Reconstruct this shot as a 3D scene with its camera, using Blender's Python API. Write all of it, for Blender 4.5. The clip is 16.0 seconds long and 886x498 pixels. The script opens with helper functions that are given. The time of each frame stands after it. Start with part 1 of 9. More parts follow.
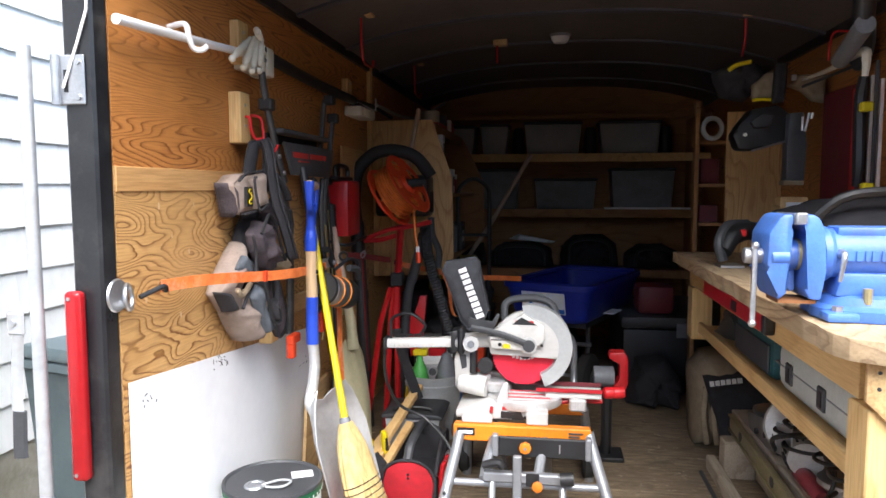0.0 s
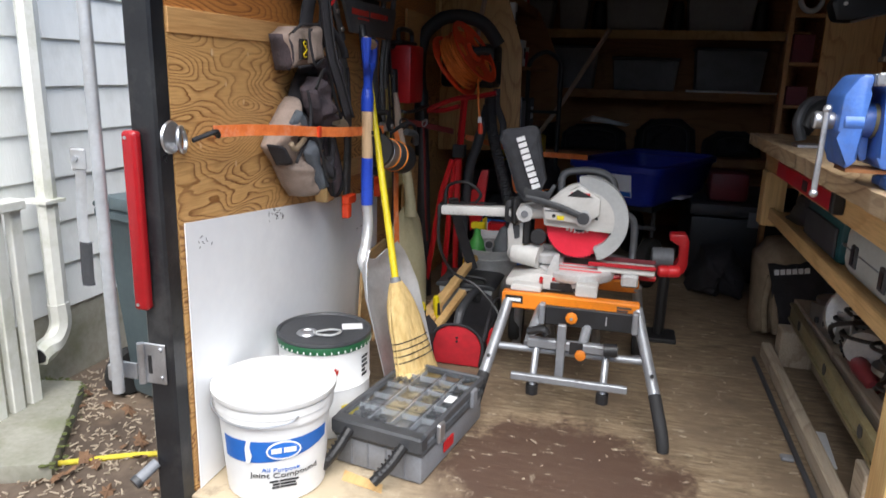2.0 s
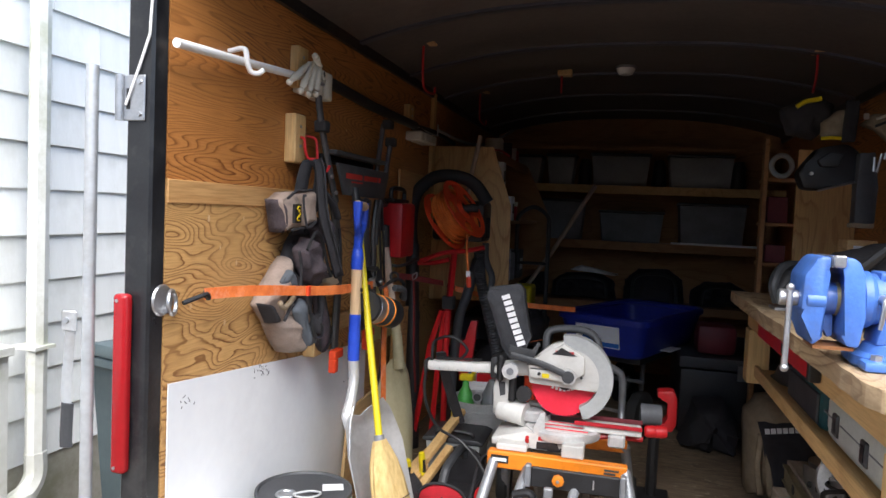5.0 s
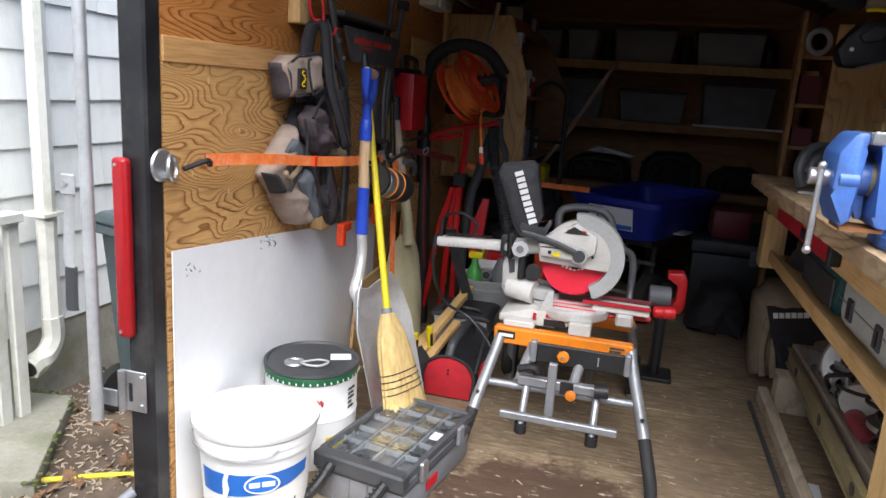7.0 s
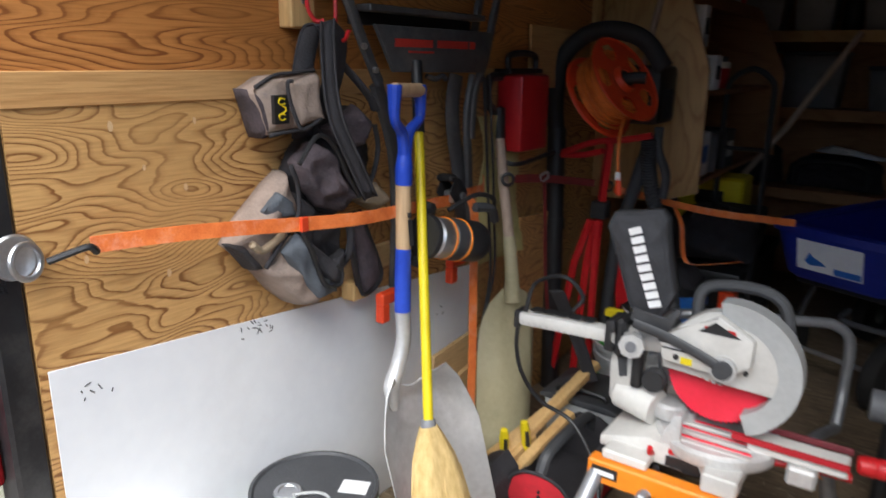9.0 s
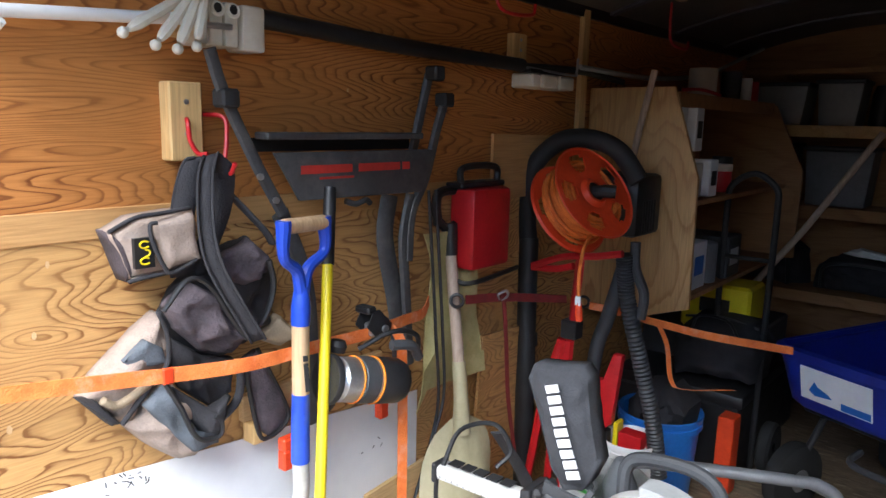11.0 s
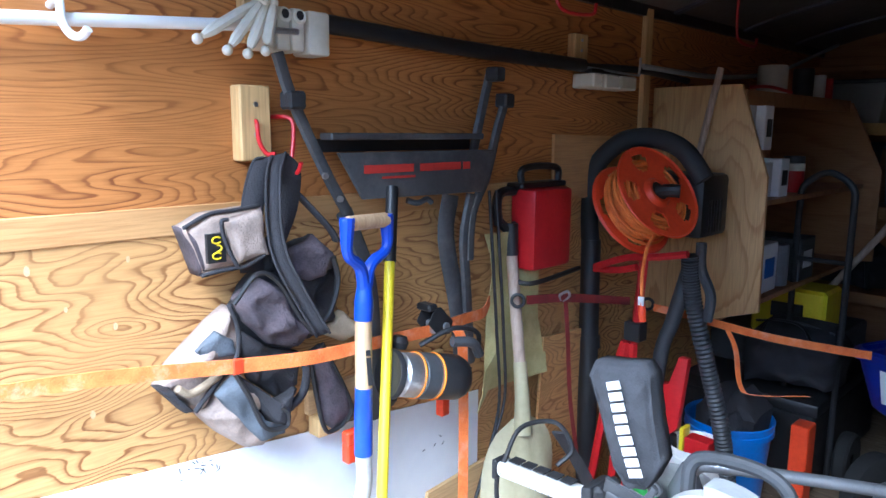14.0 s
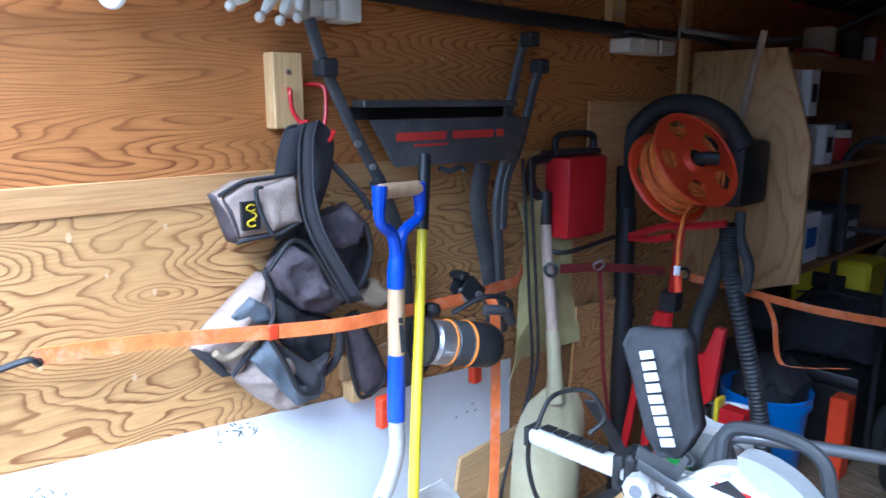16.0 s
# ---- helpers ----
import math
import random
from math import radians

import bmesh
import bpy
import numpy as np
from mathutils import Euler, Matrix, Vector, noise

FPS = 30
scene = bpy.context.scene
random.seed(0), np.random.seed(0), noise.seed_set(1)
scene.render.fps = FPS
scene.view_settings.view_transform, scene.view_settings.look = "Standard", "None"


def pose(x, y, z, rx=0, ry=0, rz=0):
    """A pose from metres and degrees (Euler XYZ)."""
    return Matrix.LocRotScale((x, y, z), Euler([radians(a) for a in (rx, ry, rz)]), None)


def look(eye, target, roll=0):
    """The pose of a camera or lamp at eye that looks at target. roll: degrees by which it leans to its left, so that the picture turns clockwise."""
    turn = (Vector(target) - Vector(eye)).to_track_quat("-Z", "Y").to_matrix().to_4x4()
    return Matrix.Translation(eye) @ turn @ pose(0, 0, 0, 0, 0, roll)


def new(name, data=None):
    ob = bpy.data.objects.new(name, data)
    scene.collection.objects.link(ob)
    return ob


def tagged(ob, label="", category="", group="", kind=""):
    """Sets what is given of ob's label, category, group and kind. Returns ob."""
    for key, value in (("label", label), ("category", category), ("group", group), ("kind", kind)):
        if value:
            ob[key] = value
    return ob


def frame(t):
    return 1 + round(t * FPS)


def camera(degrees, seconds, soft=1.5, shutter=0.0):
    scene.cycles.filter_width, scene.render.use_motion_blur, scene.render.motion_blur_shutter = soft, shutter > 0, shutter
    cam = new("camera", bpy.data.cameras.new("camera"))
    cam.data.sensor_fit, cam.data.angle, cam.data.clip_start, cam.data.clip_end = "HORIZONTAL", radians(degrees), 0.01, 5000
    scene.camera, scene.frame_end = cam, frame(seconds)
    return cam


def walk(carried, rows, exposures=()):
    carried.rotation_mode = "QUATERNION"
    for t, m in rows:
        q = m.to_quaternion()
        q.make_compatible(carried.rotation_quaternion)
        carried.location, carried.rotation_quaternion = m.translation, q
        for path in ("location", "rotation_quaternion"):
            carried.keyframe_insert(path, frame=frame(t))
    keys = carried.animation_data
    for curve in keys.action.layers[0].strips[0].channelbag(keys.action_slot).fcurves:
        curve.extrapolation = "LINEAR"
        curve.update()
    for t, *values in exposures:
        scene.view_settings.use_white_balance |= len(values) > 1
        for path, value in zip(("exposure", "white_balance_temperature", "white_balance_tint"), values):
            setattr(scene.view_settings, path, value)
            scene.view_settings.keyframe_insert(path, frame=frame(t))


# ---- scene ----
cam = camera(64.7, 16.0, shutter=0.4)
PATH = [
    (0, (0.016, -1.375, 1.116), (-0.283, 0.595, 0.943), -0.1),
    (0.5, (0.024, -1.382, 1.104), (-0.307, 0.572, 0.835), 0.5),
    (1, (0.043, -1.376, 1.061), (-0.337, 0.532, 0.597), 2.2),
    (1.5, (0.068, -1.355, 1.047), (-0.363, 0.523, 0.512), 2.5),
    (2, (0.083, -1.357, 1.043), (-0.41, 0.519, 0.555), 1.7),
    (2.5, (0.104, -1.351, 1.066), (-0.389, 0.56, 0.742), 2.4),
    (3, (0.108, -1.357, 1.092), (-0.385, 0.572, 0.902), 2.0),
    (3.5, (0.104, -1.365, 1.105), (-0.345, 0.581, 0.999), 1.8),
    (3.7, (0.101, -1.372, 1.108), (-0.335, 0.578, 1.021), 1.8),
    (5.8, (0.13, -1.379, 1.126), (-0.421, 0.538, 0.982), 2.8),
    (6, (0.108, -1.373, 1.137), (-0.417, 0.546, 0.933), 3.3),
    (6.5, (0.105, -1.358, 1.126), (-0.388, 0.549, 0.778), 3.7),
    (7, (0.112, -1.319, 1.087), (-0.404, 0.562, 0.647), 3.8),
    (7.5, (0.084, -1.138, 1.081), (-0.38, 0.75, 0.61), 4.6),
    (8, (0.027, -0.89, 1.135), (-0.529, 0.961, 0.621), 2.3),
    (8.5, (0.039, -0.682, 1.174), (-0.57, 1.15, 0.653), 3.7),
    (9, (0.224, -0.481, 1.193), (-0.874, 1.106, 0.666), 0.9),
    (9.5, (0.183, -0.287, 1.247), (-1.019, 1.241, 0.777), 2.4),
    (10, (0.252, -0.184, 1.336), (-1.021, 1.31, 0.952), 0.8),
    (10.2, (0.302, -0.16, 1.345), (-0.965, 1.337, 0.955), 1.8),
    (12.3, (0.399, -0.131, 1.308), (-0.835, 1.412, 0.997), 0.4),
    (12.5, (0.405, -0.132, 1.329), (-0.837, 1.399, 0.991), 0.7),
    (13, (0.397, -0.128, 1.3), (-0.881, 1.375, 0.971), 0.2),
    (13.5, (0.386, -0.139, 1.31), (-0.982, 1.28, 0.974), 0.3),
    (14, (0.387, -0.149, 1.31), (-1.006, 1.246, 0.975), 0.4),
    (14.5, (0.392, -0.147, 1.311), (-1.016, 1.219, 0.925), 0.5),
    (15, (0.38, -0.148, 1.312), (-0.985, 1.255, 0.902), 0.9),
    (15.5, (0.384, -0.148, 1.3), (-0.989, 1.254, 0.916), 0.7),
    (16, (0.388, -0.145, 1.305), (-1.061, 1.169, 0.886), 0.0),
]
EXPOSURE = [(0.0, 1.45, 6400, 10), (0.5, 1.3, 6400, 10), (1.5, 0.8, 6400, 9), (2.5, 0.6, 6400, 10), (3.0, 0.6, 6400, 10), (3.7, 0.8, 6400, 10), (5.8, 0.95, 6400, 10), (7.0, 0.8, 6400, 10), (8.5, 0.75, 6400, 9), (9.0, 0.85, 6400, 8), (9.5, 0.75, 6400, 8), (10.0, 1.25, 6350, 7), (10.2, 1.4, 6300, 7), (12.3, 2.9, 5600, 7), (13.0, 2.85, 5400, 6), (14.0, 2.55, 5050, 5), (14.5, 2.4, 4900, 5), (16.0, 2.15, 4700, 5)]
walk(cam, [(t, look(eye, target, roll)) for t, eye, target, roll in PATH], EXPOSURE)

# ---- daylight: overcast sky, wide soft sun from behind the house-side of the trailer's rear ----
world = bpy.data.worlds.new("sky")
scene.world = world
world.use_nodes = True
wn = world.node_tree.nodes
sky = wn.new("ShaderNodeTexSky")
sky.sky_type = "NISHITA"
sky.sun_disc = False
sky.sun_elevation, sky.sun_rotation = radians(55.9), radians(161.5)
sky.air_density, sky.dust_density, sky.ozone_density = 1.0, 1.5, 1.0
world.node_tree.links.new(sky.outputs[0], wn["Background"].inputs[0])
wn["Background"].inputs[1].default_value = 0.15
sun = new("sun", bpy.data.lights.new("sun", "SUN"))
sun.data.energy, sun.data.angle, sun.data.color = 4.2, radians(60), (1.0, 0.98, 0.95)
sun.matrix_world = look((1.5, -4.5, 7.0), (0, 0, 0))


# ---- materials ----
def nodes_of(name, rough=0.6, metal=0.0):
    m = bpy.data.materials.new(name)
    m.use_nodes = True
    nt = m.node_tree
    b = nt.nodes["Principled BSDF"]
    b.inputs["Roughness"].default_value, b.inputs["Metallic"].default_value = rough, metal
    return m, nt, b


def paint(name, a, c=None, scale=8.0, rough=0.55, metal=0.0, bump=0.15, stretch=(1, 1, 1), dirt=None, dirt_amount=0.35, spread=0.02):
    """Two tones at a coarse and a fine scale, a fine relief, uneven gloss, and optional patches of dirt or wear."""
    c = c or tuple(v * 0.72 for v in a)
    m, nt, b = nodes_of(name, rough, metal)
    n, l = nt.nodes.new, nt.links.new
    co, mp = n("ShaderNodeTexCoord"), n("ShaderNodeMapping")
    mp.inputs["Scale"].default_value = stretch
    l(co.outputs["Object"], mp.inputs[0])
    info = n("ShaderNodeObjectInfo")
    n1, n2 = n("ShaderNodeTexNoise"), n("ShaderNodeTexNoise")
    n1.inputs["Scale"].default_value, n1.inputs["Detail"].default_value = scale, 6
    n2.inputs["Scale"].default_value, n2.inputs["Detail"].default_value = scale * 9, 4
    l(mp.outputs[0], n1.inputs[0]), l(mp.outputs[0], n2.inputs[0])
    add = n("ShaderNodeMath")
    add.operation = "MULTIPLY_ADD"
    add.inputs[1].default_value = 0.45
    l(n2.outputs[0], add.inputs[0]), l(n1.outputs[0], add.inputs[2])
    ramp = n("ShaderNodeValToRGB")
    ramp.color_ramp.elements[0].position, ramp.color_ramp.elements[1].position = 0.52, 0.9
    ramp.color_ramp.elements[0].color, ramp.color_ramp.elements[1].color = (*c, 1), (*a, 1)
    l(add.outputs[0], ramp.inputs[0])
    out = ramp.outputs[0]
    if dirt:
        n3, r3, mx = n("ShaderNodeTexNoise"), n("ShaderNodeValToRGB"), n("ShaderNodeMix")
        n3.inputs["Scale"].default_value, n3.inputs["Detail"].default_value, n3.inputs["Roughness"].default_value = scale * 0.6, 8, 0.7
        l(co.outputs["Object"], n3.inputs[0]), l(n3.outputs[0], r3.inputs[0])
        r3.color_ramp.elements[0].position, r3.color_ramp.elements[1].position = 0.5, 0.66
        r3.color_ramp.elements[1].color = (dirt_amount,) * 3 + (1,)
        mx.data_type = "RGBA"
        l(r3.outputs[0], mx.inputs[0]), l(out, mx.inputs[6])
        mx.inputs[7].default_value = (*dirt, 1)
        out = mx.outputs[2]
    hsv, mr = n("ShaderNodeHueSaturation"), n("ShaderNodeMapRange")
    mr.inputs[3].default_value, mr.inputs[4].default_value = 1 - spread * 4, 1 + spread * 4
    l(info.outputs["Random"], mr.inputs[0]), l(mr.outputs[0], hsv.inputs["Value"]), l(out, hsv.inputs["Color"])
    l(hsv.outputs[0], b.inputs["Base Color"])
    rr = n("ShaderNodeMapRange")
    rr.inputs[3].default_value, rr.inputs[4].default_value = max(rough - 0.12, 0.04), min(rough + 0.15, 1)
    l(n1.outputs[0], rr.inputs[0]), l(rr.outputs[0], b.inputs["Roughness"])
    bp = n("ShaderNodeBump")
    bp.inputs["Strength"].default_value, bp.inputs["Distance"].default_value = bump, 0.004
    l(n2.outputs[0], bp.inputs["Height"]), l(bp.outputs[0], b.inputs["Normal"])
    return m


def plywood(name, light, dark, along="y", scale=3.0, rings=34.0, rough=0.5, contrast=0.6, offset=0.0, dirt=None, stretch=0.3):
    """Rotary-cut fir: flame figure from contour lines of a stretched noise, frayed along the grain, strong in places and faint in others."""
    m, nt, b = nodes_of(name, rough)
    n, l = nt.nodes.new, nt.links.new
    co = n("ShaderNodeTexCoord")
    axes = {"x": lambda k: (k, 1, 1), "y": lambda k: (1, k, 1), "z": lambda k: (1, 1, k)}[along]

    def grain(k, size, detail, shift=0.0):
        mp, tex = n("ShaderNodeMapping"), n("ShaderNodeTexNoise")
        mp.inputs["Scale"].default_value = axes(k)
        mp.inputs["Location"].default_value = (offset + shift, offset * 1.7 + shift, offset * 0.6 - shift)
        tex.inputs["Scale"].default_value, tex.inputs["Detail"].default_value = size, detail
        l(co.outputs["Object"], mp.inputs[0]), l(mp.outputs[0], tex.inputs[0])
        return tex.outputs[0]

    def math_node(op, a, c, d=None):
        nd = n("ShaderNodeMath")
        nd.operation = op
        for i, v in enumerate((a, c, d)):
            if isinstance(v, (int, float)):
                nd.inputs[i].default_value = v
            elif v is not None:
                l(v, nd.inputs[i])
        return nd.outputs[0]

    def ramp(src, stops):
        nd = n("ShaderNodeValToRGB")
        e = nd.color_ramp.elements
        e[0].position, e[0].color = stops[0][0], (*stops[0][1], 1)
        e[1].position, e[1].color = stops[-1][0], (*stops[-1][1], 1)
        for p, c in stops[1:-1]:
            e.new(p).color = (*c, 1)
        l(src, nd.inputs[0])
        return nd.outputs[0]

    figure = grain(stretch, scale, 1.6)
    fray = grain(0.07, 70, 4, 2.3)
    warp = grain(stretch * 0.6, scale * 4.5, 3, 5.1)
    phase = math_node("FRACT", math_node("MULTIPLY_ADD", fray, 0.3, math_node("MULTIPLY_ADD", warp, 1.1, math_node("MULTIPLY", figure, rings))), 0.0)
    deep = tuple(p + (q - p) * contrast for p, q in zip(light, dark))
    mid = tuple(p + (q - p) * 0.35 for p, q in zip(light, deep))
    line = ramp(phase, [(0.0, light), (0.42, light), (0.68, mid), (0.81, deep), (0.90, deep), (0.97, light)])
    plain = ramp(fray, [(0.3, mid), (0.7, light)])
    patch = grain(0.5, 5.0, 3, 8.2)
    amount = n("ShaderNodeMapRange")
    for i, v in ((1, 0.34), (2, 0.58), (3, 0.55), (4, 1.0)):
        amount.inputs[i].default_value = v
    l(patch, amount.inputs[0])
    mx, mx2, mx3 = n("ShaderNodeMix"), n("ShaderNodeMix"), n("ShaderNodeMix")
    mx.data_type = mx2.data_type = mx3.data_type = "RGBA"
    l(amount.outputs[0], mx.inputs[0]), l(plain, mx.inputs[6]), l(line, mx.inputs[7])
    pores = ramp(grain(0.05, 190, 4, 1.4), [(0.34, (0.74, 0.70, 0.66)), (0.58, (1, 1, 1))])
    mx2.blend_type = "MULTIPLY"
    mx2.inputs[0].default_value = 0.8
    l(mx.outputs[2], mx2.inputs[6]), l(pores, mx2.inputs[7])
    big = ramp(grain(1.0, 2.3, 5, 3.3), [(0.42, (0, 0, 0)), (0.68, (0.5, 0.5, 0.5))])
    l(big, mx3.inputs[0]), l(mx2.outputs[2], mx3.inputs[6])
    mx3.inputs[7].default_value = (*(dirt or tuple(v * 0.8 for v in light)), 1)
    l(mx3.outputs[2], b.inputs["Base Color"])
    rr = n("ShaderNodeMapRange")
    rr.inputs[3].default_value, rr.inputs[4].default_value = rough - 0.08, rough + 0.16
    l(patch, rr.inputs[0]), l(rr.outputs[0], b.inputs["Roughness"])
    bp = n("ShaderNodeBump")
    bp.inputs["Strength"].default_value, bp.inputs["Distance"].default_value = 0.3, 0.002
    l(pores, bp.inputs["Height"]), l(bp.outputs[0], b.inputs["Normal"])
    return m


PLY_WALL = plywood("fir_plywood_wall", (0.54, 0.225, 0.062), (0.17, 0.045, 0.010), "y", 8.0, 42, 0.42, 1.0, stretch=0.12)
PLY_LOW = plywood("fir_plywood_pale", (0.64, 0.37, 0.14), (0.19, 0.062, 0.013), "y", 7.5, 33, 0.45, 1.0, 3.7, stretch=0.3)
STRIP = plywood("pine_strip", (0.58, 0.33, 0.13), (0.45, 0.22, 0.075), "y", 2.0, 12, 0.5, 0.5, 1.1)
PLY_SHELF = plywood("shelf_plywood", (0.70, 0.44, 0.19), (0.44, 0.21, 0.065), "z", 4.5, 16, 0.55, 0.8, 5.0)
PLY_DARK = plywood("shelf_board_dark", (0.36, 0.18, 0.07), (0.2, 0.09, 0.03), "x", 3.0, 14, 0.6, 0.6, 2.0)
PINE = plywood("pine_lumber", (0.74, 0.50, 0.22), (0.56, 0.31, 0.11), "z", 3.0, 10, 0.55, 0.6, 7.0)
PINE_Y = plywood("pine_lumber_lengthwise", (0.70, 0.46, 0.20), (0.52, 0.28, 0.10), "y", 3.0, 10, 0.55, 0.6, 8.0)
BENCH = plywood("bench_top_wood", (0.50, 0.36, 0.21), (0.20, 0.11, 0.05), "y", 5.0, 20, 0.62, 0.7, 4.0, (0.30, 0.235, 0.17))
OLD_WOOD = plywood("weathered_wood", (0.50, 0.42, 0.32), (0.27, 0.205, 0.14), "y", 4.0, 12, 0.75, 0.6, 6.0)
BOARD = plywood("plain_board", (0.68, 0.46, 0.22), (0.42, 0.22, 0.09), "y", 3.0, 10, 0.6, 0.5, 9.0)
WHITE_PANEL = paint("white_panel", (0.86, 0.87, 0.88), (0.80, 0.81, 0.83), 3, 0.35, bump=0.05, dirt=(0.45, 0.43, 0.42), dirt_amount=0.12)
BLACK_STEEL = paint("black_painted_steel", (0.018, 0.019, 0.021), (0.010, 0.010, 0.012), 14, 0.32, 0.0, 0.08, dirt=(0.10, 0.095, 0.09), dirt_amount=0.3)
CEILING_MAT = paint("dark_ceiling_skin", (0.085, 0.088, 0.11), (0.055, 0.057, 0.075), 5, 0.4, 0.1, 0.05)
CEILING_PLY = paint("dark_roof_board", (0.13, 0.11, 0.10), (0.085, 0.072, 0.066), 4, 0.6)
BLACK = paint("black_plastic", (0.020, 0.020, 0.022), (0.012, 0.012, 0.013), 20, 0.45)
RUBBER = paint("black_rubber", (0.022, 0.022, 0.024), (0.014, 0.014, 0.015), 25, 0.7, bump=0.3)
DARK_GREY = paint("dark_grey_plastic", (0.055, 0.057, 0.062), (0.038, 0.04, 0.044), 15, 0.5)
GREY = paint("grey_plastic", (0.20, 0.21, 0.23), (0.15, 0.155, 0.17), 12, 0.5)
LIGHT_GREY = paint("light_grey_plastic", (0.42, 0.43, 0.43), (0.34, 0.35, 0.35), 10, 0.5, dirt=(0.2, 0.19, 0.17))
WHITE = paint("white_plastic", (0.80, 0.80, 0.79), (0.74, 0.74, 0.73), 6, 0.4, bump=0.05)
CREAM = paint("cream_plastic", (0.70, 0.67, 0.58), (0.60, 0.57, 0.48), 8, 0.45, dirt=(0.3, 0.27, 0.2), dirt_amount=0.25)
PAPER = paint("white_paper", (0.75, 0.76, 0.78), (0.66, 0.67, 0.70), 6, 0.7)
STEEL = paint("zinc_plated_steel", (0.60, 0.61, 0.63), (0.45, 0.46, 0.48), 18, 0.35, 0.9)
GALV = paint("galvanised_pipe", (0.62, 0.64, 0.66), (0.50, 0.52, 0.54), 10, 0.45, 0.6, dirt=(0.3, 0.25, 0.2), dirt_amount=0.3)
ALU = paint("cast_aluminium", (0.66, 0.66, 0.65), (0.50, 0.50, 0.50), 14, 0.42, 0.3)
FILLER = paint("wood_filler", (0.66, 0.46, 0.26), (0.58, 0.36, 0.17), 60, 0.7)
SHOVEL_ALU = paint("worn_aluminium", (0.72, 0.72, 0.72), (0.56, 0.56, 0.56), 7, 0.38, 0.55, 0.2, dirt=(0.35, 0.34, 0.33), dirt_amount=0.5)
SAW_GREY = paint("light_grey_enamel", (0.62, 0.61, 0.58), (0.53, 0.52, 0.50), 9, 0.4, dirt=(0.3, 0.28, 0.25), dirt_amount=0.25)
STAND_GREY = paint("silver_grey_paint", (0.33, 0.345, 0.37), (0.27, 0.28, 0.30), 10, 0.38, 0.5, dirt=(0.1, 0.1, 0.1))
RED = paint("red_plastic", (0.55, 0.015, 0.020), (0.42, 0.010, 0.014), 9, 0.38)
RED_BLADE = paint("red_coated_blade", (0.80, 0.03, 0.065), (0.70, 0.022, 0.045), 9, 0.35)
REFLECTOR = paint("red_reflector", (0.33, 0.010, 0.014), (0.26, 0.008, 0.011), 6, 0.25, bump=0.04)
RED_CLOTH = paint("red_canvas", (0.50, 0.014, 0.026), (0.38, 0.010, 0.018), 40, 0.85, bump=0.5)
ORANGE = paint("orange_plastic", (0.82, 0.075, 0.018), (0.68, 0.05, 0.012), 9, 0.42)
ORANGE_STEEL = paint("orange_painted_steel", (0.80, 0.24, 0.015), (0.68, 0.18, 0.010), 9, 0.4, dirt=(0.2, 0.08, 0.02), dirt_amount=0.3)
STRAP = paint("orange_webbing", (0.83, 0.22, 0.05), (0.66, 0.13, 0.022), 30, 0.8, bump=0.5, dirt=(0.85, 0.55, 0.42), dirt_amount=0.3)
RED_STRAP = paint("dark_red_webbing", (0.22, 0.02, 0.02), (0.14, 0.012, 0.012), 40, 0.85, bump=0.5)
CORD_ORANGE = paint("orange_cord", (0.84, 0.23, 0.04), (0.58, 0.12, 0.018), 30, 0.5)
YELLOW = paint("yellow_paint", (0.82, 0.66, 0.015), (0.70, 0.54, 0.010), 12, 0.4)
YELLOW_DULL = paint("pale_yellow_cloth", (0.66, 0.60, 0.28), (0.50, 0.44, 0.18), 20, 0.85)
BLUE_PAINT = paint("blue_painted_steel", (0.025, 0.075, 0.52), (0.018, 0.055, 0.42), 10, 0.36)
VISE_BLUE = paint("vise_blue_enamel", (0.075, 0.19, 0.56), (0.055, 0.14, 0.45), 16, 0.38, dirt=(0.10, 0.11, 0.14), dirt_amount=0.4)
TOTE_BLUE = paint("tote_blue_plastic", (0.012, 0.03, 0.30), (0.009, 0.02, 0.22), 6, 0.4)
BUCKET_BLUE = paint("bucket_blue_plastic", (0.03, 0.19, 0.62), (0.02, 0.14, 0.5), 8, 0.4)
LABEL_BLUE = paint("label_blue", (0.02, 0.14, 0.50), (0.016, 0.12, 0.45), 8, 0.4)
STRAW = paint("broom_straw", (0.74, 0.55, 0.25), (0.56, 0.38, 0.14), 6, 0.75, bump=0.8, stretch=(14, 14, 0.7))
ASH = plywood("ash_handle", (0.62, 0.43, 0.25), (0.48, 0.30, 0.15), "z", 6.0, 10, 0.5, 0.5, 2.2)
OLD_ASH = plywood("old_grey_handle", (0.55, 0.42, 0.33), (0.36, 0.26, 0.2), "z", 6.0, 10, 0.65, 0.5, 3.2)
SNOW_CREAM = paint("cream_shovel_plastic", (0.55, 0.50, 0.32), (0.46, 0.41, 0.25), 7, 0.5, dirt=(0.2, 0.17, 0.1), dirt_amount=0.3)
TAN_CANVAS = paint("tan_canvas", (0.36, 0.28, 0.235), (0.26, 0.20, 0.165), 25, 0.9, bump=0.6, dirt=(0.14, 0.12, 0.11), dirt_amount=0.3)
TAN_DUSTY = paint("tan_duck_cloth", (0.36, 0.28, 0.19), (0.26, 0.2, 0.13), 25, 0.9, bump=0.6)
BLACK_CLOTH = paint("black_nylon", (0.035, 0.033, 0.038), (0.020, 0.019, 0.022), 30, 0.85, bump=0.6)
PURPLE_CLOTH = paint("faded_dark_nylon", (0.105, 0.082, 0.092), (0.045, 0.036, 0.042), 25, 0.9, bump=0.6)
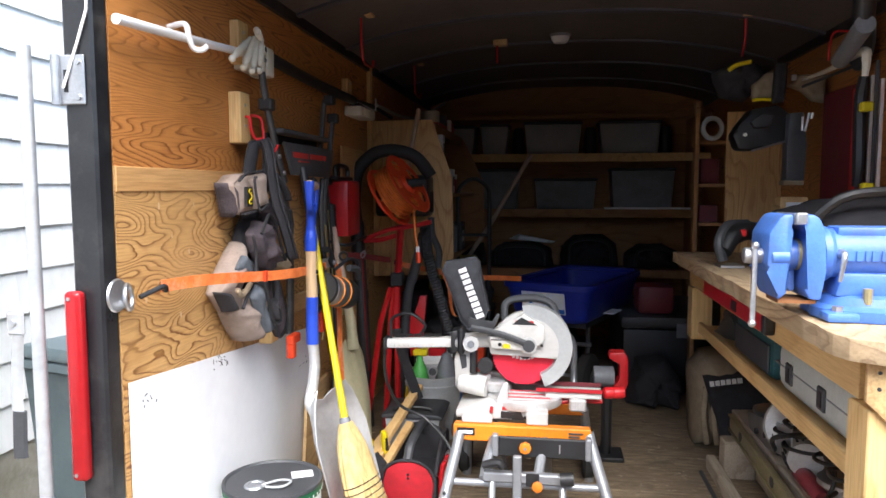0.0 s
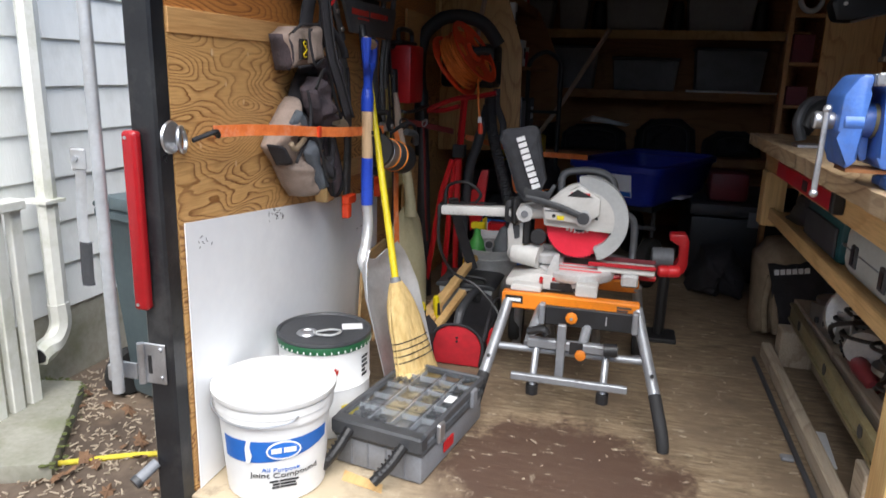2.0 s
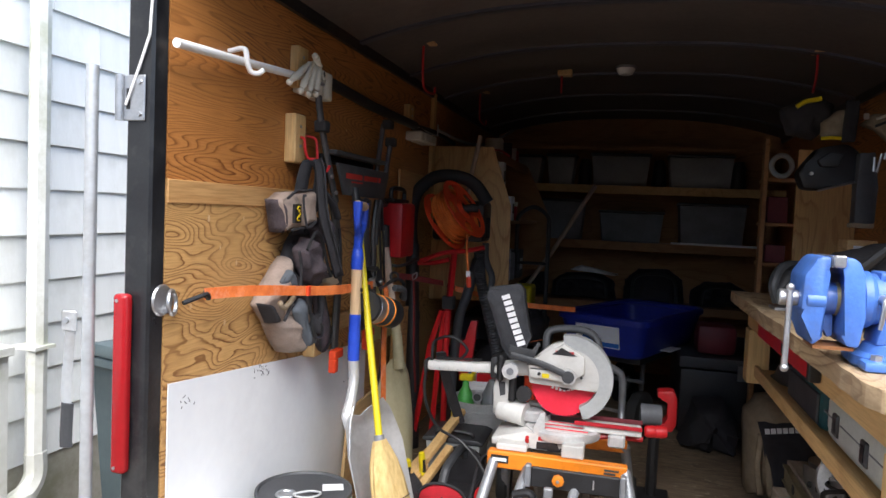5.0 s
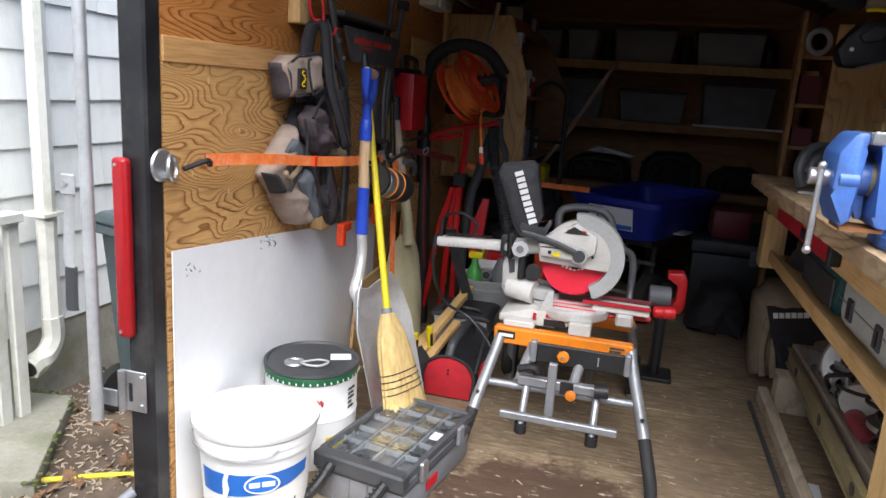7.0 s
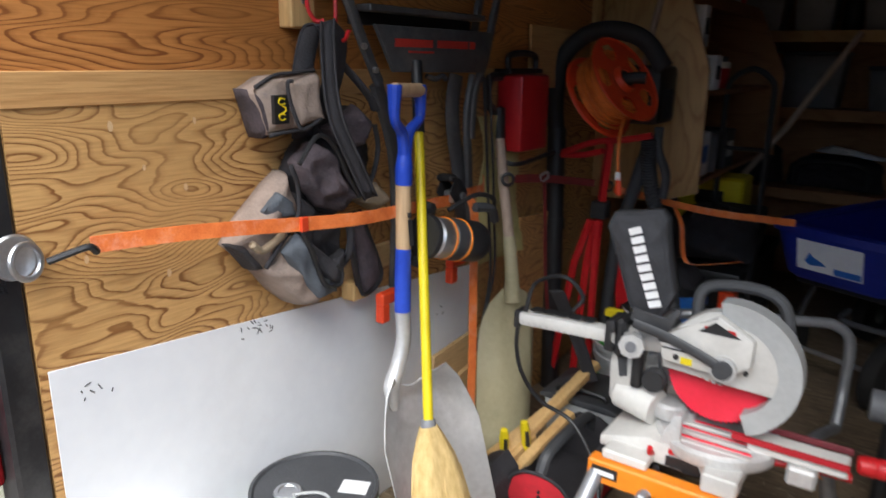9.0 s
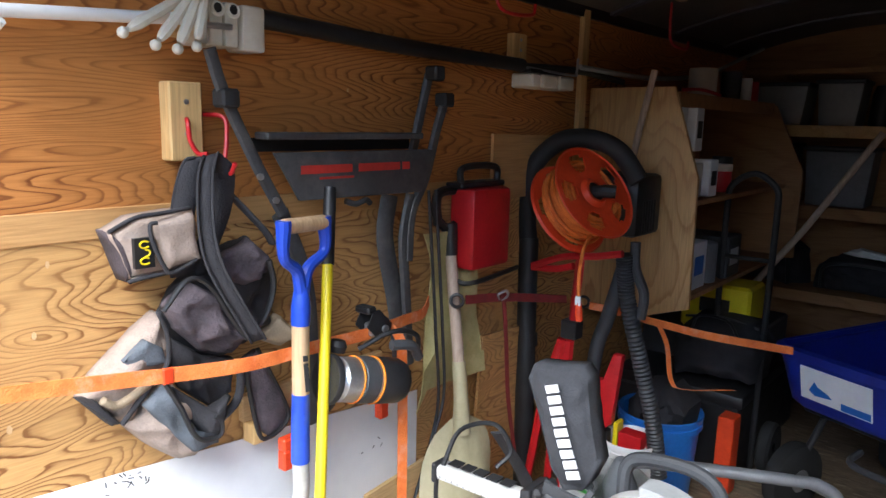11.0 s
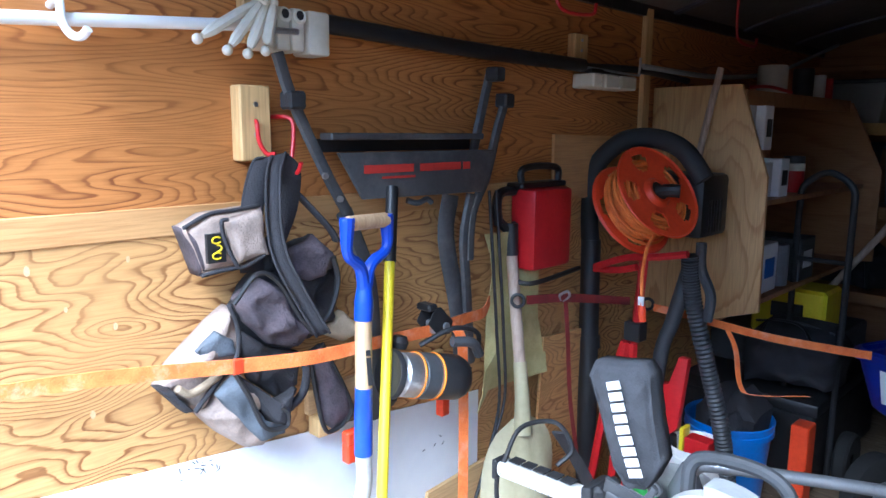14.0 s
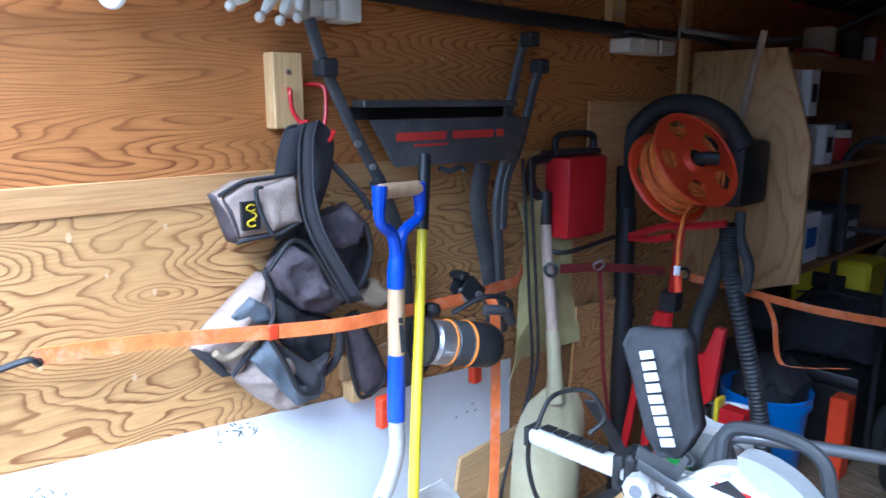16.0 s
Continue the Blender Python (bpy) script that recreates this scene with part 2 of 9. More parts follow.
SUEDE = paint("grey_suede", (0.115, 0.13, 0.15), (0.08, 0.09, 0.105), 25, 0.9, bump=0.5)
DUST_BAG = paint("charcoal_dust_bag", (0.060, 0.061, 0.068), (0.040, 0.041, 0.046), 30, 0.9, bump=0.6)
WORKBENCH_GREY = paint("dusty_dark_steel", (0.085, 0.085, 0.088), (0.055, 0.055, 0.058), 12, 0.5, 0.2, dirt=(0.2, 0.19, 0.18), dirt_amount=0.4)
GREEN = paint("green_plastic", (0.10, 0.45, 0.10), (0.07, 0.36, 0.07), 9, 0.4)
DARK_GREEN = paint("dark_green_print", (0.02, 0.12, 0.05), None, 9, 0.4)
TEAL = paint("teal_case", (0.02, 0.10, 0.11), None, 9, 0.5)
BRASS = paint("level_brass_yellow", (0.40, 0.35, 0.20), (0.27, 0.23, 0.12), 12, 0.45, 0.3, dirt=(0.2, 0.17, 0.1))
MAROON = paint("maroon_plastic", (0.16, 0.02, 0.028), (0.11, 0.014, 0.02), 9, 0.5)
CASE_GREY = paint("pale_grey_case", (0.50, 0.53, 0.51), (0.40, 0.43, 0.41), 10, 0.45, dirt=(0.3, 0.29, 0.27))
MAROON_LIGHT = paint("faded_red_plastic", (0.30, 0.05, 0.06), (0.22, 0.03, 0.04), 9, 0.45)
FRAME_GREY = paint("charcoal_plastic", (0.085, 0.088, 0.095), (0.06, 0.062, 0.068), 15, 0.45)
DULL_BRASS = paint("dull_brass_screws", (0.34, 0.28, 0.18), (0.22, 0.18, 0.12), 60, 0.45, 0.6)
INK = paint("black_ink", (0.015, 0.015, 0.016), None, 9, 0.6)
TEXT_WHITE = paint("white_print", (0.85, 0.85, 0.85), (0.8, 0.8, 0.8), 9, 0.6)
TEXT_RED = paint("red_print", (0.50, 0.035, 0.025), None, 9, 0.6)
SIDING = paint("white_siding_shingle", (0.90, 0.91, 0.89), (0.84, 0.85, 0.83), 3, 0.6, bump=0.3, stretch=(6, 6, 0.6), dirt=(0.5, 0.5, 0.42), dirt_amount=0.25)
FOUNDATION = paint("stained_foundation", (0.42, 0.40, 0.34), (0.30, 0.28, 0.22), 4, 0.85, dirt=(0.17, 0.19, 0.1), dirt_amount=0.6)
GUTTER = paint("white_downspout", (0.78, 0.78, 0.74), (0.68, 0.68, 0.62), 4, 0.5, dirt=(0.3, 0.32, 0.16), dirt_amount=0.5)
CONCRETE = paint("mossy_concrete", (0.33, 0.32, 0.27), (0.22, 0.22, 0.17), 5, 0.9, bump=0.5, dirt=(0.14, 0.16, 0.07), dirt_amount=0.5)
DIRT = paint("dirt_ground", (0.155, 0.115, 0.085), (0.07, 0.05, 0.037), 3.5, 0.95, bump=1.0, dirt=(0.2, 0.14, 0.09), dirt_amount=0.6)
LEAF = paint("dry_leaf", (0.20, 0.11, 0.06), (0.11, 0.062, 0.035), 20, 0.85, spread=0.08)
BIN_GREY = paint("grey_green_wheeled_bin", (0.085, 0.115, 0.125), (0.065, 0.09, 0.1), 5, 0.5, dirt=(0.16, 0.18, 0.18), dirt_amount=0.3)
MOSS = paint("green_moss", (0.13, 0.15, 0.045), (0.07, 0.085, 0.025), 60, 0.95, bump=0.8)
CORD_YELLOW = paint("yellow_cord", (0.80, 0.66, 0.05), None, 9, 0.5)
TREAD = paint("tyre_rubber", (0.020, 0.020, 0.020), None, 30, 0.8, bump=0.5)
COPPER = paint("copper_strip", (0.48, 0.22, 0.10), None, 12, 0.4, 0.7)


def floor_mat():
    m, nt, b = nodes_of("worn_plywood_floor", 0.75)
    n, l = nt.nodes.new, nt.links.new
    co, mp = n("ShaderNodeTexCoord"), n("ShaderNodeMapping")
    mp.inputs["Scale"].default_value = (0.16, 1, 1)
    l(co.outputs["Object"], mp.inputs[0])
    grain, big, fine = n("ShaderNodeTexNoise"), n("ShaderNodeTexNoise"), n("ShaderNodeTexNoise")
    grain.inputs["Scale"].default_value, grain.inputs["Detail"].default_value, grain.inputs["Roughness"].default_value = 60, 10, 0.75
    big.inputs["Scale"].default_value, big.inputs["Detail"].default_value, big.inputs["Roughness"].default_value = 3.2, 9, 0.65
    fine.inputs["Scale"].default_value, fine.inputs["Detail"].default_value = 130, 4
    l(mp.outputs[0], grain.inputs[0]), l(co.outputs["Object"], big.inputs[0]), l(co.outputs["Object"], fine.inputs[0])
    r = n("ShaderNodeValToRGB")
    r.color_ramp.elements[0].position, r.color_ramp.elements[0].color = 0.36, (0.115, 0.078, 0.048, 1)
    r.color_ramp.elements[1].position, r.color_ramp.elements[1].color = 0.64, (0.37, 0.285, 0.185, 1)
    l(grain.outputs[0], r.inputs[0])
    mx = n("ShaderNodeMix")
    mx.data_type = "RGBA"
    rb = n("ShaderNodeValToRGB")
    rb.color_ramp.elements[0].position, rb.color_ramp.elements[1].position = 0.46, 0.62
    l(big.outputs[0], rb.inputs[0]), l(rb.outputs[0], mx.inputs[0]), l(r.outputs[0], mx.inputs[6])
    mx.inputs[7].default_value = (0.185, 0.135, 0.09, 1)
    col = mx.outputs[2]
    # a brown stained patch, a dried white spill, and trodden pale wear, each with a ragged outline
    jag = n("ShaderNodeTexNoise")
    jag.inputs["Scale"].default_value, jag.inputs["Detail"].default_value, jag.inputs["Roughness"].default_value = 8, 12, 0.76
    l(co.outputs["Object"], jag.inputs[0])
    for cx_, cy_, sx_, sy_, jig, edge, tint in ((-0.03, 0.36, 3.0, 3.5, 1.9, 0.14, (0.060, 0.030, 0.021)), (-0.03, 0.155, 11.0, 22.0, 1.8, 0.25, (0.72, 0.72, 0.70)), (-0.75, 0.10, 3.0, 4.5, 1.6, 0.4, (0.52, 0.43, 0.30))):
        mp2, ln, ma, mrange, mixed = n("ShaderNodeMapping"), n("ShaderNodeVectorMath"), n("ShaderNodeMath"), n("ShaderNodeMapRange"), n("ShaderNodeMix")
        mp2.inputs["Location"].default_value, mp2.inputs["Scale"].default_value = (-cx_ * sx_, -cy_ * sy_, 0), (sx_, sy_, 0)
        ln.operation, ma.operation, mixed.data_type = "LENGTH", "MULTIPLY_ADD", "RGBA"
        l(co.outputs["Object"], mp2.inputs[0]), l(mp2.outputs[0], ln.inputs[0])
        l(jag.outputs[0], ma.inputs[0]), l(ln.outputs["Value"], ma.inputs[2])
        ma.inputs[1].default_value = jig
        mrange.inputs[1].default_value, mrange.inputs[2].default_value = 1 + jig * 0.5 - edge, 1 + jig * 0.5 + edge
        mrange.inputs[3].default_value, mrange.inputs[4].default_value = 0.88, 0.0
        l(ma.outputs[0], mrange.inputs[0]), l(mrange.outputs[0], mixed.inputs[0]), l(col, mixed.inputs[6])
        mixed.inputs[7].default_value = (*tint, 1)
        col = mixed.outputs[2]
    # scuffs and pale flecks, and dark grime ground into the grain
    for size, stretch_, lo, hi, tint, amount in ((34, (0.35, 1, 1), 0.60, 0.68, (0.58, 0.50, 0.38), 0.8), (26, (1, 0.3, 1), 0.62, 0.72, (0.52, 0.44, 0.33), 0.6), (9, (1, 1, 1), 0.56, 0.72, (0.075, 0.05, 0.035), 0.6)):
        mps, ns, rs, ms = n("ShaderNodeMapping"), n("ShaderNodeTexNoise"), n("ShaderNodeMapRange"), n("ShaderNodeMix")
        mps.inputs["Scale"].default_value, mps.inputs["Location"].default_value = stretch_, (size, size * 0.3, 0)
        ns.inputs["Scale"].default_value, ns.inputs["Detail"].default_value, ns.inputs["Roughness"].default_value = size, 6, 0.7
        rs.inputs[1].default_value, rs.inputs[2].default_value, rs.inputs[4].default_value = lo, hi, amount
        ms.data_type = "RGBA"
        l(co.outputs["Object"], mps.inputs[0]), l(mps.outputs[0], ns.inputs[0]), l(ns.outputs[0], rs.inputs[0])
        l(rs.outputs[0], ms.inputs[0]), l(col, ms.inputs[6])
        ms.inputs[7].default_value = (*tint, 1)
        col = ms.outputs[2]
    l(col, b.inputs["Base Color"])
    rg = n("ShaderNodeMapRange")
    rg.inputs[3].default_value, rg.inputs[4].default_value = 0.42, 0.85
    l(big.outputs[0], rg.inputs[0]), l(rg.outputs[0], b.inputs["Roughness"])
    bp = n("ShaderNodeBump")
    bp.inputs["Strength"].default_value, bp.inputs["Distance"].default_value = 0.6, 0.004
    l(grain.outputs[0], bp.inputs["Height"]), l(bp.outputs[0], b.inputs["Normal"])
    return m


FLOOR = floor_mat()


def clear_mat(name, tint, rough=0.08):
    m, nt, b = nodes_of(name, rough)
    b.inputs["Base Color"].default_value = (*tint, 1)
    b.inputs["Transmission Weight"].default_value = 1.0
    b.inputs["IOR"].default_value = 1.2
    return m


CLEAR = clear_mat("clear_plastic", (0.85, 0.88, 0.9))


# ---- mesh kit ----
def V(*a):
    return Vector(a)


def link_mesh(name, bm, material, smooth=None):
    bmesh.ops.recalc_face_normals(bm, faces=bm.faces)
    me = bpy.data.meshes.new(name)
    bm.to_mesh(me)
    bm.free()
    for m in material if isinstance(material, (list, tuple)) else [material]:
        me.materials.append(m)
    if smooth:
        me.shade_smooth()
        me.set_sharp_from_angle(angle=radians(smooth))
    return new(name, me)


BASES = {}
SOFT = {"tan_canvas", "tan_duck_cloth", "black_nylon", "faded_dark_nylon", "grey_suede", "charcoal_dust_bag", "red_canvas", "white_paper"}


def thing(name, label, category, base=(0, 0, 0), group="", kind=""):
    ob = new(name)
    ob.location = base
    BASES[ob.name] = Vector(base)
    return tagged(ob, label, category, group, kind)


def part(name, bm, material, parent, label="", smooth=35):
    ob = link_mesh(name, bm, material, 150 if material.name in SOFT and len(bm.faces) > 60 else smooth)
    ob.parent = parent
    if parent.name in BASES:
        ob.matrix_parent_inverse = Matrix.Translation(-BASES[parent.name])
    if label:
        ob["label"] = label
    return ob


def single(name, bm, material, label, category, group="", kind="", smooth=35):
    return tagged(link_mesh(name, bm, material, smooth), label, category, group, kind)


def box(bm, x0, x1, y0, y1, z0, z1, bevel=0.0, m=None, seg=1):
    made = bmesh.ops.create_cube(bm, size=1.0)["verts"]
    for v in made:
        v.co = Vector(((x0 + x1) / 2 + v.co.x * (x1 - x0), (y0 + y1) / 2 + v.co.y * (y1 - y0), (z0 + z1) / 2 + v.co.z * (z1 - z0)))
    if bevel:
        edges = list({e for v in made for e in v.link_edges})
        res = bmesh.ops.bevel(bm, geom=edges, offset=bevel, segments=seg, affect="EDGES", profile=0.5)
        made = list({v for f in res["faces"] for v in f.verts} | {v for v in made if v.is_valid})
    if m is not None:
        for v in made:
            v.co = m @ v.co
    return made


def B(*a, **k):
    bm = bmesh.new()
    box(bm, *a, **k)
    return bm


def basis(d):
    d = Vector(d).normalized()
    u = d.cross(Vector((0, 0, 1)))
    if u.length < 0.05:
        u = d.cross(Vector((0, 1, 0)))
    u.normalize()
    return d, u, d.cross(u)


def cyl(bm, p, q, r, r2=None, n=16, cap=True):
    p, q = Vector(p), Vector(q)
    r2 = r if r2 is None else r2
    _, u, w = basis(q - p)
    rings = [[bm.verts.new(c + (u * math.cos(a) + w * math.sin(a)) * k) for a in [i * math.tau / n for i in range(n)]] for c, k in ((p, r), (q, r2))]
    for i in range(n):
        bm.faces.new((rings[0][i], rings[0][(i + 1) % n], rings[1][(i + 1) % n], rings[1][i]))
    if cap:
        bm.faces.new(rings[0]), bm.faces.new(rings[1])


def C(*a, **k):
    bm = bmesh.new()
    cyl(bm, *a, **k)
    return bm


def smooth_path(pts, steps=6):
    pts = [Vector(p) for p in pts]
    if len(pts) < 3:
        return pts
    e = [pts[0] * 2 - pts[1]] + pts + [pts[-1] * 2 - pts[-2]]
    out = []
    for i in range(1, len(e) - 2):
        a, b, c, d = e[i - 1:i + 3]
        for k in range(steps):
            t = k / steps
            out.append(0.5 * ((2 * b) + (c - a) * t + (2 * a - 5 * b + 4 * c - d) * t * t + (3 * b - a - 3 * c + d) * t ** 3))
    return out + [pts[-1]]


def tube(bm, pts, r, n=10, steps=6, closed=False, ry=None, side=None):
    """A round (or flat, with ry) tube along a smoothed path; r may be a list along the points."""
    path = smooth_path(pts, steps) if steps > 1 else [Vector(p) for p in pts]
    rs = r if isinstance(r, (list, tuple)) else [r]
    rings, last = [], None
    for i, p in enumerate(path):
        d = (path[min(i + 1, len(path) - 1)] - path[max(i - 1, 0)]).normalized()
        u = Vector(side) - d * Vector(side).dot(d) if side else (last - d * last.dot(d) if last else basis(d)[1])
        u.normalize()
        last = u
        w = d.cross(u)
        f = i / max(len(path) - 1, 1) * (len(rs) - 1)
        k = rs[int(f)] + (rs[min(int(f) + 1, len(rs) - 1)] - rs[int(f)]) * (f - int(f))
        k2 = k if ry is None else ry
        rings.append([bm.verts.new(p + u * math.cos(a) * k + w * math.sin(a) * k2) for a in [j * math.tau / n for j in range(n)]])
    for a, b in zip(rings, rings[1:]):
        for j in range(n):
            bm.faces.new((a[j], a[(j + 1) % n], b[(j + 1) % n], b[j]))
    bm.faces.new(rings[0]), bm.faces.new(rings[-1])


def T(*a, **k):
    bm = bmesh.new()
    tube(bm, *a, **k)
    return bm


def lathe(bm, prof, m=Matrix(), n=32):
    """Profile of (radius, height) turned round the z axis, then placed by m."""
    rings = []
    for r, z in prof:
        if r < 1e-5:
            rings.append([bm.verts.new(m @ Vector((0, 0, z)))])
        else:
            rings.append([bm.verts.new(m @ Vector((r * math.cos(i * math.tau / n), r * math.sin(i * math.tau / n), z))) for i in range(n)])
    for a, b in zip(rings, rings[1:]):
        for i in range(n):
            j = (i + 1) % n
            if len(a) == 1 and len(b) > 1:
                bm.faces.new((a[0], b[i], b[j]))
            elif len(b) == 1 and len(a) > 1:
                bm.faces.new((a[i], a[j], b[0]))
            elif len(a) > 1:
                bm.faces.new((a[i], a[j], b[j], b[i]))


def L(prof, m=Matrix(), n=32):
    bm = bmesh.new()
    lathe(bm, prof, m, n)
    return bm


def prism(bm, poly, depth, m=Matrix(), bevel=0.0):
    """A polygon in (x, y), pulled up by depth along z, then placed by m."""
    lo = [bm.verts.new((x, y, 0)) for x, y in poly]
    hi = [bm.verts.new((x, y, depth)) for x, y in poly]
    n = len(poly)
    bm.faces.new(lo), bm.faces.new(hi)
    for i in range(n):
        bm.faces.new((lo[i], lo[(i + 1) % n], hi[(i + 1) % n], hi[i]))
    made = lo + hi
    if bevel:
        edges = list({e for v in made for e in v.link_edges})
        res = bmesh.ops.bevel(bm, geom=edges, offset=bevel, segments=2, affect="EDGES", profile=0.5)
        made = list({v for f in res["faces"] for v in f.verts} | {v for v in made if v.is_valid})
    for v in made:
        v.co = m @ v.co


def P(*a, **k):
    bm = bmesh.new()
    prism(bm, *a, **k)
    return bm


def frame_of(o, x, y):
    """A placing matrix: origin o, first axis along x, second near y."""
    x = Vector(x).normalized()
    z = x.cross(Vector(y)).normalized()
    y = z.cross(x)
    return Matrix.Translation(o) @ Matrix((x, y, z)).transposed().to_4x4()


def sheet(bm, grid, thick=0.0):
    """A skin through a grid of points, with thickness."""
    vs = [[bm.verts.new(p) for p in row] for row in grid]
    fs = []
    for a, b in zip(vs, vs[1:]):
        for i in range(len(a) - 1):
            fs.append(bm.faces.new((a[i], a[i + 1], b[i + 1], b[i])))
    if thick:
        bmesh.ops.recalc_face_normals(bm, faces=fs)
        bmesh.ops.solidify(bm, geom=fs, thickness=thick)


def S(*a, **k):
    bm = bmesh.new()
    sheet(bm, *a, **k)
    return bm


def ribbon(bm, pts, width, side, thick=0.002, steps=5):
    """A flat band along a path; side is the way across it."""
    path = smooth_path(pts, steps) if steps > 1 else [Vector(p) for p in pts]
    s = Vector(side).normalized() * width / 2
    sheet(bm, [[p - s, p, p + s] for p in path], thick)


def bars(bm, o, x, y, rows, height, thick=0.0012):
    """Unreadable print: bars of given start and length, row by row."""
    m = frame_of(o, x, y)
    for i, row in enumerate(rows):
        for a, b in row:
            prism(bm, [(a, -i * height * 1.7), (b, -i * height * 1.7), (b, -i * height * 1.7 + height), (a, -i * height * 1.7 + height)], thick, m)


def text(name, body, size, m, material, parent, extrude=0.0006):
    cu = bpy.data.curves.new(name, "FONT")
    cu.body, cu.size, cu.extrude, cu.align_x, cu.align_y = body, size, extrude, "CENTER", "CENTER"
    tmp = bpy.data.objects.new(name, cu)
    scene.collection.objects.link(tmp)
    me = bpy.data.meshes.new_from_object(tmp.evaluated_get(bpy.context.evaluated_depsgraph_get()))
    bpy.data.objects.remove(tmp)
    me.transform(m)
    me.materials.clear()
    me.materials.append(material)
    ob = new(name, me)
    ob.parent = parent
    if parent.name in BASES:
        ob.matrix_parent_inverse = Matrix.Translation(-BASES[parent.name])
    return ob


# ---- the trailer's shell ----
XL, XR, YB = -0.9, 1.12, 3.95
wall_left = thing("wall_left", "orange-brown fir plywood trailer wall with a pale strip", "wall", (XL, 0, 0), kind="structure")
part("plywood_upper", B(XL - 0.012, XL, 0.0, YB, 1.165, 1.76), PLY_WALL, wall_left)
part("plywood_strip", B(XL - 0.012, XL + 0.004, 0.0, YB, 1.11, 1.165, bevel=0.0015), STRIP, wall_left, "pale plain pine strip")
part("plywood_lower", B(XL - 0.012, XL, 0.0, YB, 0.0, 1.11), PLY_LOW, wall_left)
part("outer_skin", B(XL - 0.06, XL - 0.0125, 0.0, YB + 0.05, -0.12, 1.9), BLACK_STEEL, wall_left)
part("white_sheet", P([(0.012, 0.002), (1.28, 0.002), (1.28, 0.575), (0.012, 0.69)], 0.003, frame_of((XL + 0.0045, 0, 0), (0, 1, 0), (0, 0, 1))), WHITE_PANEL, wall_left, "white plastic sheet on the lower wall")
part("batten", B(XL + 0.001, XL + 0.02, 2.10, 2.145, 1.16, 1.74, bevel=0.002), PINE, wall_left, "upright wood batten")
wall_right = thing("wall_right", "brown plywood wall behind the workbench", "wall", (XR, 0, 0), kind="structure")
part("plywood", B(XR, XR + 0.012, 0.0, YB, 0.0, 1.76), PLY_WALL, wall_right)
part("outer_skin", B(XR + 0.0125, XR + 0.06, 0.0, YB + 0.05, -0.12, 1.9), BLACK_STEEL, wall_right)
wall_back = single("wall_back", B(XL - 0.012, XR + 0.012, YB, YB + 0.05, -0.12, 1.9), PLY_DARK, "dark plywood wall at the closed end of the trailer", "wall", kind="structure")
floor = thing("floor", "worn stained plywood trailer floor", "floor", (0, 0, 0), kind="structure")
for k, (y0, y1) in enumerate(((-0.02, 1.198), (1.202, 2.418), (2.422, YB))):
    part("floor_board", B(XL, XR, y0, y1, -0.02, 0.0, bevel=0.001), FLOOR, floor)
part("underframe", B(XL - 0.05, XR + 0.05, 0.0, YB, -0.14, -0.0205), BLACK_STEEL, floor)
part("rear_sill", B(XL - 0.06, XR + 0.06, -0.06, -0.0205, -0.16, -0.012, bevel=0.004), BLACK_STEEL, floor, "black steel rear sill")


def arch(x):
    u = (x - (XL + XR) / 2) / ((XR - XL) / 2)
    return 1.74 + 0.13 * (1 - abs(u) ** 2.6)


xs = [XL - 0.02 + (XR - XL + 0.04) * i / 24 for i in range(25)]
ceil = bmesh.new()
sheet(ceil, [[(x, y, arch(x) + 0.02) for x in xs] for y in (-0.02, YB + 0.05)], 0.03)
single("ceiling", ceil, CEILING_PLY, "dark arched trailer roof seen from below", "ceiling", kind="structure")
y = 0.45
while y < YB:
    bm = bmesh.new()
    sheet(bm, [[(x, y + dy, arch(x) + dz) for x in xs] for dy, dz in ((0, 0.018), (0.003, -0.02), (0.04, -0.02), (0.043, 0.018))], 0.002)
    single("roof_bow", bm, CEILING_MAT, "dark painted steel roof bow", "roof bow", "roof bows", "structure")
    y += 0.61
for side, x in ((1, XL), (-1, XR)):
    single("cove_trim", P([(0, 1.70), (side * 0.015, 1.70), (side * 0.02, 1.735), (side * 0.11, 1.80), (side * 0.11, 1.84), (0, 1.84)], YB, frame_of((x + side * 0.0015, 0, 0), (1, 0, 0), (0, 0, 1)) @ Matrix.Diagonal((1, 1, -1, 1))), BLACK_STEEL, "black steel trim where wall meets roof", "trim", kind="structure")
for yv, zv, r in ((0.166, 1.075, 0.010), (0.30, 0.955, 0.008), (0.33, 1.075, 0.007), (0.10, 0.86, 0.008), (0.25, 0.80, 0.009), (1.02, 1.40, 0.005), (0.22, 1.0, 0.006)):
    part("filler_patch", P([(yv + r * 0.5 * math.cos(k * math.tau / 12), zv + r * 0.9 * math.sin(k * math.tau / 12)) for k in range(12)], 0.0006, frame_of((XL + 0.0002, 0, 0), (0, 1, 0), (0, 0, 1))), FILLER, wall_left, "pale wood-filler spot")
bm = bmesh.new()
random.seed(17)
for y0, z0, n in ((0.395, 0.655, 16), (0.03, 0.665, 6), (1.05, 0.50, 4)):
    for k in range(n):
        yv, zv = y0 + random.uniform(0, 0.09), z0 + random.uniform(-0.022, 0.016) - 0.09 * 0.3
        dy, dz = random.uniform(-0.008, 0.012), random.uniform(-0.008, 0.012)
        tube(bm, [(XL + 0.0078, yv, zv), (XL + 0.0078, yv + dy, zv + dz)], 0.0011, n=4, steps=1)
part("scribble", bm, INK, wall_left, "black pen scribbles on the white sheet")
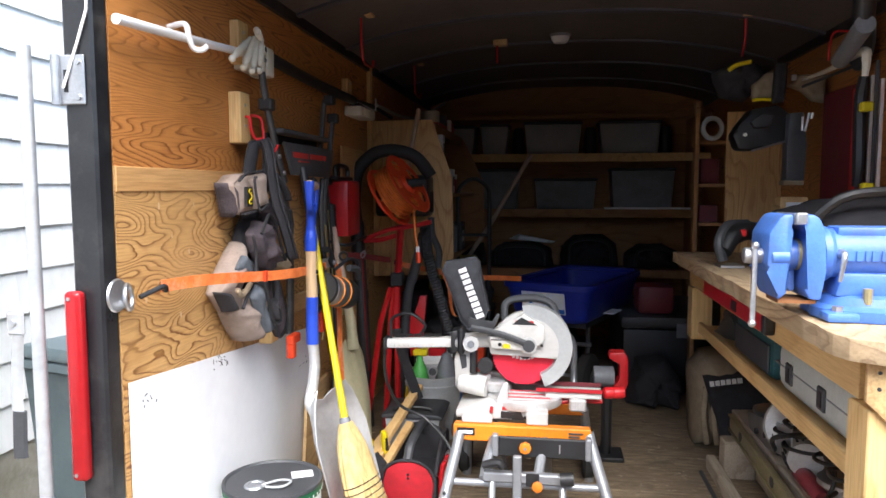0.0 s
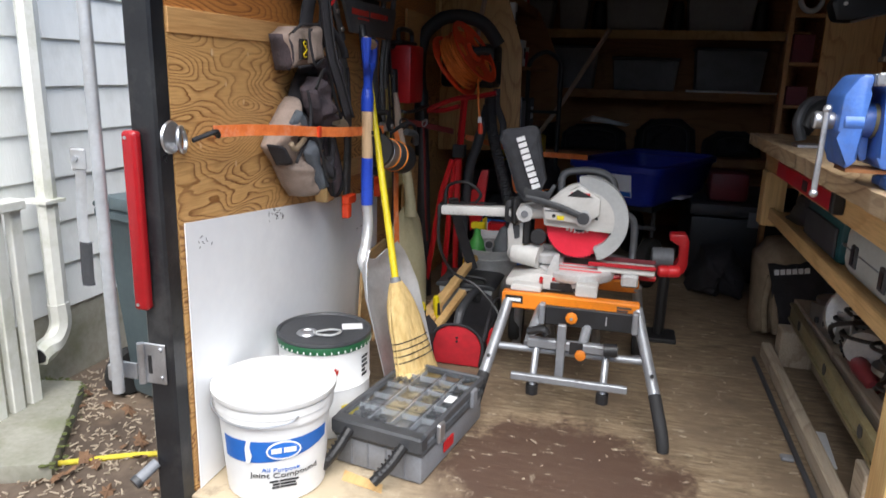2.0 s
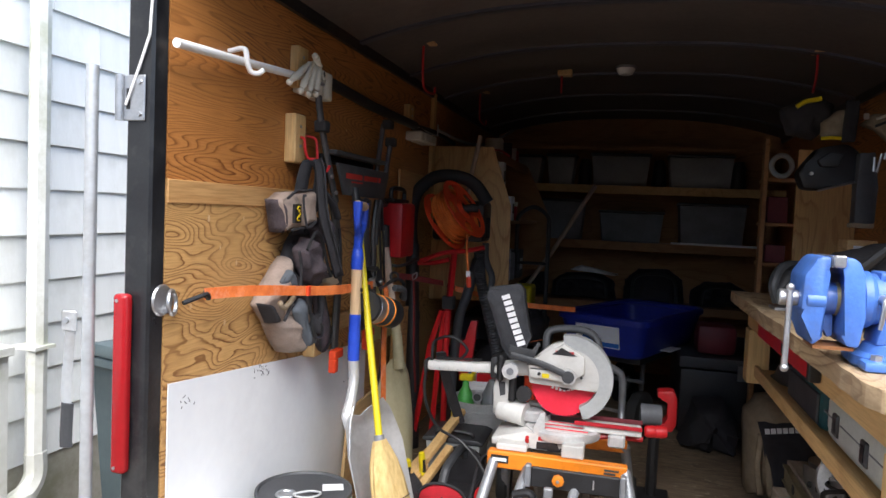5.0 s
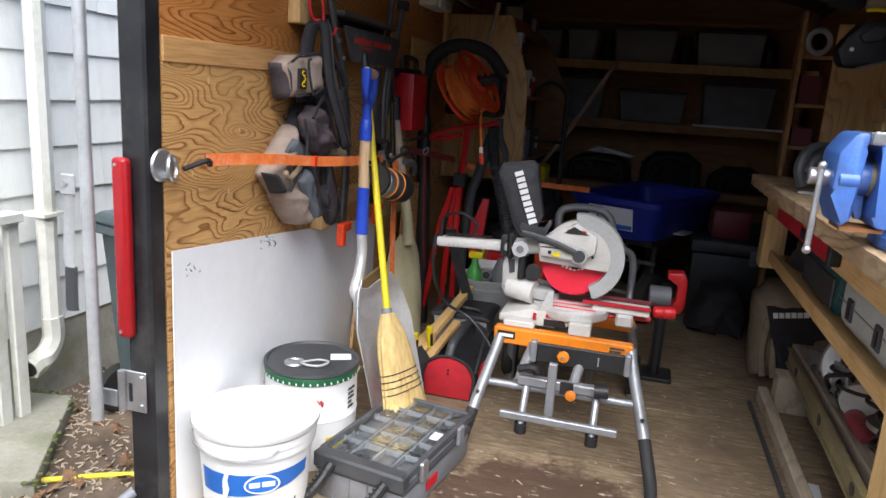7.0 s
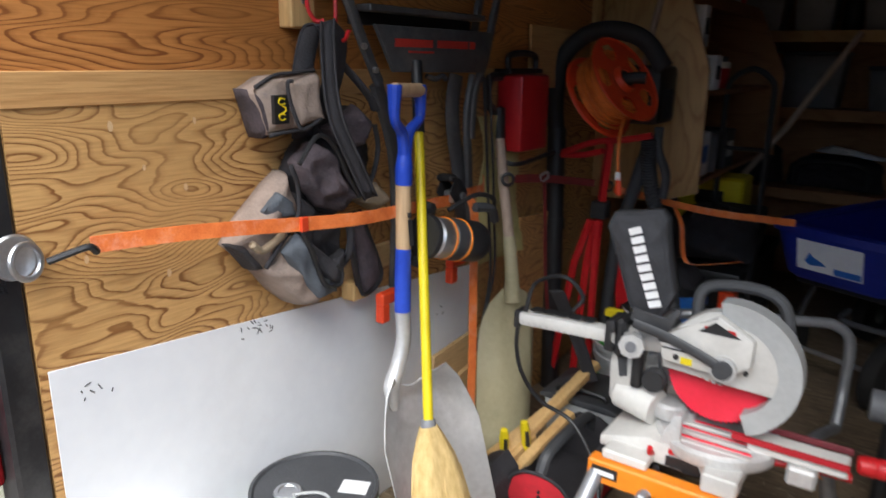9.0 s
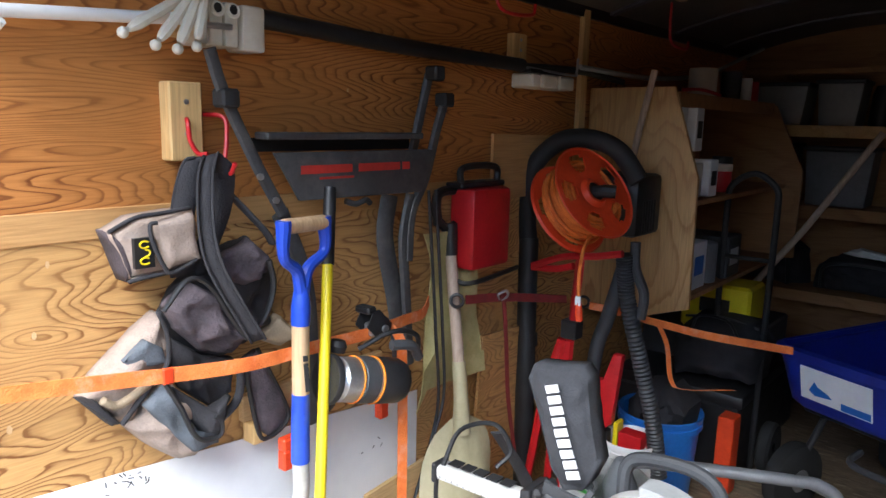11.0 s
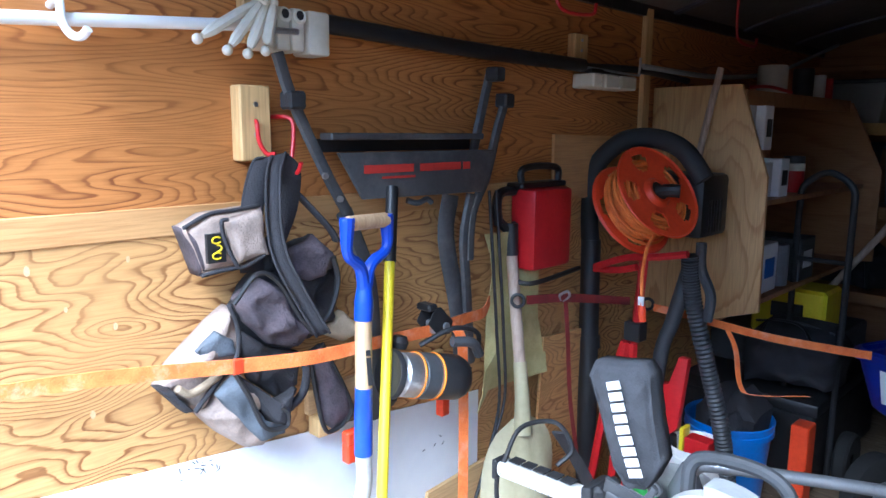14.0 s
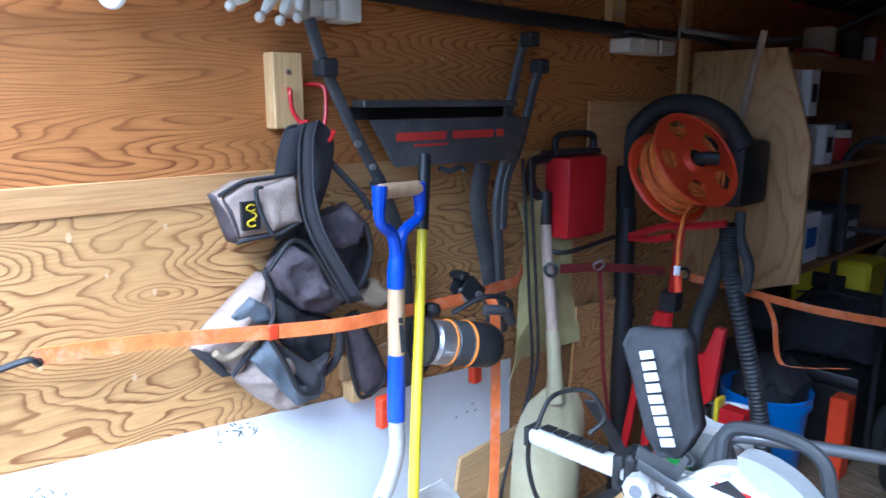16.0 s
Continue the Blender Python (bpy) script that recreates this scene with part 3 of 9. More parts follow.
# rear door frame
rear = thing("rear_frame", "black steel frame of the trailer's rear opening", "door frame", (0, 0, -0.16), kind="structure")
for s, x in ((1, XL), (-1, XR)):
    bm = bmesh.new()
    box(bm, min(x - s * 0.068, x), max(x - s * 0.068, x), -0.055, -0.0005, -0.16, 1.9, bevel=0.006)

    part("post", bm, BLACK_STEEL, rear)
part("header", B(XL - 0.07, XR + 0.07, -0.055, -0.001, 1.86, 2.0, bevel=0.006), BLACK_STEEL, rear)

# ---- outdoors ----
ZG = -0.45
ground = bmesh.new()
g = [[(-30 + 62 * i / 20, -30 + 60 * j / 20, ZG) for i in range(21)] for j in range(21)]
sheet(ground, g)
single("ground", ground, DIRT, "bare brown earth with dead leaves", "ground", kind="structure")
# added out of view: cuts low sky light so the trailer's depth stays dark
single("wall_behind", B(-14, 14, -7.3, -7.0, ZG - 0.1, 2.8), DIRT, "unseen dark slab added behind the camera to block low sky light", "fence", kind="structure")
house = thing("house", "white shingled house wall beside the trailer", "house", (-2.6, 0, ZG), kind="structure")
XH = -2.45
part("foundation", B(XH - 0.3, XH - 0.01, -6, 12, ZG - 0.1, ZG + 0.42), FOUNDATION, house)
part("wall", B(XH - 0.3, XH - 0.02, -6, 12, ZG + 0.4, 5.5), SIDING, house)
random.seed(4)
k = 0
z = ZG + 0.36
base = {}
while z < 2.4:
    yy = -3 + (k % 2) * 0.29
    while yy < 6:
        w = 0.61
        key = k % 2
        if key not in base:
            base[key] = bpy.data.meshes.new("shingle")
            bm = bmesh.new()
            prism(bm, [(0, 0), (0.022 if key else 0.02, 0), (0.006, 0.24), (0, 0.24)], w - 0.003, frame_of((0, 0, 0), (1, 0, 0), (0, 0, 1)) @ Matrix.Diagonal((1, 1, -1, 1)))
            bmesh.ops.recalc_face_normals(bm, faces=bm.faces)
            bm.to_mesh(base[key])
            bm.free()
            base[key].materials.append(SIDING)
        if yy > -1.2 and z < 2.3:
            ob = new("shingle", base[key])
            ob.parent = house
            ob.matrix_parent_inverse = Matrix.Translation((2.6, 0, -ZG))
            ob.location = (XH - 0.02, yy, z + random.uniform(-0.004, 0.004))
        yy += w
    z += 0.205
    k += 1


# ---- things on the left wall ----
FACE = frame_of((0, 0, 0), (0, 1, 0), (0, 0, 1))  # (u, v, w) is (y, z, x)


def at_x(x):
    return Matrix.Translation((x, 0, 0)) @ FACE


def at_y(y):
    return frame_of((0, y, 0), (1, 0, 0), (0, 0, 1))  # (u, v, w) is (x, z, -y)


def puff(bm, poly, depth, m=Matrix(), seed=0, wrinkle=0.004, fine=6, flat=0.25):
    """A stuffed or folded cloth piece: an outline, swollen towards its middle, with wrinkles."""
    pts = []
    for i, (x, y) in enumerate(poly):
        nx, ny = poly[(i + 1) % len(poly)]
        pts += [(x + (nx - x) * k / fine, y + (ny - y) * k / fine) for k in range(fine)]
    cx, cy = sum(p[0] for p in pts) / len(pts), sum(p[1] for p in pts) / len(pts)
    rings = []
    for s, hgt in ((1.0, 0.0), (1.01, flat * 0.6), (1.0, flat), (0.96, 0.62), (0.89, 0.78), (0.78, 0.88), (0.66, 0.94), (0.52, 0.98), (0.36, 1.0), (0.18, 1.0)):
        ring = []
        for x, y in pts:
            px, py = cx + (x - cx) * s, cy + (y - cy) * s
            w = noise.noise(Vector((px * 17 + seed, py * 17, seed * 3.1))) * wrinkle * (2.5 if s < 0.95 else 0.6)
            w += noise.noise(Vector((px * 45, py * 45 + seed, 1.7))) * wrinkle * 0.8
            ring.append(bm.verts.new(m @ Vector((px + w * 0.5, py - w * 0.4, depth * hgt + (w if hgt else 0)))))
        rings.append(ring)
    n = len(pts)
    for a, b in zip(rings, rings[1:]):
        for i in range(n):
            bm.faces.new((a[i], a[(i + 1) % n], b[(i + 1) % n], b[i]))
    bm.faces.new(rings[-1]), bm.faces.new(rings[0])


def PF(*a, **k):
    bm = bmesh.new()
    puff(bm, *a, **k)
    return bm


def ring_mesh(bm, c, axis, R, r, n=24, k=8):
    _, u, w = basis(axis)
    a = Vector(axis).normalized()
    rings = []
    for i in range(n):
        t = i * math.tau / n
        d = u * math.cos(t) + w * math.sin(t)
        rings.append([bm.verts.new(Vector(c) + d * (R + r * math.cos(j * math.tau / k)) + a * r * math.sin(j * math.tau / k)) for j in range(k)])
    for i in range(n):
        p, q = rings[i], rings[(i + 1) % n]
        for j in range(k):
            bm.faces.new((p[j], p[(j + 1) % k], q[(j + 1) % k], q[j]))


def R(*a, **k):
    bm = bmesh.new()
    ring_mesh(bm, *a, **k)
    return bm


# mounting blocks
def wall_block(y0, y1, z0, z1, depth, label):
    ob = thing("mounting_block", label, "wood block", (XL, y0, z0), "blocks screwed to the wall")
    part("block", B(XL + 0.001, XL + depth, y0, y1, z0, z1, bevel=0.003), PINE, ob)
    for z in (z0 + 0.35 * (z1 - z0), z0 + 0.75 * (z1 - z0)):
        part("screw", C((XL + depth - 0.001, (y0 + y1) / 2, z), (XL + depth + 0.002, (y0 + y1) / 2, z), 0.005, n=10), STEEL, ob, "zinc screw head")


wall_block(0.545, 0.613, 1.247, 1.394, 0.038, "pale pine block with screws fixed to the plywood wall")
wall_block(0.565, 0.632, 1.475, 1.60, 0.03, "pine block on the wall behind the white tool rack")
wall_block(1.665, 1.735, 1.525, 1.60, 0.03, "small pine block high on the plywood wall")

# red coated hooks
for pts, lab in (([(-0.86, 0.578, 1.325), (-0.845, 0.571, 1.318), (-0.842, 0.573, 1.285), (-0.835, 0.585, 1.262), (-0.82, 0.595, 1.262)], "small red vinyl hook screwed into the pine block"),
                 ([(XL + 0.001, 0.628, 1.335), (-0.85, 0.650, 1.330), (-0.838, 0.648, 1.29), (-0.83, 0.636, 1.235), (-0.80, 0.63, 1.225), (-0.785, 0.63, 1.245)], "red vinyl hook holding up the tool belt")):
    single("wall_hook", T(pts, 0.0045, n=8), RED, lab, "hook", "red hooks")

# white conduit, black pole and the two cream racks
rod = thing("conduit_pole", "white conduit and black pole held along the wall", "pole", (-0.86, 0, 1.46))
part("conduit", T([(-0.862, -0.03, 1.462), (-0.862, 0.25, 1.481), (-0.862, 0.60, 1.508)], 0.011, n=12), WHITE, rod, "white plastic conduit")
part("black_pole", T([(-0.862, 0.74, 1.528), (-0.862, 1.2, 1.512), (-0.85, 1.68, 1.505)], 0.0195, n=14), BLACK, rod, "black foam-wrapped pole")
part("thin_rod", T([(-0.85, 1.66, 1.502), (-0.83, 1.98, 1.508), (-0.82, 2.3, 1.49)], 0.011, n=10), BLACK, rod)
single("conduit_hook", T([(XL + 0.001, 0.235, 1.505), (-0.855, 0.235, 1.51), (-0.845, 0.235, 1.475), (-0.84, 0.245, 1.455), (-0.825, 0.255, 1.452), (-0.812, 0.262, 1.463)], 0.007, n=10), WHITE, "white plastic hook carrying the conduit", "hook")
rk = thing("lever_rack", "cream plastic rack with round holes and knobbed levers", "tool rack", (-0.88, 0.6, 1.45))
bm = bmesh.new()
for i, yy in enumerate((0.585, 0.617, 0.650, 0.690)):
    box(bm, XL + 0.001, -0.835, yy, yy + (0.030 if i < 3 else 0.052), 1.462 - 0.004 * (i == 3), 1.545, bevel=0.006, seg=2)
part("rack_body", bm, CREAM, rk)
for yy in (0.602, 0.634, 0.668):
    part("hole_rim", R((-0.834, yy, 1.53), (1, 0, 0.2), 0.0115, 0.004, 18, 6), CREAM, rk)
    part("hole", C((-0.8345, yy, 1.53), (-0.832, yy, 1.53), 0.0105, n=14), BLACK, rk, "dark round hole")
part("bolt", C((-0.83, 0.60, 1.497), (-0.83, 0.66, 1.499), 0.006, n=10), STEEL, rk, "threaded steel bolt")
for i, (a, b) in enumerate((((0.575, 1.545), (0.455, 1.468)), ((0.585, 1.548), (0.508, 1.452)), ((0.592, 1.548), (0.545, 1.448)), ((0.600, 1.545), (0.578, 1.455)), ((0.575, 1.545), (0.548, 1.562)))):
    x = -0.84 + 0.008 * i
    bm = bmesh.new()
    d = Vector((0, b[0] - a[0], b[1] - a[1])).normalized()
    p, q = Vector((x, *a)), Vector((x, *b))
    tube(bm, [p, p.lerp(q, 0.3), p.lerp(q, 0.75), q - d * 0.012], [0.006, 0.010, 0.011, 0.006], n=8)
    bmesh.ops.create_uvsphere(bm, u_segments=10, v_segments=8, radius=0.010, matrix=Matrix.Translation(q))
    bmesh.ops.create_uvsphere(bm, u_segments=10, v_segments=8, radius=0.008, matrix=Matrix.Translation(p))
    part("lever", bm, CREAM, rk)
rk2 = thing("pole_bracket", "cream plastic bracket with a bent wire at the pole's end", "bracket", (-0.86, 1.7, 1.45))
bm = bmesh.new()
for yy, w in ((1.69, 0.05), (1.755, 0.08), (1.85, 0.09)):
    box(bm, -0.895, -0.815, yy, yy + w, 1.44, 1.483, bevel=0.005)
part("bracket_body", bm, CREAM, rk2)
part("wire", T([(-0.84, 1.68, 1.50), (-0.82, 1.93, 1.49), (-0.815, 1.95, 1.50), (-0.815, 1.955, 1.545)], 0.004, n=8), STEEL, rk2, "bent steel wire")
part("clip_bar", B(-0.87, -0.83, 1.70, 1.90, 1.487, 1.497), BLACK, rk2)

# folding workbench hung on the wall
wb = thing("folding_workbench", "dark steel folding workbench hung upside down on the wall", "workbench", (-0.82, 0.95, 0.63))
part("vise_panel", P([(0.735, 1.262), (1.228, 1.262), (1.228, 1.240), (1.185, 1.156), (0.80, 1.160)], 0.012, at_x(-0.815), bevel=0.003), WORKBENCH_GREY, wb)
part("top_rail", B(-0.845, -0.80, 0.715, 1.185, 1.288, 1.303, bevel=0.003), WORKBENCH_GREY, wb)
part("inner_panel", B(-0.872, -0.855, 0.72, 1.19, 1.262, 1.290), BLACK, wb)


def bent_leg(pts, w, t, parent, x=-0.82):
    bm = bmesh.new()
    tube(bm, [(x + p[2] if len(p) > 2 else x, p[0], p[1]) for p in pts], w, n=8, ry=t, steps=4, side=(0, 1, 0))
    return part("leg", bm, WORKBENCH_GREY, parent)


bent_leg([(0.605, 1.455), (0.635, 1.37), (0.705, 1.235), (0.765, 1.135)], 0.014, 0.010, wb)
bent_leg([(0.765, 1.135, -0.01), (0.83, 0.99, -0.015), (0.852, 0.84, -0.02), (0.85, 0.63, -0.025)], 0.022, 0.011, wb)
bent_leg([(1.245, 1.45, -0.02), (1.22, 1.37, -0.02), (1.185, 1.25, -0.02)], 0.014, 0.010, wb)
bent_leg([(1.285, 1.385), (1.255, 1.31), (1.215, 1.19), (1.165, 1.10), (1.155, 0.98)], 0.014, 0.010, wb)
bent_leg([(1.105, 1.15, -0.02), (1.09, 1.04, -0.02), (1.135, 0.85, -0.02), (1.16, 0.64, -0.02)], 0.030, 0.012, wb)
bent_leg([(1.165, 1.15, -0.005), (1.14, 1.04, -0.005), (1.15, 0.92, -0.005), (1.17, 0.7, -0.005)], 0.016, 0.010, wb)
for yy, z in ((0.638, 1.366), (1.285, 1.387), (1.245, 1.452)):
    part("foot_cap", B(-0.84, -0.80, yy - 0.02, yy + 0.02, z - 0.018, z + 0.018, bevel=0.005), RUBBER, wb, "black rubber foot")
for yy, z in ((0.703, 1.215), (0.74, 1.165)):
    part("bolt", C((-0.812, yy, z), (-0.805, yy, z), 0.007, n=8), STEEL, wb)
bm = bmesh.new()
bars(bm, (-0.8025, 0.80, 1.216), (0, 1, 0), (0, 0, 1), [[(0.0, 0.145), (0.165, 0.30), (0.31, 0.335)]], 0.018)
bars(bm, (-0.8025, 0.85, 1.203), (0, 1, 0), (0, 0, 1), [[(0.0, 0.10)]], 0.005)
part("print", bm, TEXT_RED, wb, "faded red lettering")
part("wing_bolt", T([(-0.81, 0.93, 1.15), (-0.80, 0.955, 1.143), (-0.80, 0.985, 1.15), (-0.80, 1.0, 1.141)], 0.007, n=8), DARK_GREY, wb)

# tool belt with suspenders
belt = thing("tool_belt", "tan and black canvas tool belt with pouches, hung by its suspenders", "tool belt", (-0.85, 0.55, 0.68))
for pts, w, side in (([(-0.825, 0.596, 1.258), (-0.838, 0.580, 1.248), (-0.845, 0.562, 1.19), (-0.85, 0.552, 1.11), (-0.85, 0.552, 1.03)], 0.040, (0.45, 0.85, 0.1)),
                     ([(-0.815, 0.600, 1.262), (-0.79, 0.572, 1.225), (-0.775, 0.560, 1.14), (-0.765, 0.566, 1.07), (-0.755, 0.595, 1.00), (-0.75, 0.650, 0.90)], 0.027, (0.5, 0.85, 0.25)),
                     ([(-0.825, 0.600, 1.258), (-0.815, 0.622, 1.225), (-0.82, 0.615, 1.15), (-0.835, 0.595, 1.08), (-0.84, 0.59, 1.03)], 0.042, (0.35, 0.9, 0.2))):
    bm = bmesh.new()
    ribbon(bm, pts, w, side, 0.009)
    strap_ = part("suspender", bm, BLACK_CLOTH, belt, "padded black suspender")
    for s in (-1, 1):
        edge = Vector(side).normalized() * w * 0.5 * s
        part("binding", T([Vector(p) + edge + V(0.004, -0.004, 0) for p in pts], 0.003, n=6), BLACK_CLOTH, strap_, "black webbing edge")
part("suspender", T([(-0.825, 0.640, 1.185), (-0.80, 0.672, 1.14), (-0.79, 0.70, 1.105), (-0.79, 0.715, 1.08)], 0.013, n=8, ry=0.005, side=(1, 0, 0)), BLACK_CLOTH, belt)
pouch = part("small_pouch", PF([(0.406, 1.131), (0.451, 1.153), (0.557, 1.161), (0.567, 1.066), (0.513, 1.052), (0.437, 1.045)], 0.07, at_x(-0.875), 1, 0.003, flat=0.75), TAN_CANVAS, belt, "small tan canvas pouch")
part("pouch_side", PF([(0.405, 1.131), (0.426, 1.135), (0.449, 1.040), (0.436, 1.037)], 0.06, at_x(-0.88), 14, 0.002, flat=0.7), PURPLE_CLOTH, pouch, "dark nylon side")
part("flap", PF([(0.474, 1.144), (0.543, 1.162), (0.554, 1.071), (0.517, 1.065), (0.492, 1.057), (0.481, 1.089)], 0.03, at_x(-0.812), 2, 0.004, flat=0.3), TAN_CANVAS, pouch)
part("binding", T([(-0.800, 0.391, 1.136), (-0.800, 0.439, 1.157), (-0.800, 0.487, 1.161), (-0.800, 0.543, 1.166)], 0.004, n=6), BLACK_CLOTH, pouch, "dark edge binding")
part("binding", T([(-0.785, 0.470, 1.147), (-0.785, 0.457, 1.143), (-0.785, 0.461, 1.112), (-0.785, 0.479, 1.068), (-0.785, 0.495, 1.054), (-0.785, 0.544, 1.072)], 0.004, n=6), BLACK_CLOTH, pouch, "dark edge binding")
part("binding", T([(-0.800, 0.421, 1.046), (-0.800, 0.457, 1.050), (-0.800, 0.499, 1.052)], 0.004, n=6), BLACK_CLOTH, pouch, "dark edge binding")
part("badge", B(-0.806, -0.797, 0.433, 0.469, 1.067, 1.121), BLACK, pouch, "small black badge")
bm = bmesh.new()
for dz, a0, a1 in ((0.015, 40, 320), (0.0, -90, 90), (-0.014, 40, 320)):
    tube(bm, [(-0.7955, 0.451 + 0.009 * math.cos(radians(a0 + (a1 - a0) * k / 9)), 1.094 + dz + 0.006 * math.sin(radians(a0 + (a1 - a0) * k / 9))) for k in range(10)], 0.0017, n=5, steps=1)
part("badge_mark", bm, YELLOW, pouch, "yellow mark on the badge")
part("bag_back", PF([(0.604, 1.063), (0.711, 1.085), (0.762, 1.031), (0.768, 0.974), (0.741, 0.903), (0.696, 0.863), (0.621, 0.844), (0.540, 0.888), (0.510, 0.962), (0.551, 1.015)], 0.055, at_x(-0.885), 3, 0.012, flat=0.4), BLACK_CLOTH, belt, "black nylon bag, open and empty")
part("pocket", PF([(0.584, 1.050), (0.681, 1.092), (0.728, 1.045), (0.723, 1.014), (0.663, 0.998), (0.609, 1.015)], 0.032, at_x(-0.832), 5, 0.012, flat=0.3), PURPLE_CLOTH, belt, "faded dark inner pocket")
part("pocket", PF([(0.494, 0.986), (0.542, 1.025), (0.585, 0.999), (0.662, 0.891), (0.632, 0.860), (0.563, 0.884), (0.513, 0.938)], 0.05, at_x(-0.835), 4, 0.016, flat=0.3), PURPLE_CLOTH, belt, "faded dark inner pocket")
part("binding", T([(-0.775, 0.695, 1.051), (-0.775, 0.705, 0.997), (-0.775, 0.682, 0.935), (-0.775, 0.641, 0.906)], 0.006, n=6), BLACK, belt)
part("binding", T([(-0.772, 0.466, 0.991), (-0.772, 0.517, 1.040), (-0.772, 0.561, 1.019), (-0.772, 0.605, 0.946), (-0.772, 0.639, 0.901)], 0.005, n=6), BLACK, belt)
low = part("nail_pocket", PF([(0.500, 0.965), (0.456, 0.940), (0.375, 0.869), (0.352, 0.835), (0.420, 0.773), (0.469, 0.827), (0.515, 0.856), (0.509, 0.922)], 0.07, at_x(-0.885), 6, 0.008, flat=0.4), TAN_CANVAS, belt, "dusty tan canvas nail pocket")
part("suede_band", PF([(0.452, 0.932), (0.413, 0.899), (0.428, 0.879), (0.492, 0.879), (0.488, 0.907)], 0.022, at_x(-0.83), 7, 0.004, flat=0.3), SUEDE, low, "grey suede band")
part("tip", PF([(0.339, 0.844), (0.363, 0.840), (0.404, 0.784), (0.388, 0.783)], 0.05, at_x(-0.86), 8, 0.003, flat=0.3), BLACK_CLOTH, low)
part("binding", T([(-0.800, 0.471, 0.985), (-0.800, 0.487, 0.938), (-0.800, 0.484, 0.881), (-0.800, 0.447, 0.845), (-0.800, 0.394, 0.793)], 0.005, n=6), BLACK_CLOTH, low, "dark edge binding")
part("pen_loop", T([(-0.800, 0.363, 0.847), (-0.800, 0.391, 0.830), (-0.800, 0.447, 0.853)], 0.008, n=6), TAN_DUSTY, low)
part("bag_mouth", PF([(0.504, 0.925), (0.580, 0.866), (0.651, 0.842), (0.642, 0.770), (0.595, 0.751), (0.531, 0.808), (0.508, 0.874)], 0.04, at_x(-0.86), 15, 0.008, flat=0.3), BLACK_CLOTH, belt, "dark open bag mouth")
low2 = part("nail_pocket", PF([(0.413, 0.775), (0.469, 0.814), (0.505, 0.830), (0.562, 0.747), (0.565, 0.675), (0.507, 0.676), (0.464, 0.713)], 0.1, at_x(-0.885), 9, 0.008, flat=0.5), TAN_CANVAS, belt, "pale tan canvas nail pocket")
part("suede_band", PF([(0.431, 0.819), (0.471, 0.848), (0.532, 0.736), (0.578, 0.716), (0.578, 0.697), (0.521, 0.699), (0.479, 0.752)], 0.03, at_x(-0.8), 10, 0.005, flat=0.3), SUEDE, low2, "grey suede band")
part("pocket_mouth", PF([(0.478, 0.848), (0.563, 0.773), (0.608, 0.787), (0.581, 0.744), (0.578, 0.717), (0.534, 0.738)], 0.035, at_x(-0.805), 11, 0.008, flat=0.3), BLACK_CLOTH, low2, "dark pocket mouth")
part("binding", T([(-0.765, 0.459, 0.860), (-0.765, 0.486, 0.808), (-0.765, 0.518, 0.736), (-0.765, 0.564, 0.724), (-0.765, 0.570, 0.751), (-0.765, 0.556, 0.767)], 0.005, n=6), BLACK, low2)
end_ = part("belt_end", PF([(0.671, 0.834), (0.703, 0.848), (0.773, 0.713), (0.781, 0.666), (0.731, 0.642), (0.704, 0.668)], 0.03, at_x(-0.85), 12, 0.003, flat=0.5), PURPLE_CLOTH, belt, "dark padded belt end")
part("binding", T([(-0.825, 0.662, 0.839), (-0.825, 0.694, 0.672), (-0.825, 0.723, 0.647), (-0.825, 0.771, 0.671), (-0.825, 0.763, 0.720), (-0.825, 0.697, 0.854)], 0.005, n=6), BLACK, end_)
part("loop", T([(-0.800, 0.620, 0.850), (-0.800, 0.639, 0.819), (-0.800, 0.628, 0.768), (-0.800, 0.587, 0.739)], 0.009, n=6), BLACK_CLOTH, belt)
part("side_pocket", PF([(0.700, 0.874), (0.767, 0.910), (0.796, 0.868), (0.760, 0.842)], 0.05, at_x(-0.86), 13, 0.006, flat=0.3), TAN_DUSTY, belt, "brown side pocket")

# tie-down ring and ratchet strap
dring = thing("tie_down_ring", "zinc tie-down ring in a recessed pan on the wall", "tie-down ring", (XL, -0.03, 0.93))
part("pan", L([(0, 0.001), (0.024, 0.001), (0.030, 0.004), (0.034, 0.0045), (0.037, 0.0)], at_x(XL + 0.001) @ Matrix.Translation((-0.010, 0.888, 0)), 24), STEEL, dring)
part("ring", R((-0.876, -0.004, 0.884), (1, 0.35, 0.1), 0.027, 0.005), STEEL, dring)
strap = thing("ratchet_strap", "orange webbing ratchet strap stretched along the wall", "strap", (-0.8, 0.5, 0.87))
part("hook", T([(-0.866, 0.022, 0.880), (-0.855, 0.045, 0.888), (-0.84, 0.075, 0.897), (-0.843, 0.088, 0.886), (-0.855, 0.092, 0.892), (-0.858, 0.10, 0.903)], 0.006, n=8), BLACK, strap, "black steel hook")
bm = bmesh.new()
ribbon(bm, [(-0.853, 0.085, 0.896), (-0.83, 0.20, 0.893), (-0.80, 0.33, 0.885), (-0.765, 0.48, 0.872), (-0.735, 0.62, 0.864), (-0.745, 0.78, 0.856), (-0.75, 0.95, 0.848)], 0.028, (0, -0.06, 1), 0.003)
part("webbing", bm, STRAP, strap)
bm = bmesh.new()
ribbon(bm, [(-0.75, 1.0, 0.850), (-0.775, 1.10, 0.845), (-0.80, 1.19, 0.838), (-0.845, 1.265, 0.850)], 0.028, (0, -0.06, 1), 0.003)
part("webbing", bm, STRAP, strap)
bm = bmesh.new()
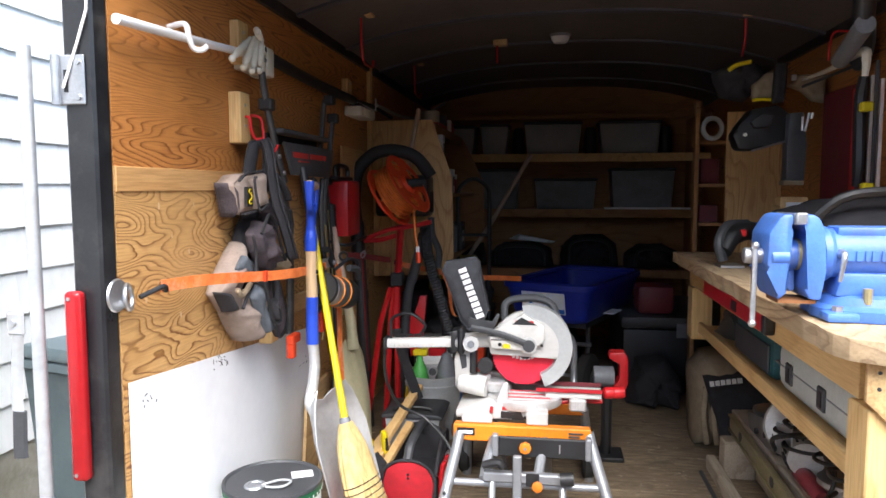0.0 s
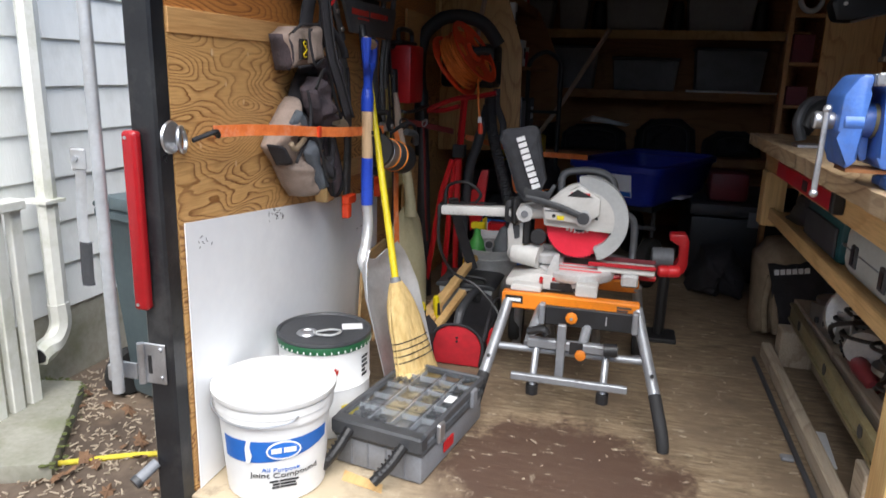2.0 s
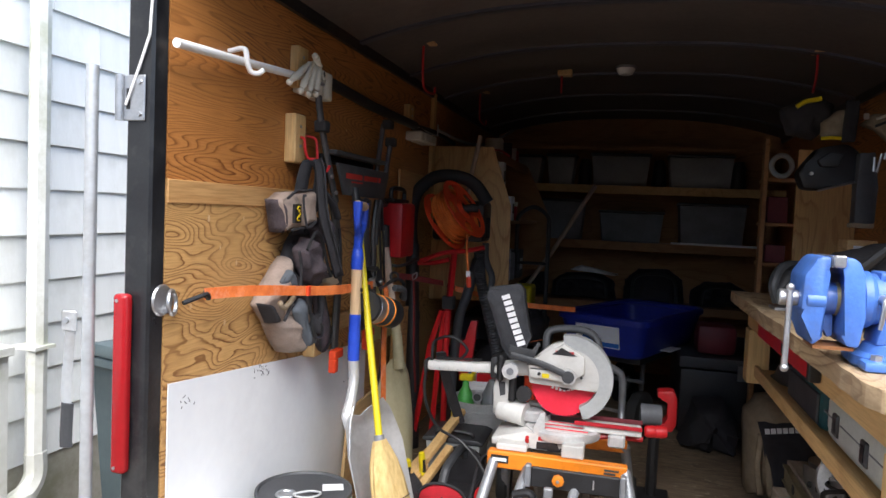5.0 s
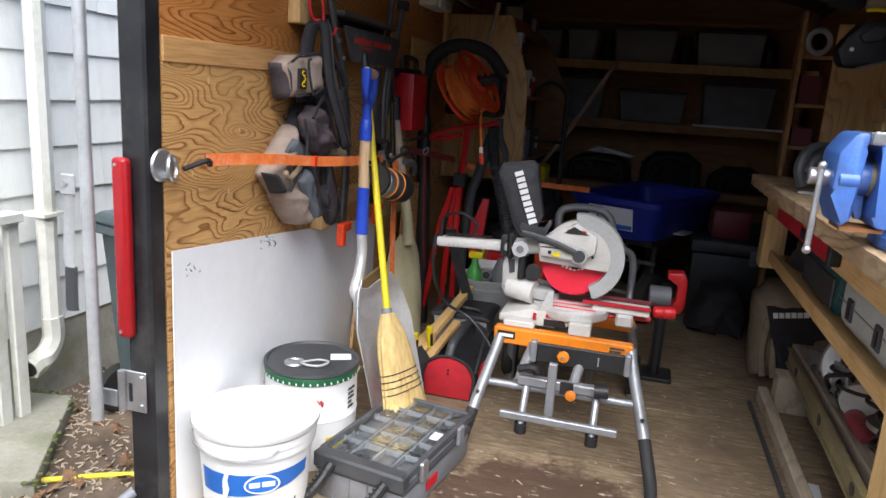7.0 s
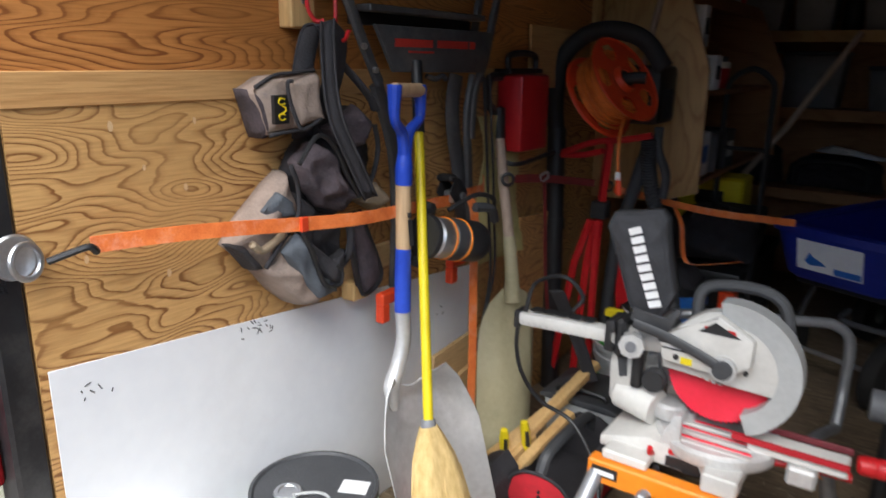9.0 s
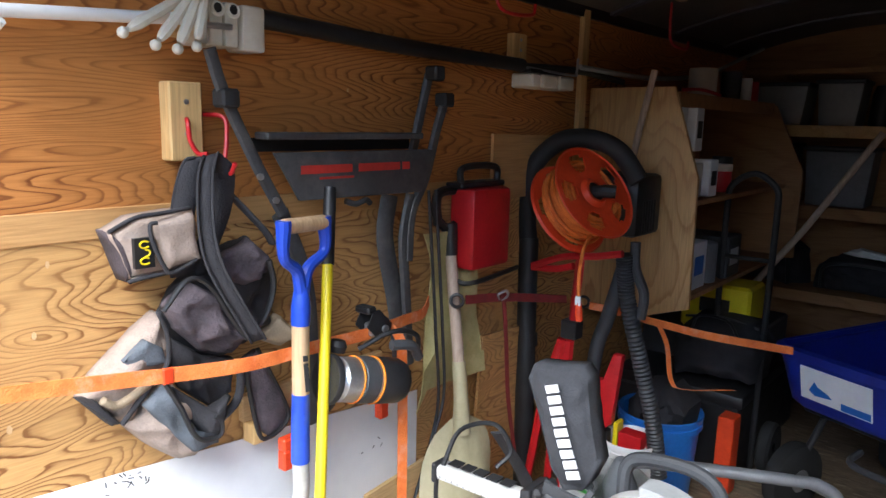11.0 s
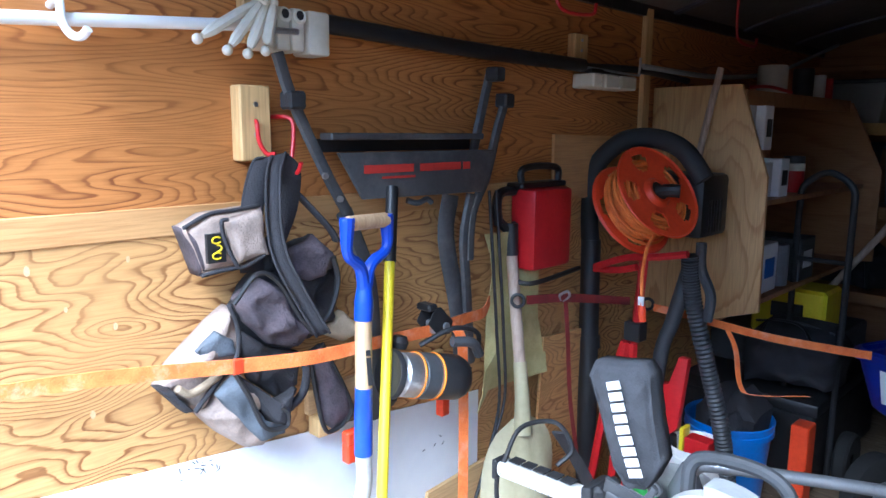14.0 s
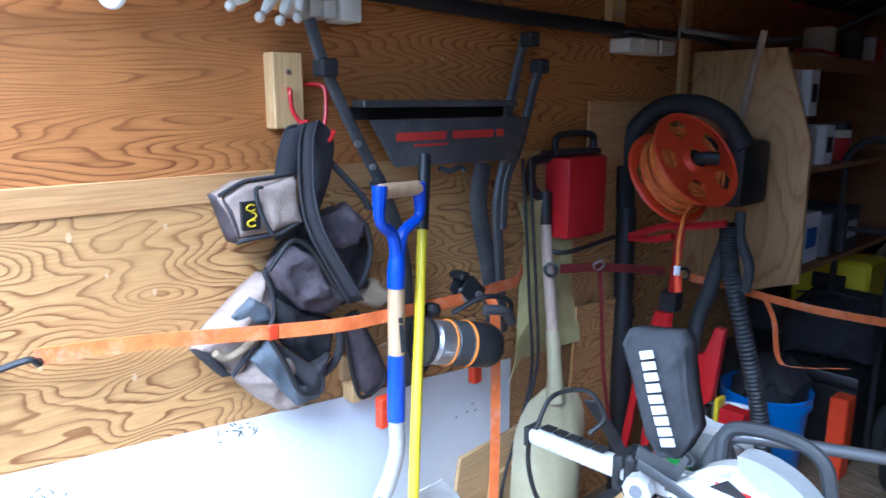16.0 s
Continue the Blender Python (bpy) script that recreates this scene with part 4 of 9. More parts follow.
ribbon(bm, [(-0.742, 1.005, 0.858), (-0.728, 1.03, 0.82), (-0.73, 1.04, 0.74), (-0.735, 1.05, 0.6), (-0.725, 1.04, 0.4), (-0.72, 1.03, 0.22), (-0.71, 1.02, 0.03)], 0.026, (0.35, 1, 0), 0.003)
part("strap_tail", bm, STRAP, strap, "hanging orange webbing tail")
part("patch", B(-0.767, -0.760, 0.455, 0.475, 0.858, 0.888, bevel=0.002), ORANGE, strap)
rat = part("ratchet", B(-0.765, -0.735, 0.945, 1.005, 0.842, 0.872, bevel=0.004), STEEL, strap, "steel ratchet buckle")
part("ratchet_plate", P([(0.925, 0.87), (0.945, 0.905), (0.965, 0.905), (1.005, 0.865), (0.995, 0.835), (0.955, 0.84)], 0.003, at_x(-0.733), bevel=0.001), BLACK, rat)
part("ratchet_plate", P([(0.925, 0.87), (0.945, 0.905), (0.965, 0.905), (1.005, 0.865), (0.995, 0.835), (0.955, 0.84)], 0.003, at_x(-0.772), bevel=0.001), BLACK, rat)
part("ratchet_handle", B(-0.775, -0.728, 0.925, 0.955, 0.898, 0.915, bevel=0.005), BLACK, rat)
part("axle", C((-0.78, 0.98, 0.857), (-0.724, 0.98, 0.857), 0.009, n=12), STEEL, rat)
for yy, z in ((1.03, 0.640), (0.735, 0.615)):
    ob = thing("strap_clip", "orange plastic clip at the foot of the strap", "clip", (-0.8, yy, z - 0.05), "orange clips")
    part("clip_body", B(-0.815, -0.79, yy, yy + 0.07, z, z + 0.03, bevel=0.004), ORANGE, ob)
    part("clip_leg", B(-0.815, -0.79, yy, yy + 0.03, z - 0.045, z + 0.002, bevel=0.004), ORANGE, ob)

# router hung at the strap
rt = thing("router_motor", "silver and black router motor with yellow bands", "power tool", (-0.70, 0.92, 0.70))
mr = Matrix.Translation((-0.705, 0.80, 0.79)) @ Vector((0.15, 0.95, -0.24)).to_track_quat("Z", "X").to_matrix().to_4x4() @ Matrix.Diagonal((0.86, 0.86, 0.95, 1))
part("motor_body", L([(0, 0), (0.045, 0.0), (0.056, 0.012), (0.058, 0.10), (0.058, 0.105)], mr, 28), STEEL, rt)
part("band", L([(0.0578, 0.050), (0.0606, 0.0505), (0.0606, 0.0525), (0.0578, 0.053)], mr, 28), ORANGE_STEEL, rt, "thin yellow band")
part("band", L([(0.0585, 0.105), (0.0622, 0.1055), (0.0622, 0.1075), (0.0585, 0.108)], mr, 28), ORANGE_STEEL, rt, "thin yellow band")
part("collar", L([(0.057, 0.058), (0.060, 0.06), (0.060, 0.098), (0.057, 0.1)], mr, 28), DARK_GREY, rt)
part("cap", L([(0.058, 0.108), (0.061, 0.112), (0.060, 0.175), (0.052, 0.192), (0.045, 0.196), (0, 0.197)], mr, 28), BLACK, rt, "dark vented motor cap")
for i in range(6):
    part("vent_slot", B(-0.038 + i * 0.0135, -0.031 + i * 0.0135, -0.032, 0.032, 0.1965, 0.199, m=mr), BLACK, rt)
for s in (-1, 1):
    part("knob", L([(0, 0), (0.02, 0.004), (0.023, 0.02), (0.016, 0.035), (0.0, 0.038)], mr @ Matrix.Translation((0.055 * s, -0.04, 0.02)) @ Matrix.Rotation(radians(90 * s), 4, "Y"), 16), BLACK, rt, "black knob")
part("base", L([(0, -0.02), (0.060, -0.02), (0.063, -0.015), (0.063, -0.006), (0.05, 0.0)], mr, 28), BLACK, rt)
part("power_cord", T([(-0.69, 0.86, 0.845), (-0.66, 0.93, 0.875), (-0.65, 1.0, 0.855), (-0.67, 1.03, 0.80)], 0.006, n=8), BLACK, rt)
part("trigger_arm", T([(-0.66, 0.93, 0.845), (-0.645, 0.98, 0.835), (-0.65, 1.01, 0.80)], 0.012, n=8), DARK_GREY, rt)
single("backing_board", B(XL + 0.0085, XL + 0.026, 0.69, 1.12, 0.675, 0.735, bevel=0.002), BOARD, "narrow unpainted board above the white sheet", "board")
single("backing_board", B(XL + 0.0085, XL + 0.05, 0.70, 0.76, 0.625, 0.672, bevel=0.003), PINE, "small pine offcut on the wall below the tool belt", "board")

# scoop shovel
sh = thing("scoop_shovel", "aluminium scoop shovel with blue D-handle and wooden shaft", "shovel", (-0.66, 0.72, 0.0))
part("grip", C((-0.709, 0.683, 1.127), (-0.733, 0.800, 1.123), 0.0155, n=14), ASH, sh, "wooden grip")
for a in ((-0.708, 0.681, 1.127), (-0.734, 0.803, 1.123)):
    c = Vector(a)
    part("yoke_arm", T([c + V(0, 0, 0.012), c, c + V(0, 0, -0.06), c.lerp(V(-0.724, 0.735, 1.0), 0.75), (-0.724, 0.735, 0.965)], [0.015, 0.016, 0.011, 0.013, 0.014], n=10), BLUE_PAINT, sh)
part("socket", T([(-0.724, 0.735, 1.0), (-0.724, 0.733, 0.96), (-0.724, 0.731, 0.92)], [0.014, 0.020, 0.0195], n=14), BLUE_PAINT, sh)
part("shaft", C((-0.724, 0.731, 0.925), (-0.722, 0.728, 0.76), 0.018, n=14), ASH, sh, "pale ash shaft")
bm = bmesh.new()
bars(bm, (-0.7065, 0.722, 0.86), (0.1, 0, -1), (0.4, 1, 0), [[(0, 0.012), (0.016, 0.075)]], 0.010)
part("print", bm, INK, sh, "small black print on the shaft")
part("sleeve", T([(-0.722, 0.728, 0.775), (-0.722, 0.726, 0.70), (-0.721, 0.724, 0.625)], [0.0185, 0.0195, 0.0195], n=14), BLUE_PAINT, sh)
part("neck", T([(-0.721, 0.724, 0.628), (-0.715, 0.72, 0.56), (-0.715, 0.70, 0.50), (-0.715, 0.675, 0.45), (-0.70, 0.67, 0.40)], [0.018, 0.018, 0.018, 0.020, 0.010], n=12), SHOVEL_ALU, sh)
rows = []
for i in range(13):
    v = i / 12
    z = 0.50 - 0.47 * v
    half = 0.075 + 0.065 * min(1, v * 3.0) ** 0.6
    row = []
    for j in range(13):
        u = -1 + j / 6
        edge = abs(u) ** 3
        top = max(0, 0.12 - v) * 3.5 * (1 - abs(u)) ** 0.5
        c = V(-0.71, 0.725, 0) + V(0.13, 0.03, 0) * v
        across = V(0.30, 0.95, 0) * half * u
        out = V(0.95, -0.30, 0) * (0.075 * edge * (1 - 0.5 * v) - 0.02 + top * 0.1)
        row.append(c + across + out + V(0, 0, z - 0.05 * (1 - abs(u) ** 2) * max(0, 1 - v * 4)))
    rows.append(row)
part("scoop", S(rows, 0.003), SHOVEL_ALU, sh, "worn aluminium scoop")

# corn broom
br = thing("corn_broom", "straw broom with yellow handle leaning on the wall", "broom", (-0.55, 0.62, 0.0))
b0, b1 = V(-0.600, 0.664, 0.395), V(-0.761, 0.836, 1.031)
part("handle", T([b0, b0.lerp(b1, 0.5), b1], 0.0115, n=12), YELLOW, br, "yellow painted handle")
part("hand_grip", T([b1 - (b1 - b0) * 0.01, b1 + (b1 - b0) * 0.24], 0.014, n=12, steps=1), BLACK, br, "black handle grip")
dn = (b0 - b1).normalized()
part("collar", C(b0 + dn * -0.015, b0 + dn * 0.02, 0.016, 0.020, n=14), GREY, br)
bb = frame_of(b0, (0.35, 0.94, 0), dn)
bm = bmesh.new()
random.seed(11)
prof = [(0.0, 0.020, 0.020), (0.03, 0.034, 0.028), (0.07, 0.052, 0.034), (0.13, 0.066, 0.036), (0.20, 0.075, 0.034), (0.28, 0.090, 0.032), (0.36, 0.105, 0.030), (0.41, 0.112, 0.026)]
N = 44
rr = [[bm.verts.new(bb @ Vector((math.copysign(abs(math.cos(a)) ** 0.75, math.cos(a)) * w * (1 + 0.035 * math.sin(a * 29)), l + (random.uniform(-0.018, 0.006) if l > 0.4 else 0), math.sin(a) * d * (1 + 0.05 * math.sin(a * 37))))) for a in [k * math.tau / N for k in range(N)]] for l, w, d in prof]
for a, b in zip(rr, rr[1:]):
    for i in range(N):
        bm.faces.new((a[i], a[(i + 1) % N], b[(i + 1) % N], b[i]))
bm.faces.new(rr[0]), bm.faces.new(rr[-1])
head = part("broom_head", bm, STRAW, br, "bundle of pale straw")
for l, w, d in ((0.185, 0.0745, 0.036), (0.205, 0.0775, 0.0365), (0.225, 0.080, 0.036), (0.245, 0.083, 0.036)):
    bm = bmesh.new()
    pts = [bb @ Vector((math.copysign(abs(math.cos(a)) ** 0.75, math.cos(a)) * w, l, math.sin(a) * d)) for a in [k * math.tau / 32 for k in range(33)]]
    tube(bm, pts, 0.0018, n=5, steps=1)
    part("stitch", bm, BLACK, head, "dark stitching")
bm = bmesh.new()
for i in range(150):
    a, w0 = random.uniform(0, math.tau), random.uniform(0.3, 1)
    p = bb @ Vector((math.cos(a) * 0.07 * w0, random.uniform(0.1, 0.2), math.sin(a) * 0.036))
    q = bb @ Vector((math.cos(a) * 0.118 * w0, random.uniform(0.40, 0.44), math.sin(a) * 0.034))
    cyl(bm, p, q, 0.0011, 0.0007, 4, False)
part("straws", bm, STRAW, head)

# snow shovel
sn = thing("snow_shovel", "cream plastic snow shovel with worn grey shaft", "shovel", (-0.76, 1.33, 0.0))
s0, s1 = V(-0.762, 1.325, 0.52), V(-0.86, 1.375, 1.02)
part("grip", T([(-0.875, 1.335, 1.05), (-0.875, 1.325, 1.10), (-0.875, 1.335, 1.135), (-0.875, 1.38, 1.142), (-0.87, 1.425, 1.135), (-0.87, 1.433, 1.10), (-0.87, 1.42, 1.05)], 0.014, n=8), BLACK, sn, "black D-grip")
part("grip_socket", T([(-0.875, 1.335, 1.06), (-0.868, 1.378, 1.03), (-0.87, 1.42, 1.06)], 0.014, n=8), BLACK, sn)
part("ferrule", T([(-0.868, 1.378, 1.05), s1 + V(0.001, 0, -0.06)], [0.022, 0.019], n=12, steps=1), BLACK, sn)
part("shaft", C(s1 + V(0.0, 0, -0.05), s0.lerp(s1, 0.26), 0.0165, n=12), OLD_ASH, sn, "worn grey wooden shaft")
part("socket", T([s0.lerp(s1, 0.30), s0.lerp(s1, 0.1), s0 - V(0, 0, 0.05)], [0.019, 0.021, 0.026], n=12), SNOW_CREAM, sn)
rows = []
for i in range(15):
    v = i / 14
    z = 0.505 - 0.49 * v
    half = 0.022 + 0.105 * (1 - (1 - min(1, v / 0.30)) ** 2) ** 0.6 - 0.02 * max(0, v - 0.5)
    row = []
    for j in range(15):
        u = -1 + j / 7
        c = V(-0.775, 1.345, 0) + V(0.05, -0.085, 0) * v
        ridge = 0.010 * (math.exp(-(u * 5) ** 2) + 0.6 * math.exp(-((abs(u) - 0.5) * 6) ** 2)) * max(0, 1 - v * 1.3)
        out = V(0.95, -0.3, 0) * (0.062 * (1 - abs(u) ** 2.4) * math.sin(min(1, v * 1.6) * 1.57) + ridge - 0.02)
        row.append(c + V(0.22, 0.97, 0) * half * u + out + V(0, 0, z + 0.012 * u * u * v))
    rows.append(row)
part("blade", S(rows, 0.004), SNOW_CREAM, sn, "scuffed cream plastic blade")
bm = bmesh.new()
rows = []
for i in range(9):
    v = i / 8
    rows.append([V(-0.872 + 0.012 * math.sin(9 * v + j * 1.3), 1.27 + 0.065 * j + 0.03 * math.sin(v * 4 + j), 1.03 - 0.46 * v - (0.05 if j == 0 and v > 0.6 else 0)) for j in range(5)])
single("cloth_apron", S(rows, 0.003), YELLOW_DULL, "pale yellow cloth hanging behind the snow shovel", "cloth")
for dx, dy in ((0, 0), (0.006, 0.022)):
    single("extension_cord", T([(-0.86 + dx, 1.275 + dy, 1.15), (-0.845 + dx, 1.28 + dy, 0.95), (-0.84 + dx, 1.295 + dy, 0.75), (-0.83, 1.30 + dy, 0.55), (-0.82, 1.24, 0.40), (-0.80, 1.16, 0.28), (-0.79, 1.13, 0.15), (-0.78, 1.12, 0.0)], 0.0045, n=7), BLACK, "black electric cord hanging down the wall", "cord", "extension cords on the wall")

# dark red strap further along
st2 = thing("webbing_strap", "dark red webbing strap with wire buckle along the wall", "strap", (-0.8, 1.6, 0.8))
part("ring", R((-0.80, 1.335, 0.845), (0.6, -0.8, 0.2), 0.017, 0.005, 18, 7), BLACK, st2, "black wire ring")
bm = bmesh.new()
ribbon(bm, [(-0.79, 1.36, 0.845), (-0.775, 1.50, 0.83), (-0.745, 1.66, 0.805), (-0.71, 1.78, 0.785)], 0.026, (0, -0.1, 1), 0.003)
part("webbing", bm, RED_STRAP, st2)
bm = bmesh.new()
ribbon(bm, [(-0.778, 1.53, 0.82), (-0.775, 1.545, 0.70), (-0.775, 1.57, 0.5), (-0.775, 1.62, 0.30)], 0.014, (0.3, 1, 0), 0.002)
part("strap_tail", bm, RED_STRAP, st2)
part("buckle", T([(-0.772, 1.49, 0.84), (-0.76, 1.515, 0.85), (-0.765, 1.53, 0.83), (-0.775, 1.505, 0.82), (-0.772, 1.49, 0.84)], 0.004, n=6), STEEL, st2)
st3 = thing("webbing_strap", "faded orange webbing strap across the corner", "strap", (-0.4, 2.1, 0.7))
part("ring", R((-0.69, 1.86, 0.765), (0.6, -0.8, 0.2), 0.017, 0.005, 18, 7), BLACK, st3)
bm = bmesh.new()
ribbon(bm, [(-0.675, 1.87, 0.755), (-0.60, 1.95, 0.73), (-0.50, 2.02, 0.70), (-0.36, 2.08, 0.675), (-0.20, 2.13, 0.665), (-0.12, 2.16, 0.66)], 0.026, (0, -0.1, 1), 0.003)
part("webbing", bm, STRAP, st3)
bm = bmesh.new()
ribbon(bm, [(-0.50, 2.03, 0.69), (-0.475, 2.05, 0.62), (-0.46, 2.07, 0.50), (-0.42, 2.09, 0.47), (-0.27, 2.12, 0.50)], 0.016, (0.9, 0.4, 0), 0.002)
part("strap_tail", bm, STRAP, st3)

# boards leaning at the wall's foot
single("scrap_plywood", P([(0.99, 0.0), (1.30, 0.0), (1.30, 0.375), (1.05, 0.355)], 0.012, at_x(-0.87)), BOARD, "scrap of plywood leaning on the wall", "plywood scrap")
single("scrap_plywood", P([(1.10, 0.0), (1.36, 0.0), (1.33, 0.30), (1.15, 0.27)], 0.012, at_x(-0.845)), BOARD, "small plywood scrap leaning in front of another", "plywood scrap")
single("scrap_plywood", P([(1.50, 0.0), (1.83, 0.0), (1.80, 0.665), (1.55, 0.68)], 0.010, at_x(-0.875)), PLY_LOW, "brown plywood offcut leaning on the wall", "plywood scrap")
single("scrap_plywood", P([(1.585, 1.10), (2.05, 1.10), (2.05, 1.292), (1.585, 1.30)], 0.010, at_x(-0.885)), STRIP, "plywood patch screwed to the wall", "plywood scrap")
for i, (p, q, r) in enumerate((((-0.72, 0.98, 0.02), (-0.55, 1.50, 0.26), 0.017), ((-0.74, 1.02, 0.06), (-0.60, 1.40, 0.17), 0.016), ((-0.66, 0.95, 0.02), (-0.56, 1.36, 0.15), 0.015), ((-0.70, 0.90, 0.02), (-0.63, 1.26, 0.10), 0.014))):
    bm = bmesh.new()
    p, q = V(0.04, -0.06, 0.0) + Vector(p), V(0.045, -0.10, 0.045) + Vector(q)
    d = q - p
    prism(bm, [(-r, -r * 0.7), (r, -r * 0.7), (r, r * 0.7), (-r, r * 0.7)], d.length, Matrix.Translation(p) @ d.to_track_quat("Z", "Y").to_matrix().to_4x4(), bevel=0.0015)
    single("wood_offcut", bm, PINE_Y, "pale wooden stick lying on the floor pile", "wood stick", "wooden sticks")


# ---- things on the floor near the door ----
pail = thing("compound_bucket", "white plastic pail of joint compound with blue band", "bucket", (-0.745, 0.15, 0))
mp = Matrix.Translation((-0.738, 0.122, 0.0)) @ Matrix.Diagonal((1, 1, 0.74, 1))
part("body", L([(0, 0.004), (0.118, 0.0), (0.124, 0.006), (0.139, 0.285), (0.146, 0.287), (0.148, 0.297), (0.146, 0.318), (0.150, 0.320), (0.150, 0.345), (0.142, 0.352)], mp, 40), WHITE, pail)
part("lid", L([(0.154, 0.352), (0.156, 0.356), (0.156, 0.373), (0.150, 0.378), (0.138, 0.378), (0.132, 0.371), (0, 0.371)], mp, 40), WHITE, pail)


face = math.degrees(math.atan2(-1.51, 0.80))
bm = bmesh.new()
grid = []
for k in range(5):
    row = []
    for i in range(31):
        a = radians(face - 62 + 124 * i / 30)
        u = i / 30
        lo, hi = 0.155 + 0.045 * u ** 2, 0.235 + 0.01 * u
        z = lo + (hi - lo) * k / 4
        r = 0.124 + 0.015 * z / 0.285 + 0.0015
        row.append(mp @ Vector((r * math.cos(a), r * math.sin(a), z)))
    grid.append(row)
sheet(bm, grid)
part("label_band", bm, LABEL_BLUE, pail, "blue printed band")


def on_pail(m0, a, z, r):
    a = radians(a)
    o = m0 @ Vector((r * math.cos(a), r * math.sin(a), z))
    return frame_of(o, (-math.sin(a), math.cos(a), 0), (0.0, 0, 1))


def curved_text(name, body, size, m0, a, z, r, material, parent):
    """Lettering bent round a turned body."""
    ob = text(name, body, size, Matrix(), material, parent)
    for v in ob.data.vertices:
        t = radians(a) + v.co.x / r
        p = m0 @ Vector(((r + v.co.z) * math.cos(t), (r + v.co.z) * math.sin(t), z + v.co.y))
        v.co = p
    return ob


bm = bmesh.new()
m1 = on_pail(mp, face + 8, 0.207, 0.1375)
N = 28
prism(bm, [(0.042 * math.cos(k * math.tau / N), 0.024 * math.sin(k * math.tau / N)) for k in range(N)], 0.0016, m1)
part("oval", bm, WHITE, pail, "white oval on the band")
bm = bmesh.new()
prism(bm, [(0.038 * math.cos(k * math.tau / N), 0.020 * math.sin(k * math.tau / N)) for k in range(N)], 0.0022, m1)
part("oval_inner", bm, LABEL_BLUE, pail)
bm = bmesh.new()
bars(bm, m1 @ Vector((-0.030, -0.006, 0.0022)), m1.col[0].xyz, m1.col[1].xyz, [[(0, 0.025), (0.030, 0.060)]], 0.013)
part("oval_mark", bm, WHITE, pail)
m2 = on_pail(mp, face - 28, 0.20, 0.1375)
bm = bmesh.new()
prism(bm, [(-0.006, -0.028), (0.004, -0.030), (0.010, -0.01), (0.004, 0.012), (0.008, 0.028), (-0.002, 0.032), (-0.008, 0.01)], 0.0018, m2)
part("band_mark", bm, WHITE, pail)
curved_text("lettering", "All Purpose", 0.020, mp, face + 5, 0.133, 0.1335, LABEL_BLUE, pail)
curved_text("lettering", "Joint Compound", 0.026, mp, face + 10, 0.112, 0.1325, INK, pail)
for z, w in ((0.088, 0.07), (0.077, 0.055), (0.066, 0.06)):
    m3 = on_pail(mp, face + 8, z, 0.130)
    bm = bmesh.new()
    bars(bm, m3 @ Vector((-w / 2, 0, 0)), m3.col[0].xyz, m3.col[1].xyz, [[(0, w * 0.3), (w * 0.34, w)]], 0.0045)
    part("small_print", bm, INK, pail)
part("bail_handle", T([mp @ Vector(p) for p in ((0.115, -0.098, 0.325), (0.10, -0.125, 0.315), (0.03, -0.155, 0.302), (-0.05, -0.148, 0.305), (-0.12, -0.10, 0.32), (-0.15, -0.02, 0.325))], 0.0028, n=6), STEEL, pail, "thin wire bail")
part("handle_ear", B(-0.896, -0.884, 0.10, 0.14, 0.225, 0.25, bevel=0.003), WHITE, pail)

can = thing("sealer_can", "white steel pail with dark lid and green rim", "paint can", (-0.70, 0.47, 0))
mc = Matrix.Translation((-0.752, 0.455, 0.0)) @ Matrix.Diagonal((0.94, 0.94, 0.86, 1))
part("body", L([(0, 0.006), (0.140, 0.0), (0.143, 0.004), (0.143, 0.17), (0.1455, 0.173), (0.143, 0.177), (0.143, 0.31), (0.146, 0.318)], mc, 40), WHITE, can)
part("rim_band", L([(0.1465, 0.305), (0.1475, 0.306), (0.1475, 0.326), (0.146, 0.330)], mc, 40), DARK_GREEN, can, "green band at the rim")
part("lid", L([(0.146, 0.330), (0.149, 0.334), (0.148, 0.344), (0.141, 0.345), (0.137, 0.338), (0, 0.336)], mc, 40), DARK_GREY, can, "dark metal lid")
part("spout", L([(0.030, 0.336), (0.033, 0.340), (0.030, 0.345), (0.022, 0.345), (0.020, 0.342), (0, 0.342)], mc @ Matrix.Translation((-0.035, -0.05, 0)), 24), STEEL, can, "pull-up spout")
part("spout_ring", T([mc @ Vector(p) for p in ((-0.01, -0.055, 0.347), (0.03, -0.02, 0.349), (0.065, -0.02, 0.348), (0.055, -0.06, 0.348), (0.015, -0.07, 0.348), (-0.01, -0.055, 0.347))], 0.0035, n=6), LIGHT_GREY, can)
part("sticker", B(-0.03, 0.035, -0.025, 0.025, 0, 0.0015, m=mc @ Matrix.Translation((0.07, 0.055, 0.3365)) @ Matrix.Rotation(radians(25), 4, "Z")), PAPER, can, "white sticker on the lid")
fc = math.degrees(math.atan2(-1.82, 0.75))
script = []
for k in range(90):
    a = radians(fc - 34 + 52 * k / 89)
    tall = 0.030 if k < 12 else 0.016
    script.append(mc @ Vector((0.1436 * math.cos(a), 0.1436 * math.sin(a), 0.246 + tall * math.sin(k * 0.92) * (0.7 + 0.3 * math.sin(k * 0.37)))))
part("brand_print", T(script, 0.0022, n=5, steps=1), TEXT_RED, can, "faded red printed mark")
for k, a in enumerate((-18, -4, 10)):
    m4 = on_pail(mc, fc + a, 0.205, 0.1432)
    bm = bmesh.new()
    bars(bm, m4 @ Vector((-0.014, 0, 0)), m4.col[0].xyz, m4.col[1].xyz, [[(0, 0.024)]], 0.012)
    part("brand_print", bm, INK, can)
m4 = on_pail(mc, fc + 62, 0.16, 0.1432)
bm = bmesh.new()
